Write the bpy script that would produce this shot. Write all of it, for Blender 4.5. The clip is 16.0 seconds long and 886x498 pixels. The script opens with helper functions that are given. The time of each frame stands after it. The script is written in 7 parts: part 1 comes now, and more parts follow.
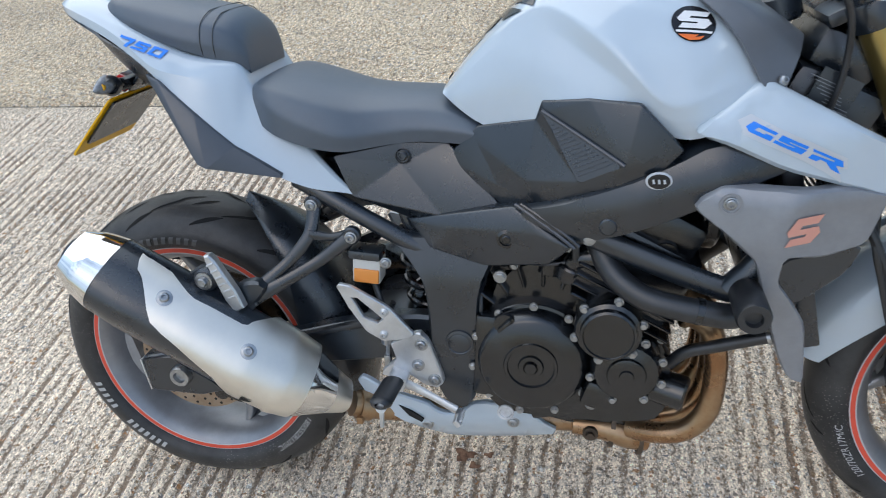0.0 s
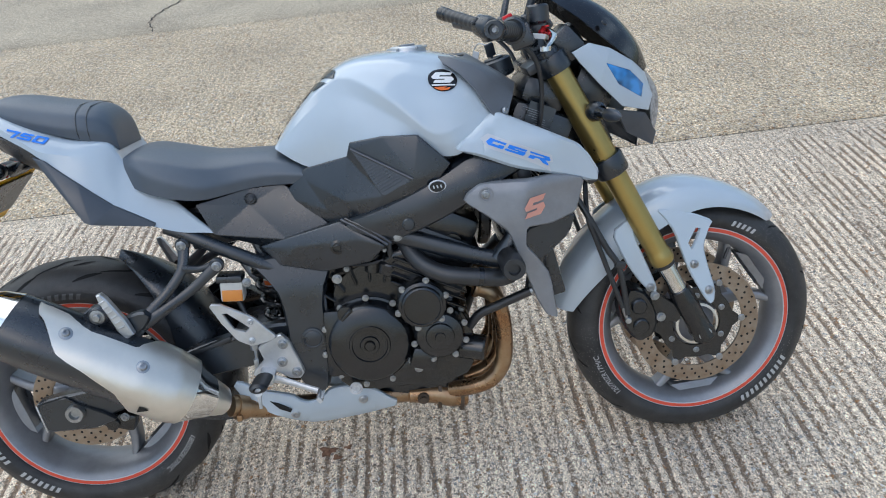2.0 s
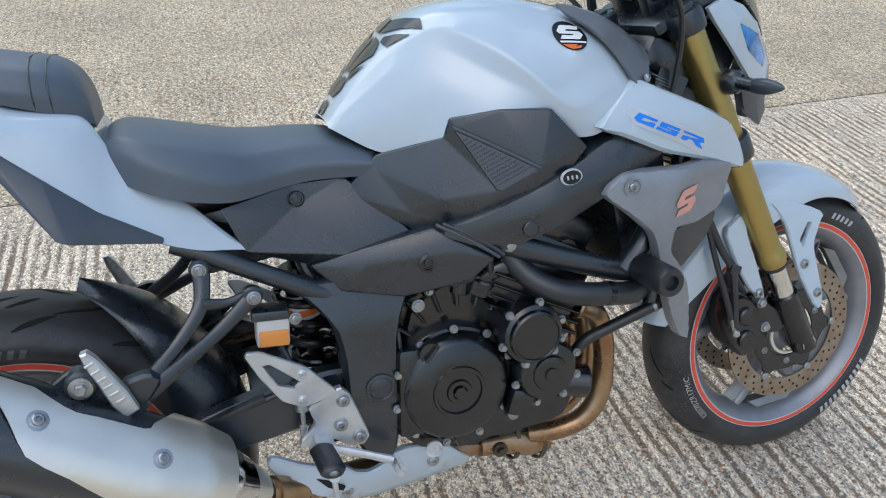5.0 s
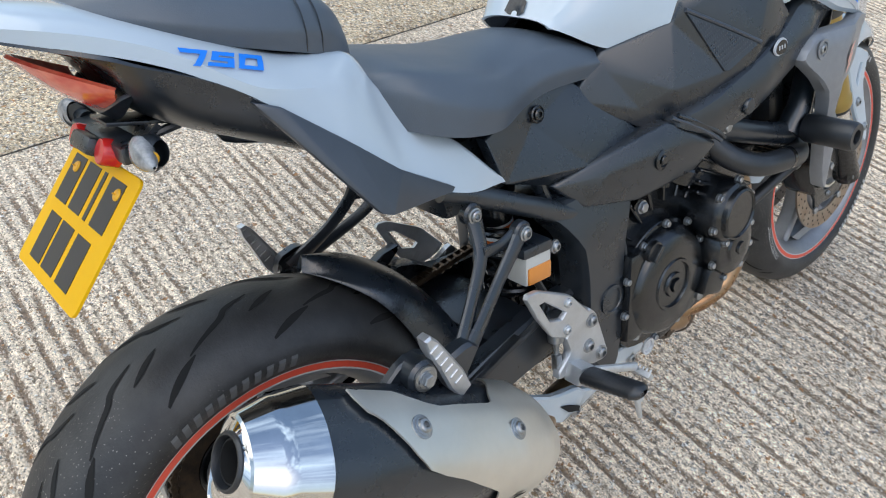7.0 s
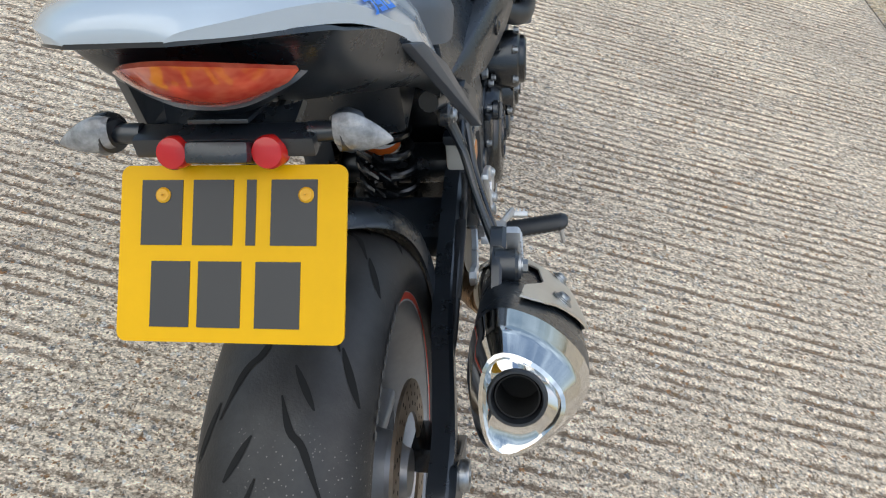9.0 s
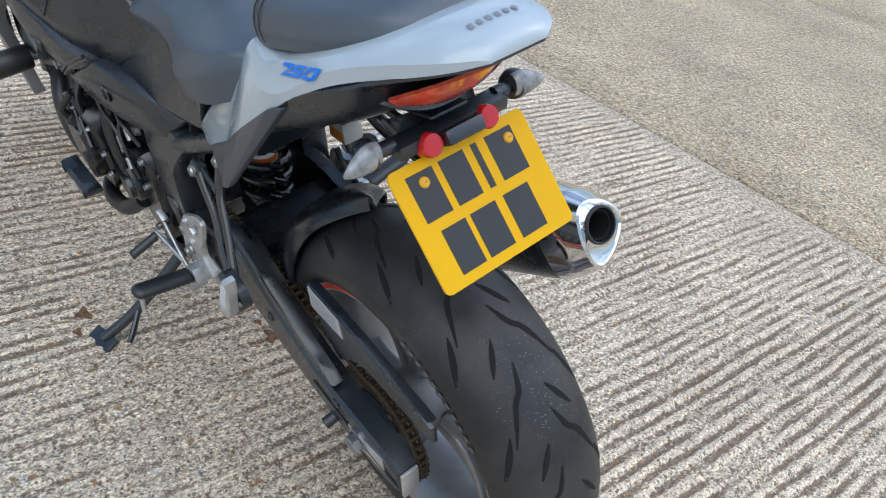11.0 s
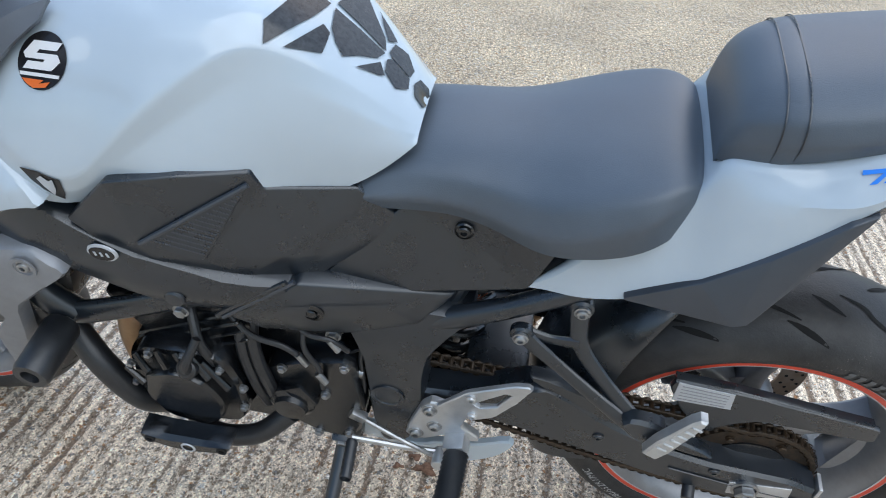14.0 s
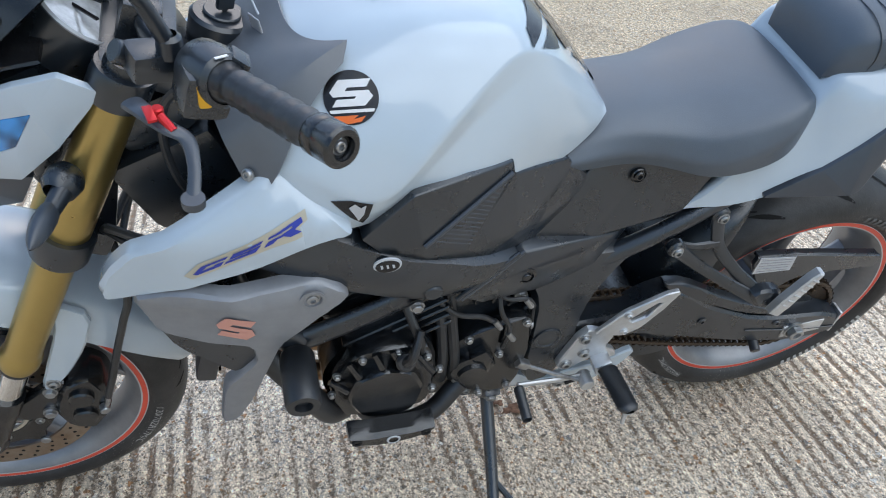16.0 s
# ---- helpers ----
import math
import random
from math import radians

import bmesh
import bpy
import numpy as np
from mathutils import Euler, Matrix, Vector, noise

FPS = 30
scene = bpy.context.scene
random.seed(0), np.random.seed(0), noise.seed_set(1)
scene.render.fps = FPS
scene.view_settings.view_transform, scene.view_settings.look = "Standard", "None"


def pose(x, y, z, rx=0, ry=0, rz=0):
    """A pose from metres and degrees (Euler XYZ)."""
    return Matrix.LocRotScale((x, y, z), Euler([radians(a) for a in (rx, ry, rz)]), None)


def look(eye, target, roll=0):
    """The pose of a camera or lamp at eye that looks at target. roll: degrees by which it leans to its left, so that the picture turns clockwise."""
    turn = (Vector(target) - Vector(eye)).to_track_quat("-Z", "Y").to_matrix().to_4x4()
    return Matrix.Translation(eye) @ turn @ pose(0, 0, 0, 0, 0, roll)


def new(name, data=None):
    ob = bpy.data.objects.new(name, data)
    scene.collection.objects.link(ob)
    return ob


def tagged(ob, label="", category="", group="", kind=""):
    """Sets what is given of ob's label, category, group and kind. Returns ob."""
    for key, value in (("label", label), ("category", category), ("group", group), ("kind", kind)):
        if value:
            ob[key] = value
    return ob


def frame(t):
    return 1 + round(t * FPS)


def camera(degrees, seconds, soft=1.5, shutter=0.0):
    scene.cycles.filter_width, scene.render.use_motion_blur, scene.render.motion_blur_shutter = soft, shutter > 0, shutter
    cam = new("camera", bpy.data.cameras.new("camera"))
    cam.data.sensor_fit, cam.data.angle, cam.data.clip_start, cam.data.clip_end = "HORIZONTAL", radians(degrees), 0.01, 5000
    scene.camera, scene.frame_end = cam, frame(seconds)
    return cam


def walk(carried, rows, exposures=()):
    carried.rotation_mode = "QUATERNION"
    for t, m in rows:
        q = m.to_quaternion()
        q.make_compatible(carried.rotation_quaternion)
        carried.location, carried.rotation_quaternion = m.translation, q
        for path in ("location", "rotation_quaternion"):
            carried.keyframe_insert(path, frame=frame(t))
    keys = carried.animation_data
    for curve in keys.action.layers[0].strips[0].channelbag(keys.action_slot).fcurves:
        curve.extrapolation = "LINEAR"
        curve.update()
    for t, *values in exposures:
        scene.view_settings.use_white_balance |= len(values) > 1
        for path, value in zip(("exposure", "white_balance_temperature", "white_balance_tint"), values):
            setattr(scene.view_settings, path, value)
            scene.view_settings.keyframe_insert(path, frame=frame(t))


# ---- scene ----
cam = camera(59.79, 16.0, soft=1.0, shutter=0.12)
PATH = [
    (0.0, 0.781, -0.927, 1.421, 50.46, 5.93, 10.03),
    (0.5, 0.884, -1.134, 1.476, 54.86, 6.65, 6.73),
    (1.0, 0.880, -1.264, 1.518, 56.61, 5.61, 2.17),
    (1.5, 0.818, -1.346, 1.522, 56.71, 5.05, -2.60),
    (2.0, 0.801, -1.387, 1.524, 56.87, 4.84, -5.52),
    (2.5, 0.768, -1.377, 1.515, 57.23, 4.34, -7.44),
    (3.0, 0.698, -1.355, 1.506, 58.14, 3.69, -8.18),
    (3.2, 0.678, -1.339, 1.499, 58.51, 3.23, -8.07),
    (3.7, 0.604, -1.270, 1.471, 58.82, 1.99, -9.45),
    (4.2, 0.508, -1.144, 1.421, 58.16, 0.27, -12.43),
    (4.8, 0.367, -0.970, 1.358, 56.55, -1.54, -17.59),
    (5.3, 0.227, -0.849, 1.324, 54.74, -2.13, -22.86),
    (5.5, 0.153, -0.829, 1.328, 53.67, -2.43, -26.37),
    (6.0, 0.016, -0.714, 1.298, 51.97, -2.24, -30.74),
    (6.5, -0.109, -0.562, 1.301, 50.58, -2.13, -33.61),
    (7.0, -0.252, -0.460, 1.274, 48.86, -4.13, -40.92),
    (7.5, -0.389, -0.366, 1.285, 46.98, -6.27, -51.49),
    (8.0, -0.442, -0.231, 1.255, 47.11, -8.06, -62.07),
    (8.5, -0.472, -0.063, 1.230, 46.91, -9.20, -71.04),
    (9.0, -0.553, 0.083, 1.204, 47.64, -11.51, -83.98),
    (9.2, -0.593, 0.146, 1.215, 47.68, -12.90, -89.44),
    (9.7, -0.662, 0.318, 1.205, 49.55, -14.45, -102.43),
    (10.2, -0.685, 0.513, 1.195, 52.32, -14.17, -114.65),
    (10.8, -0.630, 0.729, 1.180, 55.21, -12.16, -127.28),
    (11.3, -0.498, 0.854, 1.162, 56.33, -10.11, -135.23),
    (11.5, -0.454, 0.898, 1.160, 56.80, -9.44, -138.63),
    (12.0, -0.251, 0.976, 1.133, 56.63, -7.52, -144.35),
    (12.5, -0.096, 1.033, 1.143, 56.80, -6.57, -149.91),
    (13.0, 0.072, 1.149, 1.158, 58.09, -6.29, -158.49),
    (13.5, 0.216, 1.155, 1.154, 59.11, -5.53, -166.37),
    (14.0, 0.391, 1.101, 1.152, 58.27, -4.36, -170.79),
    (14.5, 0.543, 1.141, 1.163, 58.08, -4.46, -175.60),
    (15.0, 0.728, 1.255, 1.173, 58.55, -4.26, 177.39),
    (15.5, 0.862, 1.257, 1.174, 58.87, -3.52, 170.98),
    (16.0, 1.021, 1.208, 1.182, 58.13, -2.17, 164.92),
]
walk(cam, [(t, pose(x, y, z, rx, ry, rz)) for t, x, y, z, rx, ry, rz in PATH],
     exposures=((0.0, 0.36, 6410, 7), (2.0, 0.23, 6340, 7), (5.5, 0.36, 6350, 7), (7.0, 0.42, 6600, 7), (9.0, 0.24, 6800, 7), (11.5, 0.34, 6250, 7), (12.5, 0.52, 6200, 7), (14.5, 0.46, 6250, 7), (16.0, 0.48, 6250, 7)))

# ---- world and light: bright high overcast with gaps of blue ----
world = bpy.data.worlds.new("sky")
scene.world = world
world.use_nodes = True
wn, wl = world.node_tree.nodes, world.node_tree.links
wn.clear()
w_out = wn.new("ShaderNodeOutputWorld")
w_bg = wn.new("ShaderNodeBackground")
w_sky = wn.new("ShaderNodeTexSky")
w_sky.sky_type = "NISHITA"
w_sky.sun_disc = False
w_sky.sun_elevation = radians(48)
w_sky.sun_rotation = radians(200)
w_sky.air_density, w_sky.dust_density, w_sky.ozone_density = 1.0, 1.2, 1.0
w_co = wn.new("ShaderNodeTexCoord")
w_map = wn.new("ShaderNodeMapping")
w_map.inputs["Scale"].default_value = (1.0, 1.0, 2.2)
w_noise = wn.new("ShaderNodeTexNoise")
w_noise.inputs["Scale"].default_value = 2.3
w_noise.inputs["Detail"].default_value = 7.0
w_noise.inputs["Roughness"].default_value = 0.62
w_ramp = wn.new("ShaderNodeValToRGB")
w_ramp.color_ramp.elements[0].position, w_ramp.color_ramp.elements[1].position = 0.46, 0.76
w_mix = wn.new("ShaderNodeMix")
w_mix.data_type = "RGBA"
w_mix.inputs[7].default_value = (7.2, 9.0, 11.4, 1)
wl.new(w_co.outputs["Generated"], w_map.inputs["Vector"])
wl.new(w_map.outputs["Vector"], w_noise.inputs["Vector"])
wl.new(w_noise.outputs["Fac"], w_ramp.inputs["Fac"])
wl.new(w_ramp.outputs["Color"], w_mix.inputs[0])
wl.new(w_sky.outputs["Color"], w_mix.inputs[6])
# an overcast sky is brightest overhead and dims towards the horizon
w_sep, w_grad, w_dim = wn.new("ShaderNodeSeparateXYZ"), wn.new("ShaderNodeMapRange"), wn.new("ShaderNodeMix")
w_grad.inputs["From Min"].default_value, w_grad.inputs["From Max"].default_value = 0.0, 1.0
w_grad.inputs["To Min"].default_value, w_grad.inputs["To Max"].default_value = 0.42, 1.30
w_dim.data_type, w_dim.blend_type = "RGBA", "MULTIPLY"
w_dim.inputs[0].default_value = 1.0
wl.new(w_co.outputs["Generated"], w_sep.inputs["Vector"])
wl.new(w_sep.outputs["Z"], w_grad.inputs["Value"])
wl.new(w_mix.outputs[2], w_dim.inputs[6])
wl.new(w_grad.outputs["Result"], w_dim.inputs[7])
wl.new(w_dim.outputs[2], w_bg.inputs["Color"])
w_bg.inputs["Strength"].default_value = 0.15
wl.new(w_bg.outputs["Background"], w_out.inputs["Surface"])

sun_data = bpy.data.lights.new("sun", "SUN")
sun_data.energy = 1.25
sun_data.angle = radians(70)
sun_data.color = (1.0, 0.955, 0.88)
sun_ob = new("sun", sun_data)
sun_ob.matrix_world = look((-2.0, 3.2, 5.0), (0.6, 0.1, 0.4))


# ---- materials ----
def material(name, base, rough=0.5, metal=0.0, coat=0.0, vary=0.0, vary_scale=8.0, bump=0.0, bump_scale=400.0, alpha=1.0,
             transmission=0.0, emit=None, tint=None, rough_vary=0.0, spec=0.5, vary_detail=5.0):
    m = bpy.data.materials.new(name)
    m.use_nodes = True
    n, k = m.node_tree.nodes, m.node_tree.links
    b = n["Principled BSDF"]
    b.inputs["Base Color"].default_value = (*base, 1)
    b.inputs["Roughness"].default_value = rough
    b.inputs["Metallic"].default_value = metal
    b.inputs["Coat Weight"].default_value = coat
    b.inputs["Coat Roughness"].default_value = 0.06
    b.inputs["Alpha"].default_value = alpha
    b.inputs["Transmission Weight"].default_value = transmission
    b.inputs["Specular IOR Level"].default_value = spec
    if emit:
        b.inputs["Emission Color"].default_value = (*emit[:3], 1)
        b.inputs["Emission Strength"].default_value = emit[3]
    co = n.new("ShaderNodeTexCoord")
    if vary or rough_vary:
        t = n.new("ShaderNodeTexNoise")
        t.inputs["Scale"].default_value, t.inputs["Detail"].default_value = vary_scale, vary_detail
        t.inputs["Roughness"].default_value = 0.65
        k.new(co.outputs["Object"], t.inputs["Vector"])
        r = n.new("ShaderNodeValToRGB")
        r.color_ramp.elements[0].position, r.color_ramp.elements[1].position = 0.35, 0.68
        other = tint or tuple(min(1.0, c * (1 + vary) + 0.01 * vary) for c in base)
        r.color_ramp.elements[0].color = (*(c * (1 - (0 if tint else vary)) for c in base), 1)
        r.color_ramp.elements[1].color = (*other, 1)
        k.new(t.outputs["Fac"], r.inputs["Fac"])
        if vary:
            k.new(r.outputs["Color"], b.inputs["Base Color"])
        if rough_vary:
            mr = n.new("ShaderNodeMapRange")
            mr.inputs["From Min"].default_value, mr.inputs["From Max"].default_value = 0.3, 0.7
            mr.inputs["To Min"].default_value, mr.inputs["To Max"].default_value = max(0.02, rough - rough_vary), rough + rough_vary
            k.new(t.outputs["Fac"], mr.inputs["Value"])
            k.new(mr.outputs["Result"], b.inputs["Roughness"])
    if bump:
        t2 = n.new("ShaderNodeTexNoise")
        t2.inputs["Scale"].default_value, t2.inputs["Detail"].default_value = bump_scale, 3.0
        k.new(co.outputs["Object"], t2.inputs["Vector"])
        bp = n.new("ShaderNodeBump")
        bp.inputs["Strength"].default_value, bp.inputs["Distance"].default_value = bump, 0.002
        k.new(t2.outputs["Fac"], bp.inputs["Height"])
        k.new(bp.outputs["Normal"], b.inputs["Normal"])
    return m


WHITE = material("pearl_white_paint", (0.49, 0.565, 0.630), 0.20, 0.0, 1.0, vary=0.03, vary_scale=3.0)
SATIN = material("satin_black_paint", (0.0118, 0.0168, 0.0235), 0.29, 0.0, 0.0, spec=1.0, vary=0.2, vary_scale=14, bump=0.04, bump_scale=900, rough_vary=0.06)
PLASTIC = material("black_moulded_plastic", (0.0118, 0.0168, 0.0235), 0.29, spec=1.0, vary=0.12, vary_scale=20, bump=0.07, bump_scale=1400, rough_vary=0.06)
GREYPL = material("charcoal_plastic", (0.038, 0.047, 0.062), 0.34, spec=0.9, vary=0.08, vary_scale=18, bump=0.06, bump_scale=1200)
COVERGREY = material("satin_grey_cover_plastic", (0.115, 0.125, 0.14), 0.34, spec=0.75, vary=0.06, vary_scale=18, bump=0.05, bump_scale=1200)
VINYL = material("black_seat_vinyl", (0.070, 0.091, 0.118), 0.43, spec=0.85, vary=0.08, vary_scale=12, bump=0.16, bump_scale=750, rough_vary=0.05)
RUBBER = material("tyre_rubber", (0.016, 0.016, 0.017), 0.48, vary=0.55, vary_scale=9, bump=0.25, bump_scale=320, tint=(0.050, 0.049, 0.048))
# pale specks of grit caught on the tyres
_n, _k = RUBBER.node_tree.nodes, RUBBER.node_tree.links
_b = _n["Principled BSDF"]
_src = _b.inputs["Base Color"].links[0].from_socket
_co, _v, _t, _w, _g, _mix = _n.new("ShaderNodeTexCoord"), _n.new("ShaderNodeTexVoronoi"), _n.new("ShaderNodeMath"), _n.new("ShaderNodeTexNoise"), _n.new("ShaderNodeMath"), _n.new("ShaderNodeMix")
_v.inputs["Scale"].default_value, _w.inputs["Scale"].default_value = 210.0, 7.0
_t.operation, _g.operation, _mix.data_type = "LESS_THAN", "MULTIPLY", "RGBA"
_t.inputs[1].default_value = 0.16
_far = _n.new("ShaderNodeMapRange")
_far.inputs["From Min"].default_value, _far.inputs["From Max"].default_value = 0.52, 0.66
_k.new(_co.outputs["Object"], _v.inputs["Vector"])
_k.new(_co.outputs["Object"], _w.inputs["Vector"])
_k.new(_v.outputs["Distance"], _t.inputs[0])
_k.new(_w.outputs["Fac"], _far.inputs["Value"])
_k.new(_t.outputs[0], _g.inputs[0])
_k.new(_far.outputs["Result"], _g.inputs[1])
_k.new(_g.outputs[0], _mix.inputs[0])
_k.new(_src, _mix.inputs[6])
_mix.inputs[7].default_value = (0.30, 0.28, 0.25, 1)
_k.new(_mix.outputs[2], _b.inputs["Base Color"])
# near-black that stands in for the shade inside uncut tread grooves
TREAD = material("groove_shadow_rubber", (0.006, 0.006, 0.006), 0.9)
HOSE = material("black_rubber_hose", (0.0130, 0.0150, 0.0185), 0.40, spec=0.8, vary=0.3, vary_scale=30, bump=0.1)
ENGINE = material("black_engine_paint", (0.0042, 0.0055, 0.0075), 0.19, spec=0.9, vary=0.35, vary_scale=25, bump=0.12, bump_scale=500, rough_vary=0.08)
SILVER = material("matt_silver_plastic", (0.27, 0.28, 0.30), 0.40, 0.35, vary=0.06, vary_scale=40, bump=0.05, bump_scale=1500)
GOLD = material("gold_anodised_fork", (0.47, 0.35, 0.125), 0.32, 0.9, vary=0.03, vary_scale=20, rough_vary=0.05)
ALU = material("cast_aluminium", (0.62, 0.63, 0.64), 0.38, 0.75, vary=0.1, vary_scale=30, bump=0.12, bump_scale=700, rough_vary=0.1)
STEEL = material("zinc_bolt_steel", (0.40, 0.41, 0.42), 0.32, 0.9, vary=0.2, vary_scale=80)
BRUSHED = material("brushed_stainless", (0.80, 0.765, 0.69), 0.40, 0.9, vary=0.08, vary_scale=6, rough_vary=0.08, bump=0.03, bump_scale=600)
CHROME = material("polished_chrome", (0.80, 0.79, 0.77), 0.07, 1.0, vary=0.05, vary_scale=25, rough_vary=0.04)
WHEEL = material("grey_cast_wheel", (0.30, 0.305, 0.32), 0.38, 0.55, vary=0.18, vary_scale=10, bump=0.06, bump_scale=300, rough_vary=0.08)
DISC = material("brake_disc_steel", (0.40, 0.335, 0.27), 0.36, 0.85, vary=0.35, vary_scale=28, tint=(0.30, 0.215, 0.15))
BRONZE = material("heat_tinted_exhaust", (0.30, 0.16, 0.08), 0.30, 0.85, vary=0.5, vary_scale=14, tint=(0.46, 0.33, 0.20), rough_vary=0.1)
DARKPIPE = material("sooty_pipe", (0.10, 0.075, 0.055), 0.5, 0.6, vary=0.4, vary_scale=20)
RED = material("red_rim_tape", (0.72, 0.085, 0.045), 0.42, vary=0.08, vary_scale=40)
TAPEEDGE = material("grey_tape_edge", (0.50, 0.50, 0.50), 0.45)
REDANO = material("red_anodised", (0.62, 0.03, 0.035), 0.3, 0.6)
COPPER = material("copper_emblem", (0.72, 0.36, 0.29), 0.36, 0.3)
BLUE = material("blue_decal", (0.010, 0.22, 0.85), 0.35)
NAVY = material("navy_decal", (0.03, 0.05, 0.36), 0.35)
TAN = material("champagne_decal", (0.50, 0.46, 0.36), 0.4)
GREYINK = material("grey_lettering", (0.27, 0.28, 0.30), 0.4)
TYREINK = material("white_tyre_lettering", (0.46, 0.46, 0.45), 0.7)
FADEDINK = material("faded_tyre_lettering", (0.11, 0.11, 0.11), 0.7)
BLACKINK = material("black_sticker", (0.012, 0.012, 0.014), 0.25)
WHITEINK = material("white_sticker", (0.78, 0.78, 0.78), 0.35)
ORANGEINK = material("orange_sticker", (0.80, 0.16, 0.025), 0.35)
PAD = material("carbon_tank_pad", (0.016, 0.016, 0.018), 0.16, vary=0.6, vary_scale=160, tint=(0.048, 0.049, 0.052))
YELLOW = material("yellow_number_plate", (0.86, 0.47, 0.0), 0.42, vary=0.03, vary_scale=20, spec=0.25)
PLATEINK = material("plate_character_ink", (0.035, 0.035, 0.036), 0.35)
YBUTTON = material("yellow_button", (0.80, 0.42, 0.02), 0.4)
REDLENS = material("red_lens", (0.62, 0.02, 0.02), 0.18, coat=0.5)
TAILLENS = material("orange_red_tail_lens", (0.72, 0.075, 0.045), 0.14, coat=0.9, vary=0.5, vary_scale=45, vary_detail=2.0, tint=(0.90, 0.20, 0.11))
CLEAR = material("clear_lens", (0.30, 0.31, 0.32), 0.12, 0.0, coat=0.6, vary=0.4, vary_scale=60)
SMOKE = material("smoked_screen", (0.012, 0.012, 0.013), 0.06, alpha=0.88, coat=0.6)
LENSBLUE = material("blue_lamp_glass", (0.02, 0.20, 0.52), 0.08, 0.2, coat=1.0, vary=0.6, vary_scale=32, vary_detail=1.0)
GLASS = material("gauge_glass", (0.55, 0.56, 0.57), 0.08, 0.1, coat=1.0, vary=0.3, vary_scale=40)
FLUID = material("amber_brake_fluid", (0.75, 0.27, 0.05), 0.3, coat=0.3)
MILKY = material("translucent_reservoir", (0.55, 0.54, 0.50), 0.35)
LABEL = material("silver_label", (0.55, 0.57, 0.60), 0.35, 0.2)
RUST = material("rusty_chain_steel", (0.045, 0.036, 0.028), 0.42, 0.6, vary=0.6, vary_scale=60, tint=(0.10, 0.065, 0.038))
DIRT = material("mud_stain", (0.20, 0.105, 0.06), 0.9, vary=0.5, vary_scale=90, bump=0.6, bump_scale=150)
# near-black for the shade in holes, slots and the outlet
DARK = material("cavity_shade", (0.008, 0.008, 0.008), 0.8)


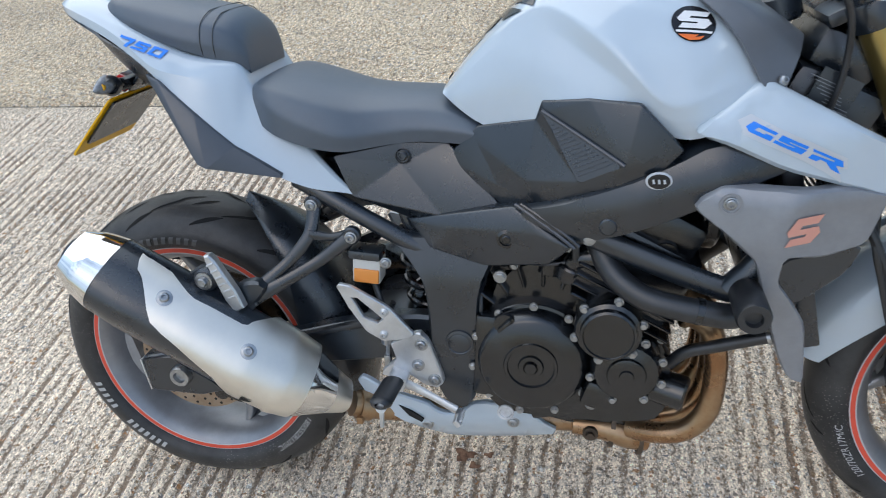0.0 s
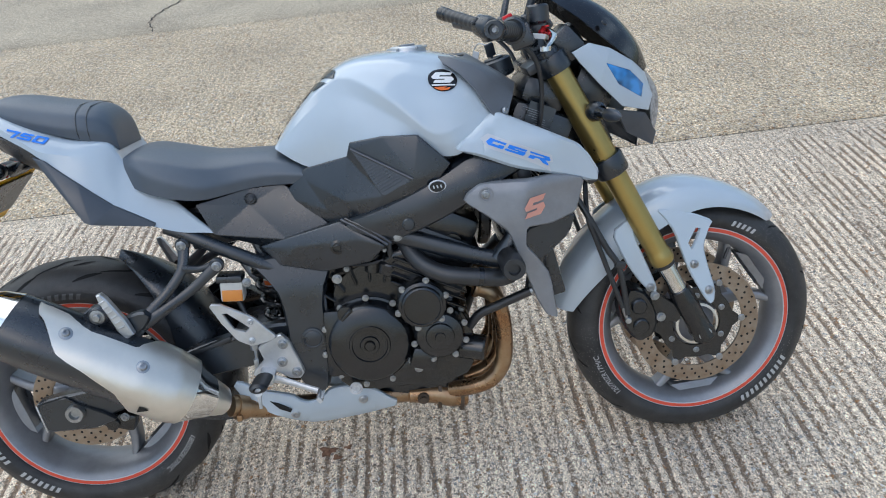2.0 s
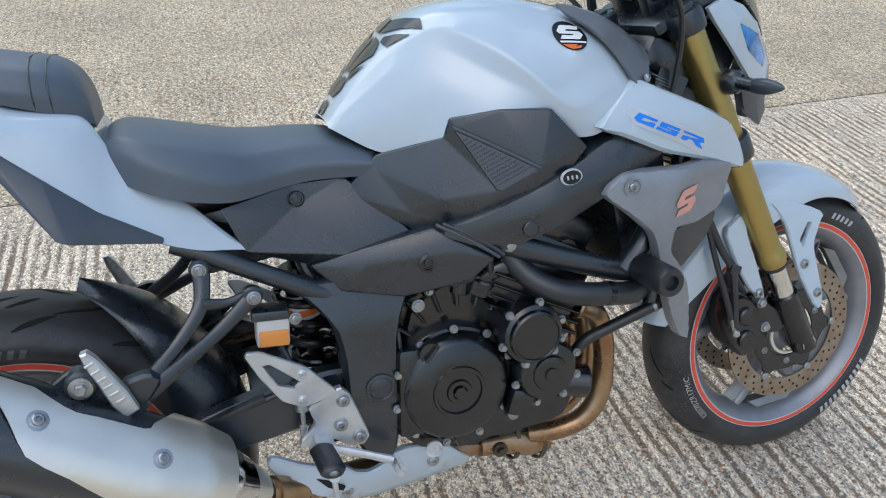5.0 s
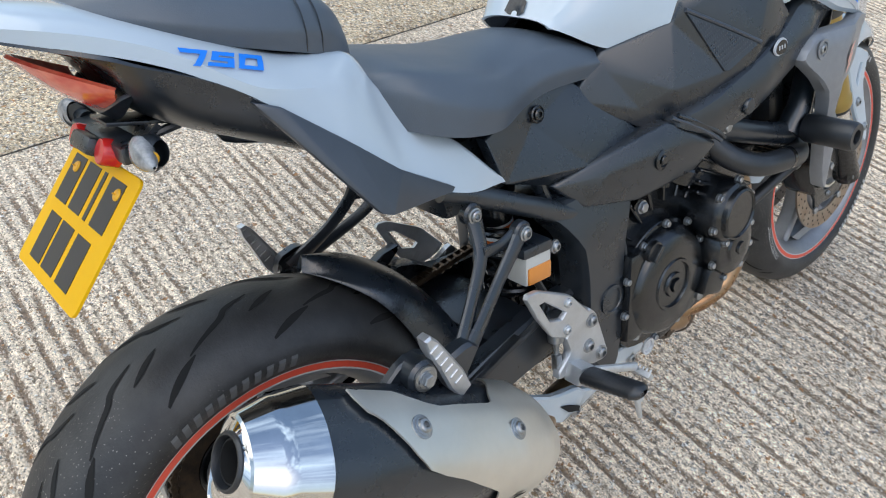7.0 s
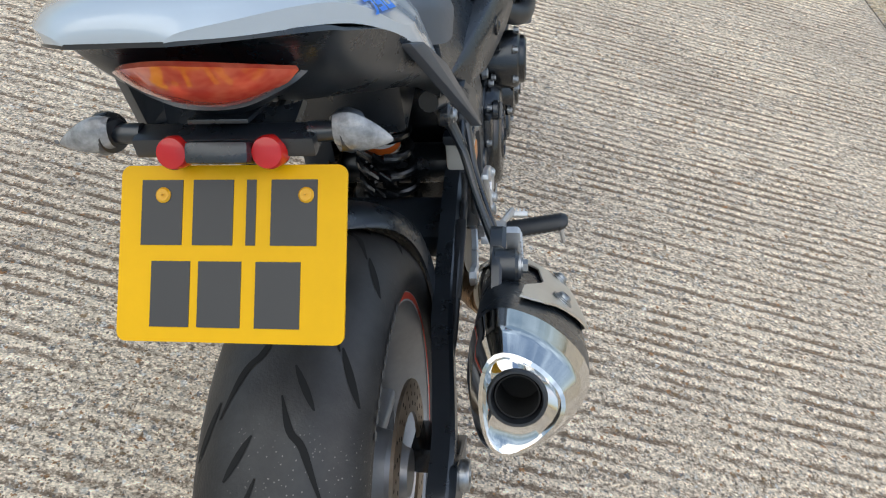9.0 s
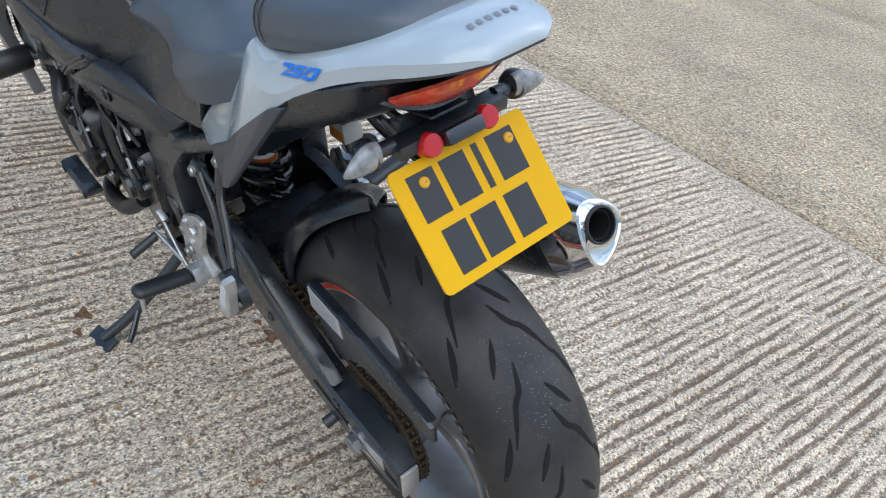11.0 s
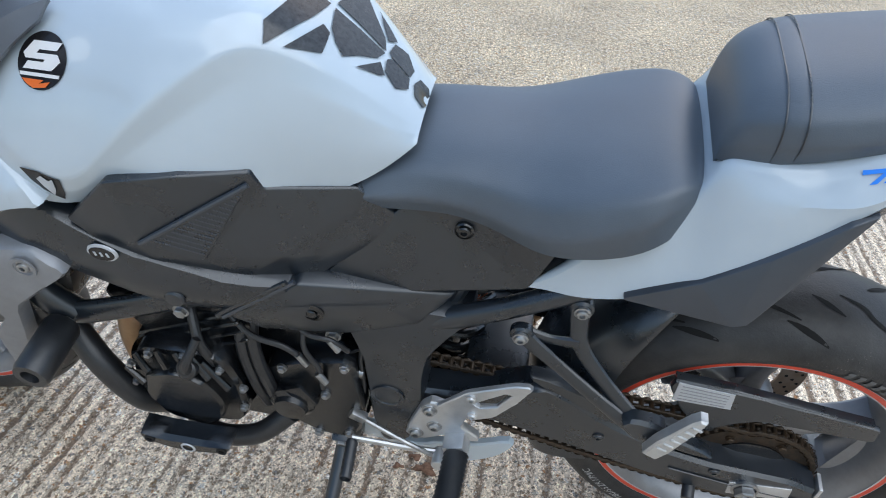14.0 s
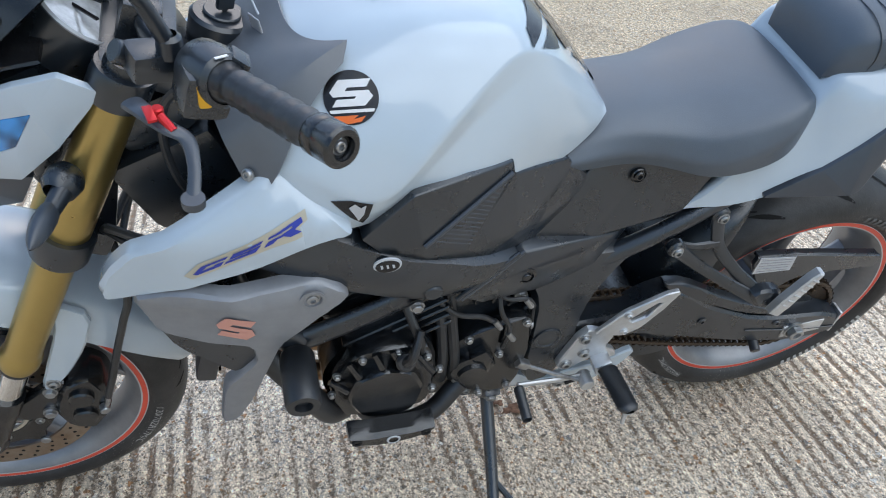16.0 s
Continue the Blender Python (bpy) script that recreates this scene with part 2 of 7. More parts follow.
def ground_material(name, pale, dark, pebbles, scale=1.0, rare=0.74):
    m = bpy.data.materials.new(name)
    m.use_nodes = True
    n, k = m.node_tree.nodes, m.node_tree.links
    b = n["Principled BSDF"]
    b.inputs["Roughness"].default_value = 0.85
    b.inputs["Specular IOR Level"].default_value = 0.3
    co = n.new("ShaderNodeTexCoord")
    big = n.new("ShaderNodeTexNoise")
    big.inputs["Scale"].default_value, big.inputs["Detail"].default_value = 1.6, 6
    k.new(co.outputs["Object"], big.inputs["Vector"])
    fine = n.new("ShaderNodeTexNoise")
    fine.inputs["Scale"].default_value, fine.inputs["Detail"].default_value = 105 * scale, 4
    fine.inputs["Roughness"].default_value = 0.75
    drawn = n.new("ShaderNodeMapping")
    drawn.inputs["Scale"].default_value = (1.0, 0.6, 1.0)
    k.new(co.outputs["Object"], drawn.inputs["Vector"])
    k.new(drawn.outputs["Vector"], fine.inputs["Vector"])
    ramp = n.new("ShaderNodeValToRGB")
    e = ramp.color_ramp.elements
    e[0].position, e[0].color = 0.40, (*dark, 1)
    e[1].position, e[1].color = 0.60, (*pale, 1)
    mid = e.new(0.50)
    mid.color = (*(0.62 * p + 0.38 * q for p, q in zip(pale, dark)), 1)
    # paler along the ridges of the grooves, darker in the valleys between
    groove_tone = n.new("ShaderNodeAttribute")
    groove_tone.attribute_name = "groove_tone"
    blend = n.new("ShaderNodeMath")
    blend.operation = "MULTIPLY_ADD"
    blend.inputs[1].default_value = 0.50
    k.new(groove_tone.outputs["Fac"], blend.inputs[0])
    k.new(fine.outputs["Fac"], blend.inputs[2])
    shift = n.new("ShaderNodeMath")
    shift.operation = "SUBTRACT"
    shift.inputs[1].default_value = 0.222
    k.new(blend.outputs[0], shift.inputs[0])
    k.new(shift.outputs[0], ramp.inputs["Fac"])
    # stones of several sizes and colours
    last = ramp.outputs["Color"]
    heights = [fine.outputs["Fac"]]
    for size, limit, seed in pebbles:
        warp = n.new("ShaderNodeMapping")
        warp.inputs["Location"].default_value = (seed, seed * 0.7, 0)
        k.new(co.outputs["Object"], warp.inputs["Vector"])
        rag = n.new("ShaderNodeTexNoise")
        rag.inputs["Scale"].default_value, rag.inputs["Detail"].default_value = size * 1.7, 2.0
        k.new(co.outputs["Object"], rag.inputs["Vector"])
        bent = n.new("ShaderNodeVectorMath")
        bent.operation = "MULTIPLY_ADD"
        bent.inputs[1].default_value = (1.3 / size, 1.3 / size, 0)
        k.new(rag.outputs["Color"], bent.inputs[0])
        k.new(warp.outputs["Vector"], bent.inputs[2])
        v = n.new("ShaderNodeTexVoronoi")
        v.inputs["Scale"].default_value = size
        k.new(bent.outputs["Vector"], v.inputs["Vector"])
        edge = n.new("ShaderNodeMath")
        edge.operation = "LESS_THAN"
        edge.inputs[1].default_value = limit
        k.new(v.outputs["Distance"], edge.inputs[0])
        sep = n.new("ShaderNodeSeparateColor")
        k.new(v.outputs["Color"], sep.inputs["Color"])
        some = n.new("ShaderNodeMath")
        some.operation = "GREATER_THAN"
        some.inputs[1].default_value = rare
        k.new(sep.outputs["Green"], some.inputs[0])
        both = n.new("ShaderNodeMath")
        both.operation = "MULTIPLY"
        k.new(edge.outputs[0], both.inputs[0])
        k.new(some.outputs[0], both.inputs[1])
        tone = n.new("ShaderNodeValToRGB")
        tone.color_ramp.interpolation = "CONSTANT"
        te = tone.color_ramp.elements
        te[0].position, te[0].color = 0.0, (0.19, 0.155, 0.125, 1)
        te[1].position, te[1].color = 0.22, (0.36, 0.335, 0.30, 1)
        for p, c in ((0.42, (0.30, 0.20, 0.11)), (0.58, (0.66, 0.62, 0.55)), (0.72, (0.42, 0.21, 0.09)), (0.82, (0.19, 0.195, 0.205)), (0.90, (0.80, 0.78, 0.74))):
            x = te.new(p)
            x.color = (*c, 1)
        k.new(sep.outputs["Red"], tone.inputs["Fac"])
        part_of = n.new("ShaderNodeMath")
        part_of.operation = "MULTIPLY"
        part_of.inputs[1].default_value = 0.88
        k.new(both.outputs[0], part_of.inputs[0])
        mix = n.new("ShaderNodeMix")
        mix.data_type = "RGBA"
        k.new(part_of.outputs[0], mix.inputs[0])
        k.new(last, mix.inputs[6])
        k.new(tone.outputs["Color"], mix.inputs[7])
        last = mix.outputs[2]
        heights.append(both.outputs[0])
    # pale and dark flecks of sand
    fl = n.new("ShaderNodeTexVoronoi")
    fl.inputs["Scale"].default_value = 330.0
    k.new(co.outputs["Object"], fl.inputs["Vector"])
    fls = n.new("ShaderNodeSeparateColor")
    k.new(fl.outputs["Color"], fls.inputs["Color"])
    flr = n.new("ShaderNodeValToRGB")
    flr.color_ramp.interpolation = "CONSTANT"
    fe = flr.color_ramp.elements
    fe[0].position, fe[0].color = 0.0, (0.64, 0.63, 0.62, 1)
    fe[1].position, fe[1].color = 0.16, (1, 1, 1, 1)
    bright = fe.new(0.86)
    bright.color = (1.34, 1.34, 1.34, 1)
    k.new(fls.outputs["Red"], flr.inputs["Fac"])
    flm = n.new("ShaderNodeMix")
    flm.data_type, flm.blend_type = "RGBA", "MULTIPLY"
    flm.inputs[0].default_value = 0.8
    k.new(last, flm.inputs[6])
    k.new(flr.outputs["Color"], flm.inputs[7])
    last = flm.outputs[2]
    # crumbs: every grain with its own tone and a dark gap round it
    for grain, low, high, spread in ((100.0 * scale, 0.80, 1.08, 0.22), (230.0 * scale, 0.78, 1.10, 0.30)):
        vc = n.new("ShaderNodeTexVoronoi")
        vc.inputs["Scale"].default_value = grain
        k.new(drawn.outputs["Vector"], vc.inputs["Vector"])
        gap = n.new("ShaderNodeMapRange")
        gap.inputs["From Min"].default_value, gap.inputs["From Max"].default_value = 0.25, 0.75
        gap.inputs["To Min"].default_value, gap.inputs["To Max"].default_value = high, low
        k.new(vc.outputs["Distance"], gap.inputs["Value"])
        cell = n.new("ShaderNodeSeparateColor")
        k.new(vc.outputs["Color"], cell.inputs["Color"])
        own = n.new("ShaderNodeMath")
        own.operation = "MULTIPLY_ADD"
        own.inputs[1].default_value, own.inputs[2].default_value = spread, 1.0 - spread * 0.5
        k.new(cell.outputs["Blue"], own.inputs[0])
        tone_of = n.new("ShaderNodeMath")
        tone_of.operation = "MULTIPLY"
        k.new(gap.outputs["Result"], tone_of.inputs[0])
        k.new(own.outputs[0], tone_of.inputs[1])
        shade = n.new("ShaderNodeMix")
        shade.data_type = "RGBA"
        shade.blend_type = "MULTIPLY"
        shade.inputs[0].default_value = 1.0
        k.new(last, shade.inputs[6])
        k.new(tone_of.outputs[0], shade.inputs[7])
        last = shade.outputs[2]
        if grain < 200:
            heights[0] = gap.outputs["Result"]
    tintmix = n.new("ShaderNodeMix")
    tintmix.data_type = "RGBA"
    tintmix.blend_type = "MULTIPLY"
    tintmix.inputs[0].default_value = 1.0
    bigramp = n.new("ShaderNodeValToRGB")
    be = bigramp.color_ramp.elements
    be[0].position, be[0].color = 0.3, (0.82, 0.80, 0.78, 1)
    be[1].position, be[1].color = 0.7, (1.1, 1.08, 1.04, 1)
    k.new(big.outputs["Fac"], bigramp.inputs["Fac"])
    k.new(last, tintmix.inputs[6])
    k.new(bigramp.outputs["Color"], tintmix.inputs[7])
    k.new(tintmix.outputs[2], b.inputs["Base Color"])
    add = n.new("ShaderNodeMath")
    add.operation = "ADD"
    k.new(heights[0], add.inputs[0])
    half = n.new("ShaderNodeMath")
    half.operation = "MULTIPLY"
    half.inputs[1].default_value = 0.5
    k.new(heights[-1], half.inputs[0])
    k.new(half.outputs[0], add.inputs[1])
    bp = n.new("ShaderNodeBump")
    bp.inputs["Strength"].default_value, bp.inputs["Distance"].default_value = 0.7, 0.004
    k.new(add.outputs[0], bp.inputs["Height"])
    k.new(bp.outputs["Normal"], b.inputs["Normal"])
    return m


CONCRETE = ground_material("grooved_aggregate_concrete", (0.97, 0.83, 0.655), (0.30, 0.225, 0.165), ((64, 0.34, 3.1), (120, 0.38, 7.7), (210, 0.42, 5.2)), 1.35, 0.70)
SMOOTH = ground_material("worn_smooth_concrete", (0.68, 0.59, 0.45), (0.42, 0.355, 0.265), ((130, 0.34, 1.3),))
PEBBLY = ground_material("exposed_aggregate_concrete", (0.88, 0.735, 0.52), (0.38, 0.28, 0.185), ((62, 0.40, 2.2), (105, 0.42, 4.1), (190, 0.42, 9.3)), 1.0, 0.52)
JOINT = material("dirty_joint_filler", (0.055, 0.046, 0.036), 0.9, vary=0.5, vary_scale=30)


# ---- mesh helpers ----
def finish(bm, sharp=35.0):
    bmesh.ops.recalc_face_normals(bm, faces=bm.faces)
    for f in bm.faces:
        f.smooth = True
    for e in bm.edges:
        if len(e.link_faces) == 2 and e.calc_face_angle(0) > radians(sharp):
            e.smooth = False
    return bm


def part(name, bm, mat, parent=None, label="", sharp=35.0):
    finish(bm, sharp)
    me = bpy.data.meshes.new(name)
    bm.to_mesh(me)
    bm.free()
    for m in mat if isinstance(mat, (list, tuple)) else [mat]:
        me.materials.append(m)
    ob = new(name, me)
    ob.parent = parent
    if label:
        tagged(ob, label)
    return ob


def merge(*bms):
    out = bmesh.new()
    for b in bms:
        me = bpy.data.meshes.new("tmp")
        b.to_mesh(me)
        b.free()
        out.from_mesh(me)
        bpy.data.meshes.remove(me)
    return out


def spline(pts, n=6):
    """Catmull-Rom through the points."""
    p = [Vector(q) for q in pts]
    p = [2 * p[0] - p[1]] + p + [2 * p[-1] - p[-2]]
    out = []
    for i in range(1, len(p) - 2):
        for j in range(n):
            t = j / n
            a, b, c, d = p[i - 1], p[i], p[i + 1], p[i + 2]
            out.append(0.5 * (2 * b + (c - a) * t + (2 * a - 5 * b + 4 * c - d) * t * t + (3 * b - a - 3 * c + d) * t ** 3))
    return out + [p[-2]]


def tube(pts, radius, seg=12, n=6, smooth=True, flat=1.0, flat_axis=(0, 1, 0)):
    path = spline(pts, n) if smooth and len(pts) > 2 else [Vector(q) for q in pts]
    rads = radius if isinstance(radius, (list, tuple)) else [radius] * len(pts)
    bm = bmesh.new()
    rings = []
    up = Vector(flat_axis)
    for i, p in enumerate(path):
        d = (path[min(i + 1, len(path) - 1)] - path[max(i - 1, 0)]).normalized()
        side = d.cross(up)
        if side.length < 1e-3:
            side = d.cross(Vector((1, 0.1, 0)))
        side.normalize()
        nor = side.cross(d).normalized()
        u = i / (len(path) - 1) * (len(rads) - 1)
        a = min(int(u), len(rads) - 2) if len(rads) > 1 else 0
        r = rads[a] + (rads[min(a + 1, len(rads) - 1)] - rads[a]) * (u - a)
        rings.append([bm.verts.new(p + side * (r * math.cos(2 * math.pi * k / seg)) + nor * (r * flat * math.sin(2 * math.pi * k / seg))) for k in range(seg)])
    for a, b in zip(rings, rings[1:]):
        for k in range(seg):
            bm.faces.new((a[k], a[(k + 1) % seg], b[(k + 1) % seg], b[k]))
    bm.faces.new(rings[0][::-1])
    bm.faces.new(rings[-1])
    return bm


def frame_of(axis):
    return Vector(axis).normalized().to_track_quat("Z", "Y").to_matrix()


def lathe(profile, at, axis=(0, 1, 0), seg=32, closed=False):
    """Turns (radius, height) pairs round the axis through at."""
    m = frame_of(axis)
    at = Vector(at)
    bm = bmesh.new()
    rings = []
    for r, h in profile:
        if r < 1e-6:
            rings.append([bm.verts.new(at + m @ Vector((0, 0, h)))])
        else:
            rings.append([bm.verts.new(at + m @ Vector((r * math.cos(2 * math.pi * k / seg), r * math.sin(2 * math.pi * k / seg), h))) for k in range(seg)])
    pairs = list(zip(rings, rings[1:])) + ([(rings[-1], rings[0])] if closed else [])
    for a, b in pairs:
        for k in range(seg):
            q = (k + 1) % seg
            if len(a) == 1 and len(b) == 1:
                continue
            if len(a) == 1:
                bm.faces.new((a[0], b[k], b[q]))
            elif len(b) == 1:
                bm.faces.new((a[k], a[q], b[0]))
            else:
                bm.faces.new((a[k], a[q], b[q], b[k]))
    return bm


def cyl(at, axis, r, h, seg=20, bev=0.0015):
    b = min(bev, r * 0.4, h * 0.4)
    return lathe([(0, 0), (r - b, 0), (r, b), (r, h - b), (r - b, h), (0, h)], at, axis, seg)


def box(at, size, rot=(0, 0, 0), bev=0.004, seg=2):
    bm = bmesh.new()
    bmesh.ops.create_cube(bm, size=1.0)
    bmesh.ops.scale(bm, vec=size, verts=bm.verts)
    if bev:
        bmesh.ops.bevel(bm, geom=list(bm.edges), offset=bev, segments=seg, affect="EDGES", profile=0.6)
    bmesh.ops.transform(bm, matrix=pose(*at, *rot), verts=bm.verts)
    return bm


def rounded(outline, r=0.25, n=2):
    """Cuts the corners of a closed outline, n times."""
    pts = [Vector(p) for p in outline]
    for _ in range(n):
        out = []
        for a, b in zip(pts, pts[1:] + pts[:1]):
            out += [a.lerp(b, r), a.lerp(b, 1 - r)]
        pts = out
        r = 0.25
    return [tuple(p) for p in pts]


def plate(outline, y, thick, bev=0.003, side=-1, holes=(), grid=0.035, inner=None):
    """A panel with an outline in x and z; y(x, z) is how far out it stands, side which way out is."""
    out_y = y if callable(y) else (lambda x, z: y)
    bm = bmesh.new()
    edges = []
    for loop in (outline, *holes):
        vs = [bm.verts.new((p[0], 0, p[1])) for p in loop]
        edges += [bm.edges.new((a, b)) for a, b in zip(vs, vs[1:] + vs[:1])]
    bmesh.ops.triangle_fill(bm, use_beauty=True, use_dissolve=False, edges=edges)
    for _ in range(3):
        longs = [e for e in bm.edges if e.calc_length() > grid]
        if not longs:
            break
        bmesh.ops.subdivide_edges(bm, edges=longs, cuts=1)
        bmesh.ops.triangulate(bm, faces=[f for f in bm.faces if len(f.verts) > 4])
    rim = {e for e in bm.edges if len(e.link_faces) == 1}
    rim_v = {v for e in rim for v in e.verts}
    back = bm.copy()
    # front face: rim pulled in and down a little as a soft edge
    inward = {}
    for v in rim_v:
        nb = [e.other_vert(v).co for e in v.link_edges if e in rim]
        mean = sum((f.calc_center_median() for f in v.link_faces), Vector()) / max(1, len(v.link_faces))
        d = mean - v.co
        inward[v] = d.normalized() * min(bev, d.length * 0.5) if d.length > 1e-6 else Vector()
    old = {v: v.co.copy() for v in rim_v}
    for v in bm.verts:
        if v in rim_v:
            v.co += inward[v]
        v.co.y = side * out_y(v.co.x, v.co.z)
    ring = {}
    deep = {}
    for v in rim_v:
        o = old[v]
        yy = out_y(o.x, o.z)
        ring[v] = bm.verts.new((o.x, side * (yy - bev), o.z))
        deep[v] = bm.verts.new((o.x, side * ((inner(o.x, o.z) if inner else yy - thick)), o.z))
    for e in rim:
        a, b = e.verts
        for p, q in ((None, ring), (ring, deep)):
            pa, pb = (a, b) if p is None else (p[a], p[b])
            bm.faces.new((pa, pb, q[b], q[a]))
    back.free()
    return bm


def sheet(rows, mirror=True, thick=0.0, sub=2, name="tmp", crease=(), keen=0.75):
    """A smooth shell through rows of control points (x, y, z); mirrored rows start on the centre line. Returns a bmesh."""
    bm = bmesh.new()
    grid = [[bm.verts.new(p) for p in row] for row in rows]
    for a, b in zip(grid, grid[1:]):
        for i in range(len(a) - 1):
            bm.faces.new((a[i], a[i + 1], b[i + 1], b[i]))
    if crease:
        lay = bm.edges.layers.float.new("crease_edge")
        for i in crease:
            for a, b in zip(grid, grid[1:]):
                e = bm.edges.get((a[i], b[i]))
                if e:
                    e[lay] = keen
    if mirror:
        dup = bmesh.ops.duplicate(bm, geom=list(bm.faces))["geom"]
        vs = [g for g in dup if isinstance(g, bmesh.types.BMVert)]
        for v in vs:
            v.co.y *= -1
        bmesh.ops.reverse_faces(bm, faces=[g for g in dup if isinstance(g, bmesh.types.BMFace)])
        bmesh.ops.remove_doubles(bm, verts=bm.verts, dist=1e-5)
    bmesh.ops.recalc_face_normals(bm, faces=bm.faces)
    me = bpy.data.meshes.new(name)
    bm.to_mesh(me)
    bm.free()
    ob = new("tmp", me)
    if sub:
        s = ob.modifiers.new("sub", "SUBSURF")
        s.levels = s.render_levels = sub
        s.boundary_smooth = "PRESERVE_CORNERS"
    if thick:
        s = ob.modifiers.new("shell", "SOLIDIFY")
        s.thickness, s.offset = thick, -1
    dg = bpy.context.evaluated_depsgraph_get()
    done = bpy.data.meshes.new_from_object(ob.evaluated_get(dg))
    out = bmesh.new()
    out.from_mesh(done)
    bpy.data.objects.remove(ob)
    bpy.data.meshes.remove(me)
    bpy.data.meshes.remove(done)
    return out


def sections(table):
    """Rows of control points from {x: [(y, z), ...]} tables."""
    return [[(x, y, z) for y, z in row] for x, row in table]


def flip(p, s):
    return (p[0], p[1] * s, p[2])


def bolt(at, axis, r=0.008, h=0.005, parent=None, mat=None, name="bolt"):
    """A flanged button-head bolt with a hexagon socket."""
    m = frame_of(axis)
    bm = lathe([(r * 1.25, -0.002), (r * 1.25, 0.0012), (r, 0.0018), (r * 0.92, h * 0.75), (r * 0.7, h), (r * 0.45, h)], at, axis, 14)
    a = Vector(at)
    hexa = [a + m @ Vector((r * 0.45 * math.cos(k * math.pi / 3), r * 0.45 * math.sin(k * math.pi / 3), h)) for k in range(6)]
    low = [q - m @ Vector((0, 0, h * 0.7)) for q in hexa]
    vt, vb = [bm.verts.new(q) for q in hexa], [bm.verts.new(q) for q in low]
    for k in range(6):
        bm.faces.new((vt[k], vt[(k + 1) % 6], vb[(k + 1) % 6], vb[k]))
    bm.faces.new(vb)
    return part(name, bm, mat or STEEL, parent)


def hexbolt(at, axis, r=0.009, h=0.007, parent=None, mat=None):
    bm = merge(lathe([(0, -0.002), (r * 1.3, -0.002), (r * 1.3, 0.002), (0, 0.002)], at, axis, 14),
               lathe([(r, 0.002), (r, h), (r * 0.85, h + 0.001), (0, h + 0.001)], at, axis, 6))
    return part("bolt", bm, mat or STEEL, parent)


def tree_of(ob):
    from mathutils.bvhtree import BVHTree
    b = bmesh.new()
    b.from_mesh(ob.data)
    t = BVHTree.FromBMesh(b)
    b.free()
    return t


def decal(polys, target, mat, parent, name, along=(0, 1, 0), start=-1.0, lift=0.0012, label="", grid=0.02):
    """Flat shapes, given as loops of (x, z) or, seen from above, (x, y), laid onto a surface."""
    t = tree_of(target)
    bm = bmesh.new()
    d = Vector(along)
    for loop in polys:
        vs = [bm.verts.new((p[0], start, p[1]) if abs(d.y) > 0.5 else (p[0], p[1], start)) for p in loop]
        bm.faces.new(vs)
    lay_down(bm, t, d, grid, abs(start), lift)
    return part(name, bm, mat, parent, label, sharp=80)


def lay_down(bm, t, d, grid, reach, lift):
    """Cuts flat faces fine and drops them along d onto the surface t."""
    bm.normal_update()
    bmesh.ops.triangulate(bm, faces=bm.faces)
    for _ in range(3):
        longs = [e for e in bm.edges if e.calc_length() > grid]
        if not longs:
            break
        bmesh.ops.subdivide_edges(bm, edges=longs, cuts=1)
        bm.normal_update()
        bmesh.ops.triangulate(bm, faces=[f for f in bm.faces if len(f.verts) > 3])
    for v in bm.verts:
        hit = t.ray_cast(v.co, d)
        if hit[0] is None:
            hit = t.find_nearest(v.co + d * reach * 0.8)
        n = hit[1] if hit[1].dot(d) < 0 else -hit[1]
        v.co = hit[0] + n * lift


def decal_at(polys, target, mat, parent, name, at, right, up, lift=0.0012, label="", grid=0.02):
    """Flat shapes in their own plane (right and up through at), dropped onto the surface behind it."""
    r, u = Vector(right).normalized(), Vector(up).normalized()
    u = (u - r * u.dot(r)).normalized()
    n = r.cross(u)
    bm = bmesh.new()
    for loop in polys:
        bm.faces.new([bm.verts.new(Vector(at) + r * p[0] + u * p[1] + n * 0.06) for p in loop])
    lay_down(bm, tree_of(target), -n, grid, 0.06, lift)
    return part(name, bm, mat, parent, label, sharp=80)


def letters(text, size, shear=0.0, spacing=1.0):
    """The outline of a text as (loops of triangles) in its own plane, from the built-in font."""
    cu = bpy.data.curves.new("t", "FONT")
    cu.body, cu.size, cu.shear, cu.space_character = text, size, shear, spacing
    cu.resolution_u = 3
    cu.align_x, cu.align_y = "CENTER", "CENTER"
    ob = new("t", cu)
    dg = bpy.context.evaluated_depsgraph_get()
    me = bpy.data.meshes.new_from_object(ob.evaluated_get(dg))
    polys = [[(me.vertices[i].co.x, me.vertices[i].co.y) for i in p.vertices] for p in me.polygons]
    bpy.data.objects.remove(ob)
    bpy.data.curves.remove(cu)
    bpy.data.meshes.remove(me)
    return polys


def facets(pts, faces, thick=0.02, bev=0.002, side=-1):
    """A moulded panel of flat facets; pts are (x, how far out, z), its rim is carried inwards by thick."""
    bm = bmesh.new()
    vs = {k: bm.verts.new((p[0], side * p[1], p[2])) for k, p in pts.items()}
    for f in faces:
        bm.faces.new([vs[k] for k in f.split()])
    rim = [e for e in bm.edges if len(e.link_faces) == 1]
    deep = {}
    for e in rim:
        for v in e.verts:
            if v not in deep:
                deep[v] = bm.verts.new(v.co - Vector((0, side * thick, 0)))
    for e in rim:
        a, b = e.verts
        bm.faces.new((a, b, deep[b], deep[a]))
    bmesh.ops.recalc_face_normals(bm, faces=bm.faces)
    keen = [e for e in bm.edges if len(e.link_faces) == 2 and e.calc_face_angle(0) > radians(4)]
    bmesh.ops.bevel(bm, geom=keen, offset=bev, segments=2, profile=0.5, affect="EDGES", clamp_overlap=True)
    return bm


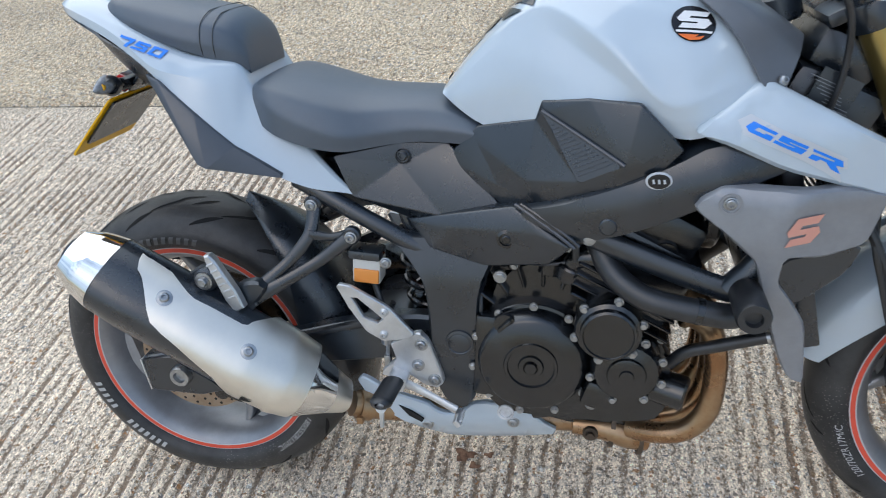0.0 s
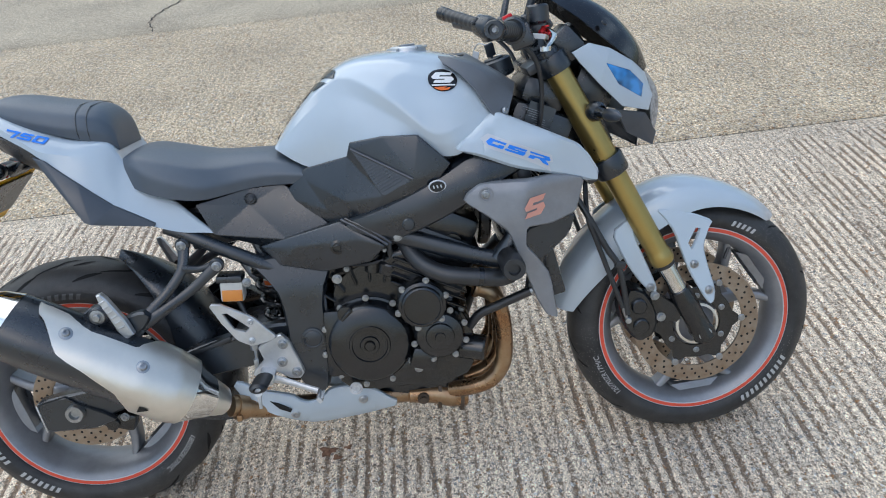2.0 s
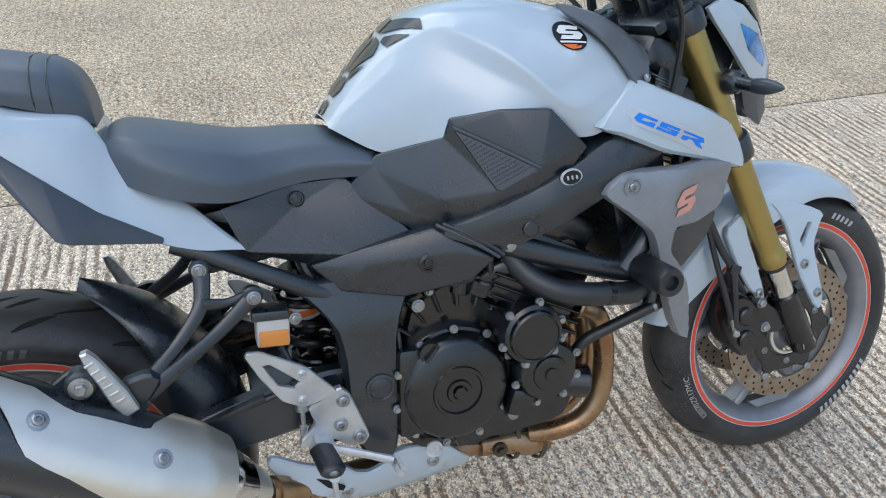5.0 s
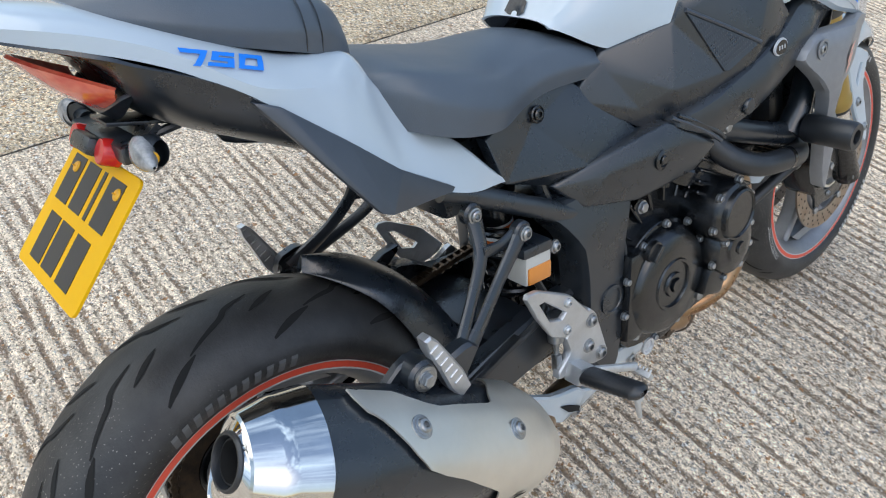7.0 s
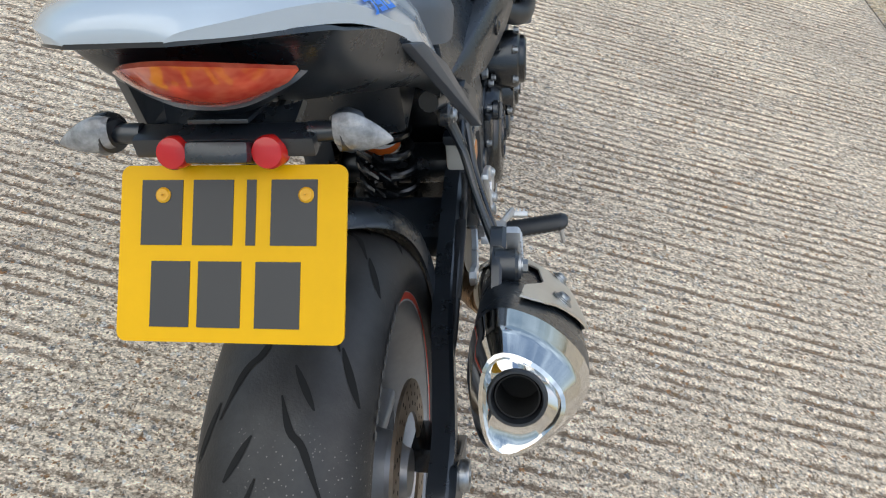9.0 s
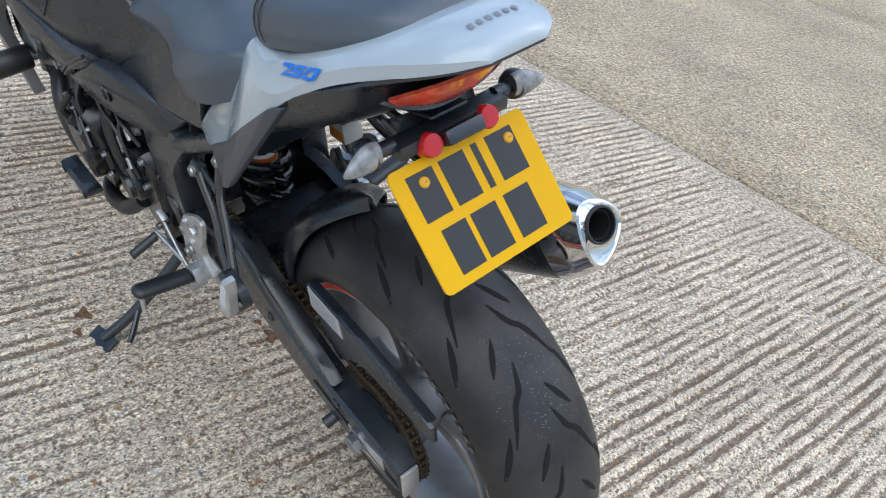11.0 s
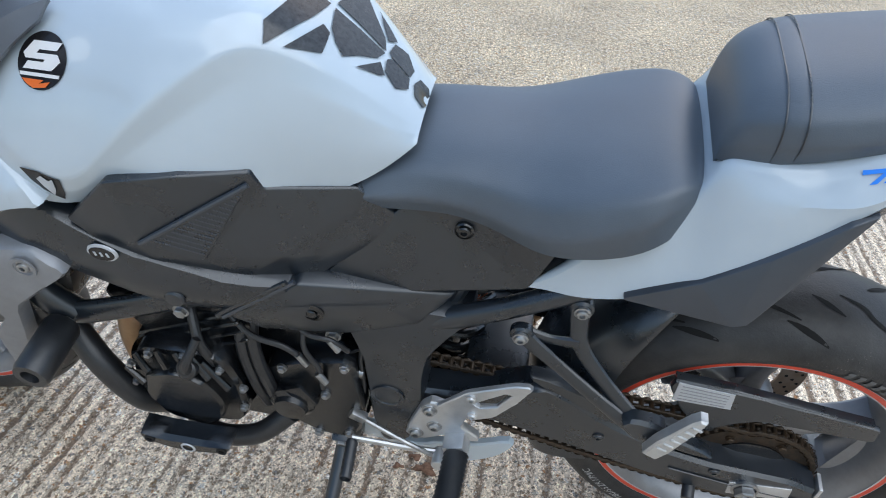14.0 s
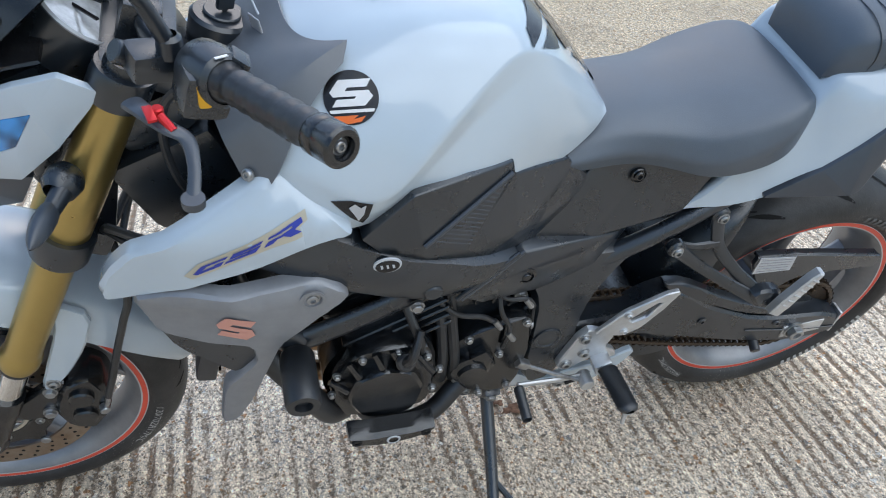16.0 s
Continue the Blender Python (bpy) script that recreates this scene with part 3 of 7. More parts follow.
# ---- ground: slabs of grooved concrete with dirty joints ----
def build_ground():
    JOINTS = (-5.4, -1.9, 1.6, 4.22)
    far = [6, 8, 12, 20, 40, 90, 200, 500]
    xs = [-v for v in far[::-1]] + list(np.arange(-3.2, 5.4, 0.0062)) + far[0:] 
    xs = sorted(set(round(float(v), 4) for v in xs))
    ys = [-v for v in far[::-1]] + list(np.arange(-5.2, -2.0, 0.2)) + list(np.arange(-1.8, 1.55, 0.055)) + list(np.arange(1.7, 4.15, 0.11)) + [4.5, 4.9, 5.4] + far
    for j in JOINTS:
        ys += [j - 0.012, j - 0.009, j + 0.009, j + 0.012]
    ys = sorted(set(round(float(v), 4) for v in ys))
    verts, worn = [], []
    for y in ys:
        bay = sum(y > j for j in JOINTS)
        gap = min(abs(y - j) for j in JOINTS) < 0.0105
        drift = 0.007 * noise.noise((y * 1.3, bay * 9.0, 0)) - 0.035 * y
        near = min(abs(y - j) for j in JOINTS)
        grooved = min(1.0, max(0.0, (near - 0.05) / 0.10)) if bay == 2 else (0.16 if bay in (1, 3) else 0.0)
        for x in xs:
            z, w = 0.0, 0.5
            if grooved and -3.2 < x < 5.4:
                wob = 0.007 * noise.noise((x * 6.0, y * 5.0, bay * 3.0)) + 0.004 * noise.noise((x * 19.0, y * 14.0, 6.0))
                u = ((x + drift + wob + bay * 0.011) / 0.034) % 1.0
                rough = noise.noise((x * 24.0, y * 8.0, 4.0)) + 0.5 * noise.noise((x * 70.0, y * 40.0, 3.0))
                wave = math.cos(2 * math.pi * u) * min(1.0, max(0.0, (x + 3.2) / 0.6), max(0.0, (5.4 - x) / 0.6))
                patch = 0.75 + 1.1 * noise.noise((x * 1.7, y * 1.7, 8.0)) + 0.5 * noise.noise((x * 7.0, y * 5.0, 2.0))
                z = grooved * patch * (0.0034 * wave * (0.65 + 1.5 * rough) + 0.0014 * noise.noise((x * 60, y * 60, 1.0)))
                # tone follows the groove wave: ridges above 0.5, valleys below
                w = 0.5 + grooved * patch * (0.60 * wave * (0.6 + 1.5 * rough))
            if gap:
                z = -0.008
            verts.append((x, y, z - 0.001))
            worn.append(max(0.0, min(1.0, w)))
    nx = len(xs)
    faces, mats = [], []
    for j in range(len(ys) - 1):
        mid = 0.5 * (ys[j] + ys[j + 1])
        kind = 2 if min(abs(mid - q) for q in JOINTS) < 0.0088 else (1 if mid > 4.22 else 0 if -1.9 < mid < 1.6 else 3)
        for i in range(nx - 1):
            a = j * nx + i
            faces.append((a, a + 1, a + nx + 1, a + nx))
            mats.append(kind)
    me = bpy.data.meshes.new("ground")
    me.from_pydata(verts, [], faces)
    for m in (CONCRETE, SMOOTH, JOINT, PEBBLY):
        me.materials.append(m)
    me.polygons.foreach_set("material_index", mats)
    me.polygons.foreach_set("use_smooth", [True] * len(faces))
    me.update()
    me.attributes.new("groove_tone", "FLOAT", "POINT").data.foreach_set("value", worn)
    ob = new("ground", me)
    return tagged(ob, "grooved pale concrete yard with exposed pebbles and dirty slab joints", "ground", kind="structure")


GROUND = build_ground()


def strip(points, width, z, mat, name, label, seed=1):
    """A thin ragged strip lying on the ground."""
    rng = random.Random(seed)
    bm = bmesh.new()
    rows = []
    pts = spline([(x, y, z) for x, y in points], 8)
    for i, p in enumerate(pts):
        d = (pts[min(i + 1, len(pts) - 1)] - pts[max(i - 1, 0)]).normalized()
        s = Vector((-d.y, d.x, 0)) * width * rng.uniform(0.3, 1.0)
        j = Vector((rng.uniform(-1, 1), rng.uniform(-1, 1), 0)) * width * 1.5
        rows.append((bm.verts.new(p + s + j), bm.verts.new(p - s + j)))
    for a, b in zip(rows, rows[1:]):
        bm.faces.new((a[0], a[1], b[1], b[0]))
    ob = part(name, bm, mat)
    return tagged(ob, label, "crack", kind="structure")


strip([(-0.87, 4.24), (-0.95, 4.5), (-0.93, 4.75), (-0.82, 5.1), (-0.80, 5.7), (-0.68, 6.5)], 0.008, 0.003, JOINT, "crack", "dark ragged crack across the smooth concrete slab", 3)


def stain(x, y, r, seed, name="mud_stain"):
    """A small lump of dried mud pressed into the grooves."""
    rng = random.Random(seed)
    bm = bmesh.new()
    mid = bm.verts.new((x, y, 0.0045))
    rim = []
    for k in range(18):
        a = 2 * math.pi * k / 18
        q = r * rng.uniform(0.75, 1.05) * (0.8 + 0.25 * math.sin(3 * a + seed))
        rim.append(bm.verts.new((x + q * 1.3 * math.cos(a), y + q * math.sin(a), 0.0012)))
    for k in range(18):
        bm.faces.new((mid, rim[k], rim[(k + 1) % 18]))
    return tagged(part(name, bm, DIRT), "small dried brown mud stain on the concrete", "stain", group="mud stains", kind="")


for sx, sy, sr, ss in ((0.505, 0.055, 0.022, 1), (0.53, 0.03, 0.012, 2), (0.75, 0.37, 0.020, 3), (0.70, 0.40, 0.012, 4), (0.56, 0.06, 0.010, 5)):
    stain(sx, sy, sr, ss)


# ---- the motorcycle: x ahead, y to its left, z up from the tyres' contact ----
BIKE = tagged(new("motorcycle"), "white naked motorcycle with gold forks leaning on its side stand", "motorcycle")
BIKE.matrix_world = pose(0, 0, 0.006, -16.13, 0, 0)
R_AX, F_AX = (0.0, 0.0, 0.311), (1.45, 0.0, 0.298)
TAPE_R = 0.2286


def ring_text(polys, centre, radius, angle, side, y, mat, parent, name, label=""):
    """Flat letters bent round a tyre's wall. angle: where their middle stands, in degrees from ahead to up."""
    bm = bmesh.new()
    for loop in polys:
        vs = []
        for u, v in loop:
            a = radians(angle) - (u / radius) * (1 if side < 0 else -1) * 1.0
            r = radius + v
            vs.append(bm.verts.new((centre[0] + r * math.cos(a), centre[1] + side * (y(r) if callable(y) else y), centre[2] + r * math.sin(a))))
        try:
            bm.faces.new(vs)
        except ValueError:
            pass
    return part(name, bm, mat, parent, label, sharp=80)


def blocks(n, w, h, gap, slant=0.25):
    """A row of plain slanted blocks, one for each sign of a mark that is not spelt out."""
    out = []
    total = n * w + (n - 1) * gap
    for i in range(n):
        x = -total / 2 + i * (w + gap)
        k = slant * h / 2
        for j in range(4):
            v0, v1 = -h / 2 + h * j / 4, -h / 2 + h * (j + 1) / 4
            k0, k1 = k * 2 * v0 / h, k * 2 * v1 / h
            out.append([(x + k0, v0), (x + w + k0, v0), (x + w + k1, v1), (x + k1, v1)])
    return out


def wall_y(profile):
    rows = sorted((r, y) for r, y in profile)
    rs, yy = [r for r, _ in rows], [y for _, y in rows]
    return lambda r: float(np.interp(r, rs, yy)) + 0.0016


def tyre(name, centre, prof, parent, label):
    """prof: (y, radius) from the crown to the bead on one side."""
    full = [(r, -y) for y, r in prof[::-1]] + [(r, y) for y, r in prof[1:]]
    return part(name, lathe(full, centre, (0, 1, 0), 96), RUBBER, parent, label, sharp=60)


def crown_radius(prof, y):
    ys, rs = [p[0] for p in prof], [p[1] for p in prof]
    order = np.argsort(ys[:7])
    return float(np.interp(abs(y), np.array(ys[:7])[order], np.array(rs[:7])[order]))


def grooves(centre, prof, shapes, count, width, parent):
    """Tread grooves as near-black strips laid on the crown for the shade in them: shapes are lists of (angle in
    degrees, y) repeated round the tyre, each strip a part.
    """
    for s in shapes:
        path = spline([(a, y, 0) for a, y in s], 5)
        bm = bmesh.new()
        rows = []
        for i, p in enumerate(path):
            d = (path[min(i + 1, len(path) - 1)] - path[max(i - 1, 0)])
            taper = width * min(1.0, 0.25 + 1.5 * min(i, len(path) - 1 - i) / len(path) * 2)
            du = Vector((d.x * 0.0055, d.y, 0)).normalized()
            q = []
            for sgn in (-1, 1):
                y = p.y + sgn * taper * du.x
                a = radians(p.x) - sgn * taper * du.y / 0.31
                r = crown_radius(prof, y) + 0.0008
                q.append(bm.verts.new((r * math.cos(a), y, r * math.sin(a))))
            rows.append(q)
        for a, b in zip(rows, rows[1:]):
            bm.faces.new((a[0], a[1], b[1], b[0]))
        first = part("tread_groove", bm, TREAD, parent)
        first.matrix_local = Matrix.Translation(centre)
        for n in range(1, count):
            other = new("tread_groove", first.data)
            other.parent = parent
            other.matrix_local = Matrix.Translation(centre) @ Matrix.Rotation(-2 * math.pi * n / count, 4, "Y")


def spoke(centre, angle, r0, r1, wheel, half):
    """One cast spoke that forks into two legs towards the rim."""
    def pt(r, t, y):
        a = radians(angle)
        return (centre[0] + r * math.cos(a) - t * math.sin(a), y, centre[2] + r * math.sin(a) + t * math.cos(a))
    legs = []
    for s in (-1, 1):
        rows = []
        for r, t, w, h in ((r0, 0.010, 0.020, half), (r0 + 0.045, 0.020, 0.019, half * 0.86), (r0 + 0.085, 0.044, 0.015, half * 0.8), (r1 * 0.88, 0.084, 0.017, half * 0.95), (r1 * 0.90, 0.104, 0.022, half * 1.05)):
            t *= s
            ring = [(t - w, -h * 0.7), (t - w * 0.7, -h), (t + w * 0.7, -h), (t + w, -h * 0.7), (t + w, h * 0.7), (t + w * 0.7, h), (t - w * 0.7, h), (t - w, h * 0.7)]
            rows.append([pt(r, a, b) for a, b in ring + ring[:1]])
        legs.append(sheet(rows, mirror=False, sub=2))
    web = []
    for r, t, h in ((r0, 0.016, half * 0.75), (r0 + (r1 - r0) * 0.40, 0.028, half * 0.62)):
        web.append([pt(r, a, b) for a, b in ((-t, -h), (t, -h), (t, h), (-t, h), (-t, -h))])
    legs.append(sheet(web, mirror=False, sub=0))
    rim_web = []
    for r, t, h in ((r1 * 0.90, 0.062, half * 0.9), (r1 * 0.985, 0.040, half * 1.1)):
        rim_web.append([pt(r, a, b) for a, b in ((-t, -h), (t, -h), (t, h), (-t, h), (-t, -h))])
    legs.append(sheet(rim_web, mirror=False, sub=0))
    return part("spoke", merge(*legs), WHEEL, wheel)


def rim_tape(centre, y, side, wheel):
    r = TAPE_R
    part("rim_tape", lathe([(r - 0.0042, side * (y + 0.0012)), (r + 0.0042, side * (y + 0.0012))], centre, (0, 1, 0), 96), RED, wheel, "bright red rim tape")
    part("tape_edge", merge(lathe([(r - 0.0066, side * (y + 0.0007)), (r - 0.0042, side * (y + 0.0012))], centre, (0, 1, 0), 96),
                            lathe([(r + 0.0042, side * (y + 0.0012)), (r + 0.0066, side * (y + 0.0007))], centre, (0, 1, 0), 96)), TAPEEDGE, wheel, "thin pale grey tape edge")


def disc(centre, y, r0, r1, side, wheel, holes, carrier=True):
    d = part("brake_disc", lathe([(r0, y - 0.0022), (r1, y - 0.0022), (r1, y + 0.0022), (r0, y + 0.0022)], centre, (0, 1, 0), 72, closed=True), DISC, wheel, "drilled steel brake disc with a brown bloom")
    # no holes are cut: dark discs on both faces give their shade
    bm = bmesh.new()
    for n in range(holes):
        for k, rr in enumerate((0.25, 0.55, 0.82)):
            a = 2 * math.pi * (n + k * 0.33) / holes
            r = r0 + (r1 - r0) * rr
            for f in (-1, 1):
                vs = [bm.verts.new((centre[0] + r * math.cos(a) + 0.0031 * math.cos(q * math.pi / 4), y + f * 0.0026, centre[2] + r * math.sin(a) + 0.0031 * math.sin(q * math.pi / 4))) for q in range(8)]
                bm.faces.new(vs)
    part("drilling", bm, DARK, d, "rows of small dark discs for the shade in drilled holes")
    if carrier:
        pts = []
        for n in range(60):
            a = 2 * math.pi * n / 60
            r = r0 * (0.80 + 0.16 * max(0, math.cos(6 * a)) ** 2)
            pts.append((centre[0] + r * math.cos(a), centre[2] + r * math.sin(a)))
        hole = [(centre[0] + 0.058 * math.cos(2 * math.pi * n / 24), centre[2] + 0.058 * math.sin(2 * math.pi * n / 24)) for n in range(24)]
        bm = plate(pts, abs(y) + 0.003, 0.006, 0.001, side, holes=[hole], grid=0.2)
        for v in bm.verts:
            v.co.y += 0
        c = part("disc_carrier", bm, ENGINE, d, "black star-shaped disc carrier")
        for n in range(6):
            a = 2 * math.pi * n / 6
            part("rivet", cyl((centre[0] + r0 * 0.985 * math.cos(a), side * (abs(y) + 0.001), centre[2] + r0 * 0.985 * math.sin(a)), (0, side, 0), 0.0085, 0.006, 14), STEEL, d)
            bolt((centre[0] + 0.07 * math.cos(a + 0.5), side * (abs(y) + 0.003), centre[2] + 0.07 * math.sin(a + 0.5)), (0, side, 0), 0.006, 0.005, d)
    return d


# rear wheel
REAR_PROF = [(0, .315), (.022, .3135), (.042, .309), (.06, .300), (.075, .287), (.086, .270), (.0895, .257), (.087, .246), (.080, .237), (.074, .2335)]
rear = part("rear_wheel", lathe([(.2335, -.0745), (.2235, -.0745), (.216, -.068), (.207, -.056), (.196, -.030), (.194, 0), (.196, .030), (.207, .056), (.216, .068), (.2235, .0745), (.2335, .0745)], R_AX, (0, 1, 0), 96), WHEEL, BIKE, "grey cast alloy rear wheel")
tyre("tyre", R_AX, REAR_PROF, rear, "wide dusty black sports tyre with a worn tread")
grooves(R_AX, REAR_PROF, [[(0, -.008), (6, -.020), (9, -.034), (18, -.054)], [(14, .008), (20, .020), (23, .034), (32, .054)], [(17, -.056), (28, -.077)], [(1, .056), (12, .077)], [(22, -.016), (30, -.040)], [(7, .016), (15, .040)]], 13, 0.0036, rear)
wy = wall_y([(r, y) for y, r in REAR_PROF[4:]])
for sd in (-1, 1):
    rim_tape(R_AX, .0745, sd, rear)
    ring_text(blocks(7, .0078, .0145, .0068), R_AX, .2550, 232, sd, wy, TYREINK, rear, "tyre_lettering", "white tyre name drawn as plain blocks")
    ring_text(blocks(5, .0078, .0145, .0068), R_AX, .2550, 205, sd, wy, TYREINK, rear, "tyre_lettering", "white tyre name drawn as plain blocks")
    ring_text(blocks(11, .0085, .0145, .0072), R_AX, .2545, 98 if sd < 0 else 122, sd, wy, FADEDINK, rear, "tyre_lettering", "white maker's name drawn as plain blocks")
    ring_text(letters("180/55ZR17M/C", .0170, 0.15), R_AX, .2545, 318, sd, wy, TYREINK, rear, "size_lettering", "white tyre size lettering")
for a in (72, 192, 312):
    spoke(R_AX, a, .055, .2, rear, .030)
part("hub", lathe([(0, -.085), (.03, -.085), (.034, -.075), (.052, -.06), (.058, -.03), (.058, .03), (.062, .06), (.055, .085), (0, .085)], R_AX, (0, 1, 0), 32), WHEEL, rear)
disc(R_AX, -.082, .078, .120, -1, rear, 26, carrier=False)
sprocket = part("sprocket", lathe([(.062, .095), (.096, .095), (.096, .101), (.062, .101)], R_AX, (0, 1, 0), 42, closed=True), RUST, rear, "rusty rear sprocket")
for k in range(42):
    a = 2 * math.pi * k / 42
    if k % 7 == 0:
        hexbolt((R_AX[0] + .076 * math.cos(a), .101, R_AX[2] + .076 * math.sin(a)), (0, 1, 0), .006, .005, sprocket, RUST)
teeth = merge(*[box((R_AX[0] + .099 * math.cos(2 * math.pi * k / 42), .098, R_AX[2] + .099 * math.sin(2 * math.pi * k / 42)), (.008, .005, .006), (0, -math.degrees(2 * math.pi * k / 42), 0), 0.0012, 1) for k in range(42)])
part("sprocket_teeth", teeth, RUST, sprocket)
part("sprocket_carrier", lathe([(.02, .09), (.062, .092), (.064, .104), (.05, .108), (.03, .106), (0, .112)], R_AX, (0, 1, 0), 30), ENGINE, rear)

# front wheel
FRONT_PROF = [(0, .300), (.016, .2985), (.03, .294), (.043, .285), (.053, .272), (.0595, .259), (.060, .250), (.0575, .241), (.0535, .2355), (.0505, .2335)]
front = part("front_wheel", lathe([(.2335, -.0515), (.2235, -.0515), (.216, -.046), (.208, -.038), (.197, -.020), (.196, 0), (.197, .020), (.208, .038), (.216, .046), (.2235, .0515), (.2335, .0515)], F_AX, (0, 1, 0), 96), WHEEL, BIKE, "grey cast alloy front wheel")
tyre("tyre", F_AX, FRONT_PROF, front, "black sports tyre with white lettering")
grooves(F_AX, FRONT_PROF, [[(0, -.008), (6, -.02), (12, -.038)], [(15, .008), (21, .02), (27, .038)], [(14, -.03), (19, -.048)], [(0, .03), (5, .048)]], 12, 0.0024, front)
wf = wall_y([(r, y) for y, r in FRONT_PROF[3:]])
for sd in (-1, 1):
    rim_tape(F_AX, .0515, sd, front)
    ring_text(blocks(11, .0078, .0150, .0064), F_AX, .2535, 314, sd, wf, TYREINK, front, "tyre_lettering", "white maker's name drawn as plain blocks")
    ring_text(letters("120/70ZR17M/C", .0180, 0.15), F_AX, .2535, 207, sd, wf, TYREINK, front, "size_lettering", "white tyre size lettering")
    ring_text(blocks(5, .0070, .0125, .0060), F_AX, .2535, 62, sd, wf, TYREINK, front, "tyre_lettering", "white tyre name drawn as plain blocks")
for a in (33, 153, 273):
    spoke(F_AX, a, .05, .2, front, .024)
part("hub", lathe([(0, -.07), (.03, -.07), (.05, -.05), (.046, 0), (.05, .05), (.03, .07), (0, .07)], F_AX, (0, 1, 0), 32), WHEEL, front)
for sd in (-1, 1):
    disc(F_AX, sd * .066, .112, .152, sd, front, 30)
    part("axle_spacer", lathe([(.046, .069), (.052, .069), (.052, .073), (.046, .074)], F_AX, (0, sd, 0), 30, closed=True), BRUSHED, front)
part("tyre_valve", tube([(F_AX[0] + .10, -.02, F_AX[2] + .165), (F_AX[0] + .085, -.03, F_AX[2] + .14)], .004, 8), HOSE, front)


# ---- bodywork ----
def ramp(v, *pairs):
    return float(np.interp(v, [p[0] for p in pairs], [p[1] for p in pairs]))


TANK_TABLE = [  # centre, top, shoulder, ridge, foot of the ridge, flank, hem
    (.524, [(0, .842), (.022, .842), (.034, .841), (.044, .840), (.054, .838), (.062, .836), (.066, .833)]),
    (.545, [(0, .872), (.030, .871), (.046, .868), (.060, .862), (.076, .852), (.088, .834), (.089, .820)]),
    (.60, [(0, .932), (.040, .931), (.062, .928), (.081, .919), (.098, .898), (.114, .850), (.110, .783)]),
    (.66, [(0, .985), (.055, .982), (.080, .975), (.101, .964), (.116, .936), (.139, .885), (.138, .792)]),
    (.70, [(0, 1.005), (.065, 1.001), (.095, .993), (.120, .976), (.130, .938), (.154, .885), (.163, .822)]),
    (.75, [(0, 1.011), (.076, 1.005), (.120, .986), (.157, .946), (.158, .908), (.174, .870), (.187, .825)]),
    (.79, [(0, 1.012), (.084, 1.006), (.138, .976), (.186, .919), (.184, .884), (.192, .857), (.200, .822)]),
    (.83, [(0, 1.010), (.090, 1.003), (.156, .956), (.206, .878), (.204, .858), (.199, .838), (.192, .815)]),
    (.865, [(0, 1.006), (.095, .996), (.178, .932), (.215, .840), (.207, .818), (.200, .806), (.195, .798)]),
    (.91, [(0, .998), (.098, .985), (.170, .928), (.212, .852), (.214, .824), (.212, .808), (.208, .792)]),
    (.955, [(0, .984), (.100, .966), (.156, .922), (.189, .876), (.201, .850), (.206, .836), (.210, .822)]),
    (1.0, [(0, .960), (.102, .942), (.147, .902), (.171, .870), (.180, .853), (.185, .844), (.190, .835)]),
]
tank = part("fuel_tank", sheet(sections(TANK_TABLE), thick=.004, sub=3, crease=(3, 4), keen=0.5), WHITE, BIKE, "glossy pearl white fuel tank", sharp=32)
cap = part("filler_cap", lathe([(0, .016), (.034, .016), (.036, .014), (.040, .013), (.042, .004), (.046, .002), (.048, -.006)], (.835, 0, .998), (0.03, 0, 1), 40), ALU, tank, "round metal filler cap")
for k in range(6):
    bolt((.835 + .041 * math.cos(k * math.pi / 3), .041 * math.sin(k * math.pi / 3), 1.009), (0, 0, 1), .003, .003, cap)
part("cap_lock", box((.835, 0, 1.015), (.034, .016, .006), (0, 0, 20), .002), STEEL, cap)


def pad_loops():
    """The shards of the tank pad, seen from behind and above as (y along the width, s up the slope)."""
    out = [[(-.018, .004), (0, -.004), (.018, .004), (.016, .020), (0, .026), (-.016, .020)]]
    for s in (-1, 1):
        out.append([(s * .002, .036), (s * .018, .033), (s * .034, .048), (s * .027, .068), (s * .008, .071), (s * .002, .066)])
        out.append([(s * .022, .078), (s * .034, .067), (s * .040, .074), (s * .056, .100)])
        out.append([(s * .003, .078), (s * .020, .084), (s * .040, .104), (s * .058, .118), (s * .049, .132), (s * .036, .142), (s * .006, .148)])
        out.append([(s * .042, .152), (s * .046, .142), (s * .074, .138), (s * .096, .170)])
        out.append([(s * .006, .156), (s * .040, .164), (s * .072, .175), (s * .104, .186), (s * .084, .199), (s * .008, .186)])
    return out


tank_tree = tree_of(tank)
for loop in pad_loops():
    # laid on from behind and above, along the slope of the tank's back
    base, up, back = Vector((.528, 0, .842)), Vector((.62, 0, .78)).normalized(), Vector((.78, 0, -.62)).normalized()
    bm = bmesh.new()
    my, ms = sum(q[0] for q in loop) / len(loop), sum(q[1] for q in loop) / len(loop)
    vs = [bm.verts.new(base + up * ((ms + (s - ms) * 1.04) * 1.02) + Vector((0, my + (y - my) * 1.04, 0)) - back * .2) for y, s in loop]
    bm.faces.new(vs)
    bmesh.ops.triangulate(bm, faces=bm.faces)
    bmesh.ops.subdivide_edges(bm, edges=bm.edges, cuts=1)
    bmesh.ops.triangulate(bm, faces=bm.faces)
    for v in bm.verts:
        h = tank_tree.ray_cast(v.co, back)
        if h[0] is None:
            h = tank_tree.find_nearest(v.co + back * .2)
        nn = h[1] if h[1].dot(back) < 0 else -h[1]
        v.co = h[0] + nn * .0022
    part("tank_pad", bm, PAD, tank, "glossy carbon-look protector shard", sharp=80)


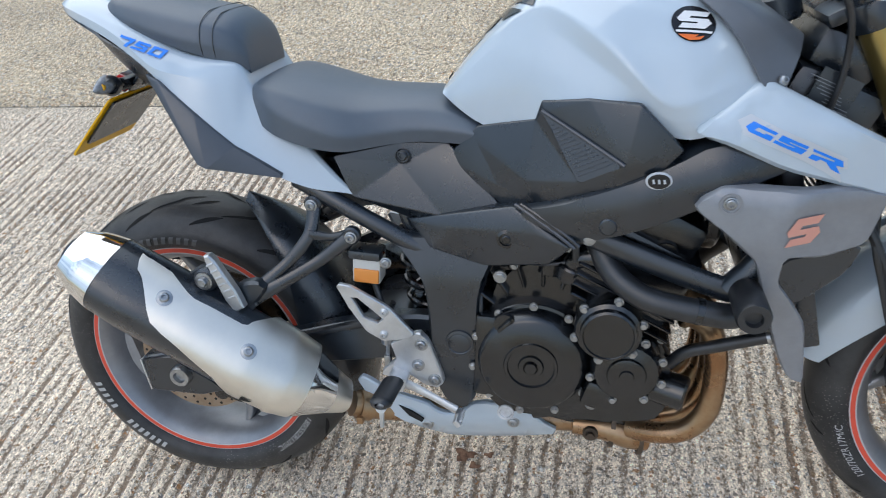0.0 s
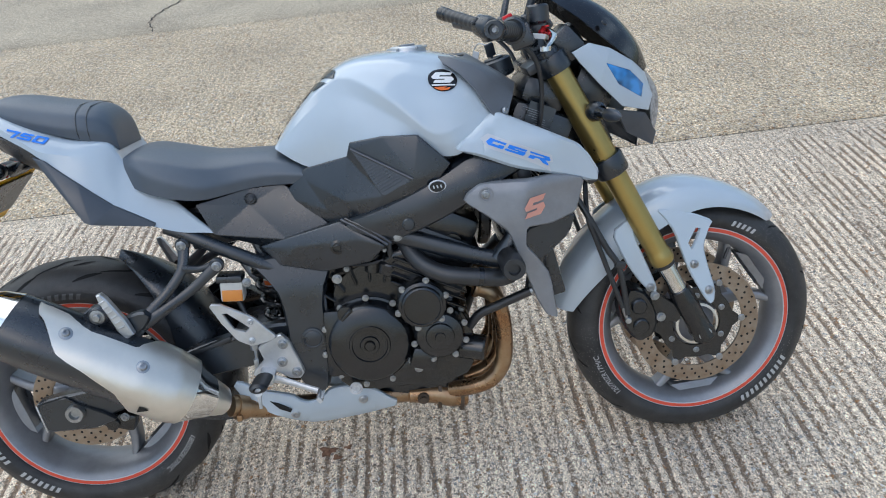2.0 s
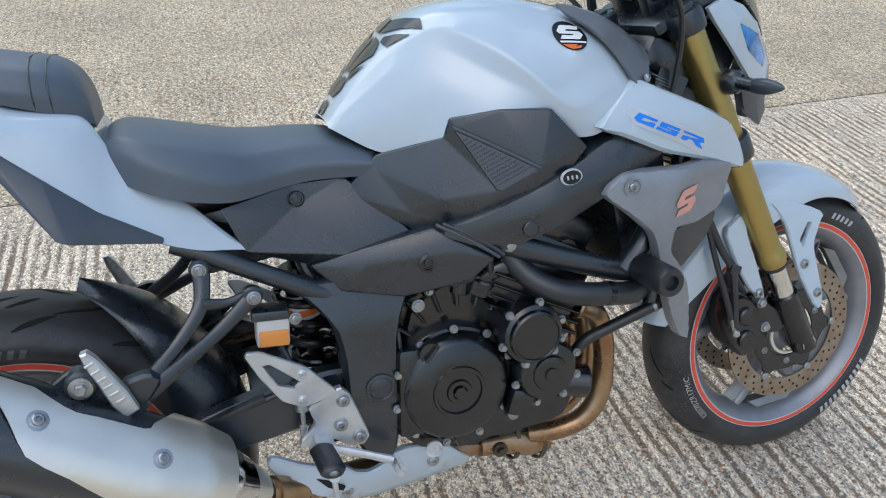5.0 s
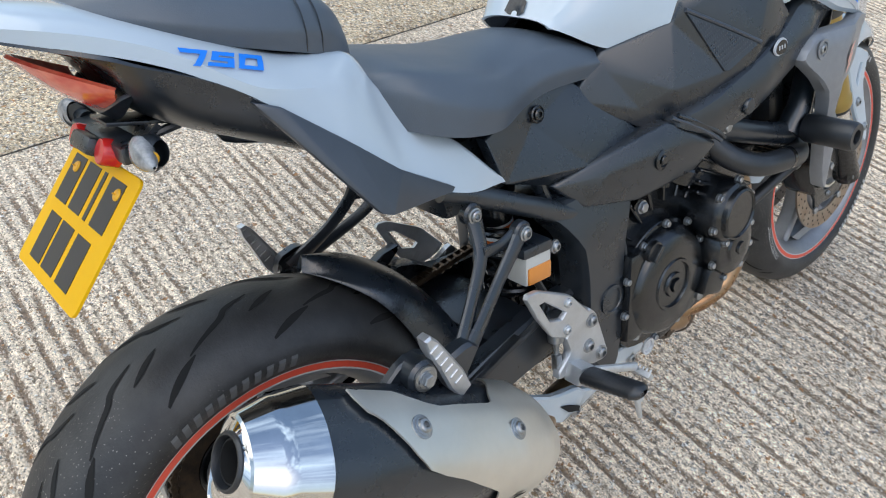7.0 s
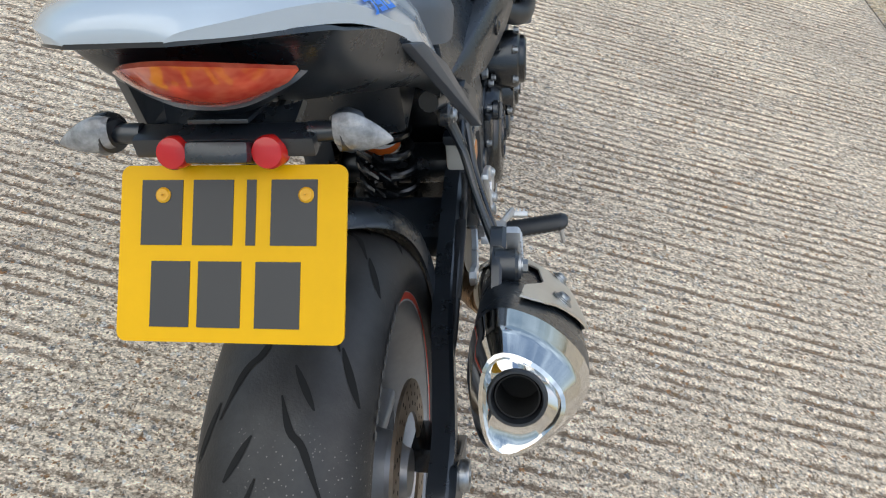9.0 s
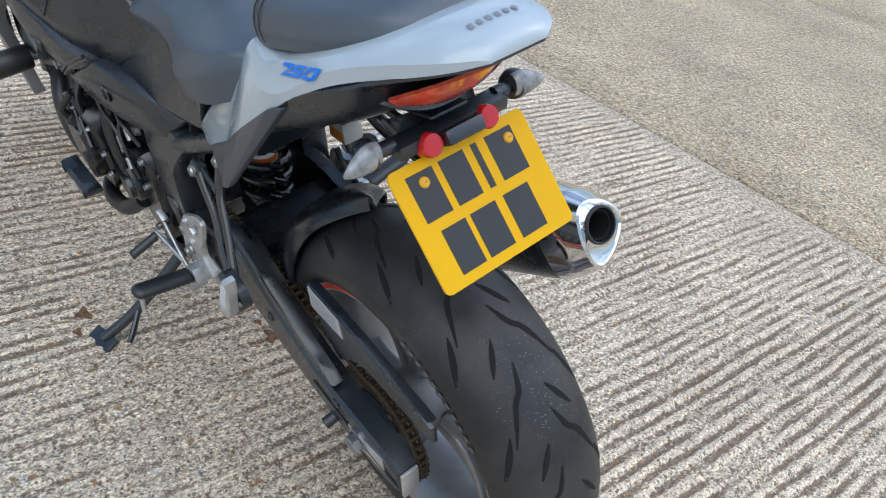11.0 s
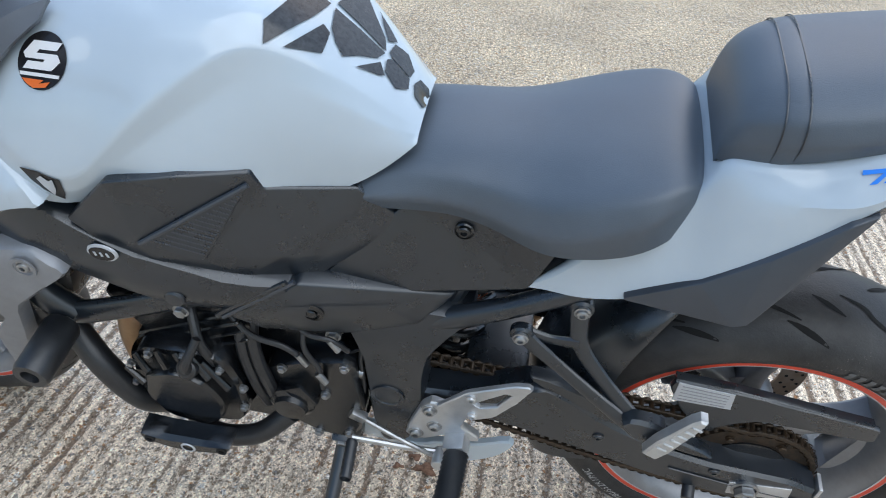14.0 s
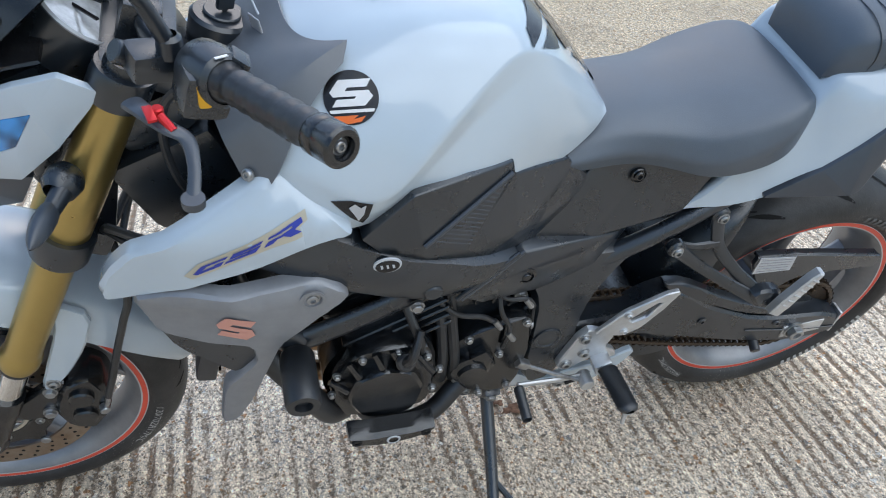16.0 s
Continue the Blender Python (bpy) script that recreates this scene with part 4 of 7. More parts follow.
for s in (-1, 1):
    at, right, up = (.897, s * .150, .946), (-s, 0, 0), (0, -s * .62, .78)
    badge = decal_at([[(.030 * math.cos(k * math.pi / 16), .030 * math.sin(k * math.pi / 16)) for k in range(32)]], tank, BLACKINK, tank, "round_sticker", at, right, up, .0012, "round black white and orange sticker")
    zig = [(-.026, .007), (-.014, .022), (.026, .022), (.020, .012), (-.004, .012), (-.007, .008), (.022, .008), (.027, .000), (.016, -.011), (-.024, -.011), (-.018, -.002), (.004, -.002), (.006, .001), (-.022, .001)]
    decal_at([[(u * .88, v * .88) for u, v in zig]], tank, WHITEINK, badge, "sticker_emblem", at, right, up, .0022, "bold white zigzag emblem")
    decal_at([[(-.0245, -.013), (.0245, -.013), (.0235, -.0165), (-.0235, -.0165)]], tank, WHITEINK, badge, "sticker_line", at, right, up, .0022)
    decal_at([[(-.021, -.0195), (.006, -.0195), (.001, -.0235), (.014, -.0205), (.009, -.0265), (-.006, -.0285), (-.015, -.0245)]], tank, ORANGEINK, badge, "sticker_flash", at, right, up, .0022, "orange flash")
# black shield sticker low on the tank's left front corner
shield = decal([[(.928, .846), (.905, .848), (.880, .842), (.884, .818), (.890, .806), (.906, .822)]], tank, BLACKINK, tank, "corner_sticker", (0, -1, 0), 1.0, .0014, "black sticker with a plain pale shape")
decal([[(.908, .838), (.901, .844), (.894, .838), (.888, .842), (.890, .826), (.896, .815), (.902, .828)]], tank, LABEL, shield, "sticker_emblem", (0, -1, 0), 1.0, .0026)

# charcoal cover ahead of the tank, with a horn on each side
COVER_ROWS = [  # from the notch behind the lock forwards; the fifth column is the crest that ends in the horn
    [(.962, 0, .987), (.960, .045, .985), (.950, .078, .982), (.926, .098, .984), (.895, .107, .992), (.903, .126, .976)],
    [(.982, 0, .974), (.980, .045, .972), (.973, .078, .973), (.953, .104, .980), (.928, .124, .984), (.930, .146, .957)],
    [(1.005, 0, .958), (1.003, .045, .956), (1.0, .080, .958), (.985, .112, .965), (.966, .140, .962), (.960, .169, .924)],
    [(1.03, 0, .940), (1.03, .045, .938), (1.025, .080, .942), (1.014, .118, .944), (1.000, .152, .932), (.983, .192, .876)],
    [(1.06, 0, .915), (1.06, .045, .913), (1.056, .080, .918), (1.048, .118, .916), (1.038, .152, .898), (1.010, .192, .838)],
]
tank_cover = part("tank_front_cover", sheet(COVER_ROWS, thick=.005, sub=2, crease=(4,), keen=0.8), COVERGREY, BIKE, "matt charcoal plastic cover round the ignition lock", sharp=30)
for s in (-1, 1):
    bolt((1.016, s * .180, .872), (.5, s * .8, .4), .006, .004, tank_cover)
lock = part("ignition_lock", merge(cyl((1.035, 0, .925), (-.25, 0, 1), .036, .04, 28, .004), cyl((1.025, 0, .962), (-.25, 0, 1), .022, .006, 24)), PLASTIC, BIKE, "black ignition lock with the key in it")
key = part("key", merge(box((1.018, 0, .985), (.022, .008, .03), (0, -14, 30), .003), box((1.02, 0, .972), (.006, .003, .02), (0, -14, 30), .001)), PLASTIC, lock, "black-headed ignition key")
part("key_tag", merge(tube([(1.012, 0, .996), (.995, .02, 1.0), (.985, .04, .985)], .0012, 6), box((.985, .042, .955), (.002, .026, .058), (8, 10, 25), .0008, 1)), LABEL, key, "pale grey plastic key tag")


# knee covers below the tank
def grip_y(x, z):
    """The plane of the grip triangle."""
    return .1157 + .3003 * x - .1904 * z


SPAR = [(.648, .676), (.711, .697), (.808, .734), (.88, .768), (.93, .796), (1.0, .800), (1.05, .79), (1.06, .762), (1.015, .738), (.945, .708), (.896, .682), (.855, .664), (.812, .648), (.76, .630), (.738, .624), (.70, .646)]


def spar_y(x, z):
    mid = ramp(x, (.65, .66), (.80, .69), (.90, .727), (1.05, .77))
    return ramp(x, (.64, .176), (.72, .205), (.83, .226), (.95, .226), (1.06, .198)) - 6.0 * (z - mid) ** 2


KNEE_PTS = {
    "seat_high": (.586, .108, .790), "step_low": (.681, .153, .812), "step_high": (.691, .160, .841), "top": (.760, .192, .850), "top_front": (.832, .213, .847), "front": (.892, .215, .783),
    "low_front": (.868, .215, .757), "low_mid": (.808, .211, .726), "low_rear": (.711, .187, .690), "bottom": (.630, .147, .670), "tongue": (.528, .099, .734),
    "shelf": (.585, .114, .764), "shelf_front": (.667, .172, .722), "shelf_low": (.623, .143, .702), "grip_top": (.695, .166, .826), "grip_front": (.813, .214, .760), "grip_low": (.748, .200, .731),
}
KNEE_FACES = ("step_high top grip_top", "top top_front grip_front", "top grip_front grip_top", "top_front front grip_front", "front low_front grip_front", "low_front low_mid grip_front", "low_mid grip_low grip_front",
              "grip_top grip_front grip_low", "step_low step_high grip_top", "step_low grip_top grip_low", "step_low grip_low shelf_front", "low_mid low_rear grip_low",
              "low_rear shelf_front grip_low", "seat_high step_low shelf_front shelf", "shelf shelf_front shelf_low", "shelf shelf_low tongue", "seat_high shelf tongue",
              "shelf_front low_rear shelf_low", "low_rear bottom shelf_low", "bottom tongue shelf_low")
SIDE_PTS = {"bolt": (.455, .095, .760), "seat_front": (.535, .096, .760), "low_front": (.622, .142, .672), "tip": (.527, .133, .645), "crease": (.452, .096, .724), "rear": (.345, .120, .742), "low_rear": (.372, .122, .672), "hem": (.470, .108, .630)}
SIDE_FACES = ("bolt seat_front crease", "seat_front low_front tip", "seat_front tip crease", "bolt crease rear", "crease tip low_rear", "crease low_rear rear", "low_rear tip hem", "tip low_front hem")
HIP_PTS = {"top": (.650, .177, .681), "front": (.740, .200, .624), "front_low": (.704, .186, .588), "low": (.600, .160, .570), "rear_low": (.505, .140, .590), "rear": (.461, .116, .633), "ridge_rear": (.545, .152, .630), "ridge_front": (.690, .192, .640)}
HIP_FACES = ("rear ridge_rear ridge_front top", "top ridge_front front", "rear rear_low ridge_rear", "rear_low low ridge_rear", "low ridge_front ridge_rear", "low front_low ridge_front", "front_low front ridge_front")


for s in (-1, 1):
    knee = part("knee_cover", facets(KNEE_PTS, KNEE_FACES, .03, .0026, s), PLASTIC, BIKE, "matt black knee cover with a ribbed triangle", sharp=50)
    tri = [(.694, .823), (.702, .822), (.806, .764), (.806, .757), (.752, .731), (.745, .732)]
    grip = part("knee_grip", plate(tri, lambda x, z: grip_y(x, z) + .0012, .009, .0012, s), PLASTIC, knee, "ribbed triangular grip")
    part("grip_edge", tube([(.692, s * (grip_y(.692, .828) + .001), .828), (.748, s * (grip_y(.748, .797) + .002), .797), (.812, s * (grip_y(.812, .760) + .001), .760)], .0034, 8), GREYPL, knee, "raised grey edge of the grip")
    dots = []
    for i in range(15):
        for j in range(15 - i):
            u = .703 + .0915 * i / 14 + .0440 * j / 14
            w = .8135 - .0520 * i / 14 - .0740 * j / 14
            dots.append(lathe([(.0019, 0), (.0013, .0006), (0, .0007)], (u, s * (grip_y(u, w) + .0012), w), (0, s, 0), 6))
    tagged(part("grip_dots", merge(*dots), GREYPL, grip), kind="stuff")
    part("side_cover", facets(SIDE_PTS, SIDE_FACES, .02, .002, s), PLASTIC, BIKE, "black faceted side cover below the seat", sharp=50)
    hip = part("hip_cover", facets(HIP_PTS, HIP_FACES, .03, .004, s), SATIN, BIKE, "black hip cover with one bolt", sharp=50)
    part("hip_bolt", merge(lathe([(.016, .0), (.016, .003), (.011, .005), (.010, .002), (0, .002)], (.637, s * .173, .626), (0, s, 0), 20), cyl((.637, s * .174, .626), (0, s, 0), .007, .006, 16)), ENGINE, hip, "black recessed bolt")
    spar = part("frame_spar", plate(rounded(SPAR, .2, 1), spar_y, .05, .010, s), SATIN, BIKE, "satin black main frame spar")
    oval = part("oval_badge", lathe([(0, .003), (.0105, .003), (.0125, .0022), (.013, 0)], (0, 0, 0), (0, s, 0), 24), LABEL, spar, "small oval badge with a silver rim")
    for v in oval.data.vertices:
        v.co.x, v.co.z = v.co.x * 1.45 + .8595, v.co.z * 1.05 + .741
        v.co.y += s * spar_y(.86, .741)
    face = part("badge_face", lathe([(0, .0036), (.0105, .0036), (.0108, .0028)], (0, 0, 0), (0, s, 0), 24), BLACKINK, oval, "dark badge face")
    for v in face.data.vertices:
        v.co.x, v.co.z = v.co.x * 1.45 + .8595, v.co.z * 1.02 + .741
        v.co.y += s * spar_y(.86, .741)
    for k in (-1, 0, 1):
        part("badge_mark", box((.8595 + k * .0075, s * (spar_y(.86, .741) + .0039), .741), (.0030, .001, .0065), (0, 12 * s, 0), .0003, 1), LABEL, oval)
    part("spar_plug", lathe([(0, .006), (.011, .005), (.013, .003), (.0135, 0)], (.792, s * (spar_y(.792, .665)), .668), (0, s, 0), 22), PLASTIC, spar)
    part("seat_bolt", merge(lathe([(.0122, -.012), (.0122, .002), (.0105, .0035), (.0105, .001), (0, .001)], (.4585, s * .100, .737), (0, s, .15), 22), lathe([(.0078, 0), (.008, .005), (.006, .0065), (.004, .0065), (.0035, .003), (0, .003)], (.4585, s * .100, .737), (0, s, .15), 16)), ENGINE, BIKE, "black seat bolt in a round recess")
    for o in (0, 1):
        part("spar_trim", tube([(.652 + .009 * o, s * (.178 + .004 * o), .686 + .002 * o), (.690 + .009 * o, s * (.191 + .003 * o), .664 + .003 * o), (.726 + .009 * o, s * (.200 + .002 * o), .640 + .003 * o), (.744 + .007 * o, s * (.203 + .001 * o), .626 + .003 * o)], .0034, 8), (GREYPL, PLASTIC)[o], spar)


# side panel with the model name, and the radiator scoop below it
def wing_y(x, z):
    return ramp(x, (.90, .228), (1.0, .228), (1.1, .226), (1.22, .192)) - .75 * max(0, z - .815)


def scoop_y(x, z):
    ridge = ramp(z, (.43, 1.072), (.56, 1.052), (.66, 1.022), (.70, 1.030), (.745, 1.060))
    d = x - ridge
    return .250 - (.30 * d if d > 0 else -.10 * d) - .12 * max(0, .66 - z) - .45 * max(0, z - .722)


WING = [(.992, .876), (.968, .860), (.944, .843), (.903, .813), (.918, .803), (.948, .793), (1.021, .759), (1.112, .734), (1.170, .712), (1.194, .706), (1.200, .728), (1.180, .764), (1.157, .792), (1.120, .812), (1.087, .829), (1.042, .851)]
SCOOP = [(1.165, .722), (1.102, .738), (1.043, .736), (.970, .738), (.945, .738), (.918, .722), (.908, .706), (.951, .672), (.996, .630), (1.018, .555), (1.048, .462), (1.064, .432), (1.090, .418), (1.076, .527), (1.049, .571), (1.029, .597), (1.032, .638), (1.085, .635), (1.143, .650)]
INSERT = [(1.030, .632), (1.028, .594), (1.046, .570), (1.062, .560), (1.082, .572), (1.128, .604), (1.144, .648), (1.085, .640)]
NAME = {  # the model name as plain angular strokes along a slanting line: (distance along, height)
    "a": [(.004, -.004), (.012, .010), (.046, .010), (.044, .004), (.020, .004), (.016, -.003), (.030, -.003), (.031, .000), (.043, .000), (.040, -.010), (.010, -.010)],
    "b": [(.052, .010), (.090, .010), (.088, .004), (.064, .004), (.064, .002), (.089, .002), (.084, -.010), (.044, -.010), (.046, -.004), (.072, -.004), (.073, -.002), (.049, -.002)],
    "c": [(.096, .010), (.138, .010), (.142, .000), (.132, -.003), (.142, -.015), (.128, -.013), (.118, -.004), (.110, -.004), (.106, -.010), (.094, -.010), (.098, .000), (.128, .002), (.127, .005), (.097, .005)],
}
NAME_EDGE = [(-.008, .000), (.006, .0135), (.050, .0125), (.092, .0130), (.142, .0125), (.148, -.001), (.138, -.004), (.149, -.020), (.124, -.016), (.088, -.0130), (.044, -.0130), (.006, -.0130)]
for s in (-1, 1):
    wing = part("side_panel", plate(rounded(WING, .15, 1), wing_y, .025, .006, s), WHITE, BIKE, "pearl white radiator side panel with blue lettering")
    if s < 0:
        shape = lambda loop: [(.963 + u * .914 + v * .30, .824 - u * .407 + v * .95) for u, v in loop]
    else:
        shape = lambda loop: [(.963 + (.140 - u) * .914 - v * .30, .824 - (.140 - u) * .407 + v * .95 + .004) for u, v in loop]
    back = decal([shape(NAME_EDGE)], wing, TAN if s > 0 else LABEL, wing, "name_backing", (0, -s, 0), s * 1.0, .0010, "pale outline of the model name")
    for k in "abc":
        decal([shape([(u, v * .68) for u, v in NAME[k]])], wing, NAVY if s > 0 else BLUE, back, "name_stroke", (0, -s, 0), s * 1.0, .0019, "blue angular stroke of the model name")
    scoop = part("radiator_scoop", plate(rounded(SCOOP, .12, 1), scoop_y, .022, .004, s, grid=.016), SILVER, BIKE, "matt silver radiator scoop with a copper emblem")
    part("scoop_insert", plate(rounded(INSERT, .2, 1), lambda x, z: scoop_y(x, z) - .010, .014, .003, s), PLASTIC, scoop, "black scoop insert")
    part("scoop_bolt", merge(lathe([(.016, -.001), (.016, .001), (.012, .001), (.011, -.004), (0, -.004)], (.955, s * (scoop_y(.955, .716) + .0015), .716), (0, s, 0), 22)), SILVER, scoop)
    bolt((.955, s * (scoop_y(.955, .716) - .001), .716), (0, s, 0), .008, .005, scoop)
    em = [(1.050 - s * (u * .86 + v * .15), .674 + v * 1.25 - s * u * .12) for u, v in zig]
    decal([em], scoop, COPPER, scoop, "emblem_stroke", (0, -s, 0), s * 1.0, .0022, "copper emblem stroke")


# seats
SEAT_TABLE = [
    (.196, [(0, .844), (.045, .844), (.080, .842), (.088, .832), (.088, .806)]),
    (.208, [(0, .862), (.05, .861), (.094, .857), (.104, .842), (.104, .800)]),
    (.232, [(0, .868), (.06, .867), (.112, .860), (.126, .838), (.126, .792)]),
    (.26, [(0, .864), (.06, .863), (.124, .852), (.142, .822), (.140, .778)]),
    (.31, [(0, .853), (.06, .852), (.126, .836), (.147, .800), (.143, .762)]),
    (.36, [(0, .841), (.06, .840), (.122, .818), (.143, .780), (.137, .752)]),
    (.39, [(0, .836), (.058, .834), (.112, .812), (.130, .778), (.124, .753)]),
    (.43, [(0, .832), (.056, .830), (.098, .812), (.113, .780), (.106, .757)]),
    (.48, [(0, .831), (.052, .829), (.090, .814), (.106, .786), (.099, .763)]),
    (.535, [(0, .827), (.050, .824), (.088, .810), (.108, .784), (.102, .760)]),
    (.585, [(0, .804), (.050, .802), (.092, .794), (.113, .777), (.106, .758)]),
    (.609, [(0, .785), (.050, .784), (.088, .781), (.103, .772), (.099, .760)]),
]
part("rider_seat", sheet(sections(SEAT_TABLE), thick=.006, sub=3, crease=(2, 3), keen=0.38), VINYL, BIKE, "dipped black vinyl rider seat", sharp=75)
PILLION = [
    (-.062, [(0, .990), (.024, .989), (.042, .984), (.050, .976), (.048, .970)]),
    (-.045, [(0, 1.004), (.032, 1.003), (.060, .995), (.072, .978), (.070, .966)]),
    (0.0, [(0, 1.006), (.045, 1.004), (.084, .990), (.098, .965), (.094, .950)]),
    (.06, [(0, .990), (.055, .988), (.096, .972), (.108, .945), (.102, .928)]),
    (.12, [(0, .976), (.06, .974), (.098, .958), (.110, .930), (.104, .908)]),
    (.140, [(0, .973), (.06, .971), (.097, .954), (.107, .926), (.101, .902)]),
    (.166, [(0, .967), (.058, .964), (.091, .945), (.100, .917), (.095, .888)]),
    (.187, [(0, .950), (.052, .948), (.082, .932), (.090, .908), (.087, .880)]),
    (.197, [(0, .926), (.045, .925), (.070, .915), (.079, .900), (.078, .878)]),
    (.200, [(0, .902), (.043, .901), (.067, .896), (.075, .889), (.075, .876)]),
    (.201, [(0, .872), (.042, .872), (.066, .872), (.073, .872), (.073, .871)]),
]
pillion = part("pillion_seat", sheet(sections(PILLION), thick=.006, sub=3, crease=(2, 3), keen=0.35), VINYL, BIKE, "short black vinyl pillion seat with a strap", sharp=75)


def over(table, x, grow):
    """The section of a table at x, pushed out a little."""
    xs = [r[0] for r in table]
    out = []
    for k in range(len(table[0][1])):
        y = float(np.interp(x, xs, [r[1][k][0] for r in table]))
        z = float(np.interp(x, xs, [r[1][k][1] for r in table]))
        out.append((x, y + (grow if k > 2 else grow * .4 if k else 0), z + (grow if k < 3 else 0)))
    return out


part("strap", sheet([over(PILLION, x, g) for x, g in ((.126, -.003), (.1305, -.0002), (.140, .0004), (.151, .0004), (.1575, -.0002), (.162, -.003))], thick=.002, sub=2), VINYL, pillion, "black vinyl strap", sharp=75)
for x in (.134, .154):
    part("seam", merge(*[tube([flip(p, s) for p in over(PILLION, x, -.0010)], .0009, 6, 4) for s in (-1, 1)]), PLASTIC, pillion)

# tail
TAIL = [
    (-.154, [(0, .986), (.014, .986), (.026, .986), (.032, .986), (.032, .985)]),
    (-.153, [(0, .998), (.016, .998), (.031, .995), (.038, .991), (.038, .986)]),
    (-.135, [(0, 1.006), (.030, 1.004), (.052, .997), (.062, .988), (.061, .978)]),
    (-.10, [(0, 1.003), (.040, 1.001), (.072, .992), (.084, .980), (.084, .966)]),
    (-.05, [(0, .990), (.050, .987), (.086, .978), (.103, .964), (.104, .948)]),
    (.0, [(0, .968), (.060, .965), (.100, .957), (.118, .940), (.120, .924)]),
    (.05, [(0, .942), (.070, .940), (.108, .934), (.136, .896), (.136, .886)]),
    (.078, [(0, .925), (.075, .924), (.109, .920), (.141, .888), (.142, .866)]),
    (.105, [(0, .911), (.080, .910), (.108, .910), (.135, .880), (.150, .838)]),
    (.14, [(0, .898), (.080, .898), (.105, .906), (.134, .873), (.157, .796)]),
    (.172, [(0, .893), (.078, .893), (.103, .900), (.124, .862), (.158, .766)]),
    (.193, [(0, .886), (.075, .888), (.100, .894), (.114, .851), (.156, .752)]),
    (.208, [(0, .83), (.072, .835), (.097, .852), (.106, .838), (.154, .741)]),
    (.25, [(.05, .79), (.078, .792), (.104, .806), (.114, .796), (.149, .716)]),
    (.31, [(.098, .742), (.104, .748), (.114, .754), (.120, .745), (.138, .688)]),
    (.345, [(.108, .704), (.112, .708), (.118, .710), (.125, .702), (.127, .683)]),
    (.374, [(.114, .678), (.115, .679), (.117, .680), (.120, .679), (.121, .676)]),
]
tail = part("tail_fairing", sheet(sections(TAIL), thick=.004, sub=2, crease=(3,), keen=1.0), WHITE, BIKE, "pearl white tail fairing with blue numerals", sharp=24)


DIGITS = {
    "seven": [[(-.037, .0085), (-.0115, .0085), (-.0205, -.0085), (-.0265, -.0085), (-.0195, .0038), (-.036, .0038)]],
    "five": [[(-.0075, .0085), (.0125, .0085), (.0110, .0042), (-.0030, .0042), (-.0036, .0022), (.0105, .0022), (.0080, -.0085), (-.0155, -.0085), (-.0140, -.0042), (.0028, -.0042), (.0036, -.0018), (-.0115, -.0018)]],
    "zero": [[(.0165, .0085), (.0385, .0085), (.0345, -.0085), (.0290, -.0085), (.0322, .0042), (.0215, .0042)], [(.0165, .0085), (.0215, .0042), (.0180, -.0042), (.0302, -.0042), (.0345, -.0085), (.0120, -.0085)]],
}
for s in (-1, 1):
    for digit, shape in DIGITS.items():
        # along the flank, falling towards the front on both sides
        loops = [[(.036 - s * (u * 1.04 + v * .25), .9235 + (s * u * 1.04) * .36 + v * .66) for u, v in lp] for lp in shape]
        decal(loops, tail, BLUE, tail, "numeral_" + digit, (0, -s, 0), s * 1.0, .0022, "bright blue numeral " + digit, grid=.004)
# maker's name across the tail's end, as plain blocks
for k, lp in enumerate(blocks(6, .0060, .0085, .0055, .2)):
    decal([[(-.118 - v, u * .9) for u, v in lp]], tail, GREYINK, tail, "tail_mark", (0, 0, -1), 1.3, .0012, "grey block of the maker's name", grid=.02)

UNDER = [
    (-.152, [(0, .986), (.016, .986), (.028, .986), (.032, .986)]),
    (-.135, [(0, .982), (.030, .982), (.050, .981), (.060, .980)]),
    (-.10, [(0, .967), (.042, .967), (.070, .966), (.083, .967)]),
    (-.062, [(0, .950), (.055, .949), (.086, .947), (.100, .952)]),
    (-.048, [(0, .930), (.058, .932), (.090, .930), (.105, .945)]),
    (-.038, [(0, .886), (.060, .894), (.094, .914), (.109, .938)]),
    (.01, [(0, .852), (.068, .856), (.110, .872), (.121, .918)]),
    (.06, [(0, .828), (.078, .832), (.122, .848), (.135, .885)]),
    (.12, [(0, .800), (.082, .800), (.126, .806), (.147, .826)]),
    (.19, [(0, .772), (.068, .772), (.108, .768), (.142, .756)]),
    (.27, [(0, .745), (.065, .742), (.100, .732), (.128, .702)]),
    (.36, [(0, .715), (.060, .712), (.090, .700), (.112, .682)]),
]
under = part("undertail", sheet(sections(UNDER), thick=.004, sub=2), PLASTIC, BIKE, "black plastic undertail", sharp=60)
part("rear_mudflap", sheet([[(-.02, 0, .862), (-.02, .045, .864), (-.02, .06, .87)], [(-.04, 0, .845), (-.04, .04, .846), (-.04, .052, .852)], [(-.058, 0, .838), (-.058, .03, .839), (-.058, .04, .842)]], thick=.006, sub=2), PLASTIC, under)
LENS = [[(-.115, 0, .955), (-.108, .022, .950), (-.092, .044, .940), (-.049, .071, .915)], [(-.092, 0, .922), (-.088, .022, .921), (-.075, .042, .916), (-.0495, .067, .911)],
        [(-.070, 0, .900), (-.068, .020, .900), (-.062, .040, .902), (-.049, .064, .908)], [(-.054, 0, .888), (-.053, .020, .889), (-.051, .040, .896), (-.048, .061, .905)]]
lamp = part("tail_light", sheet(LENS, thick=.004, sub=2), TAILLENS, BIKE, "orange-red tail light lens", sharp=60)
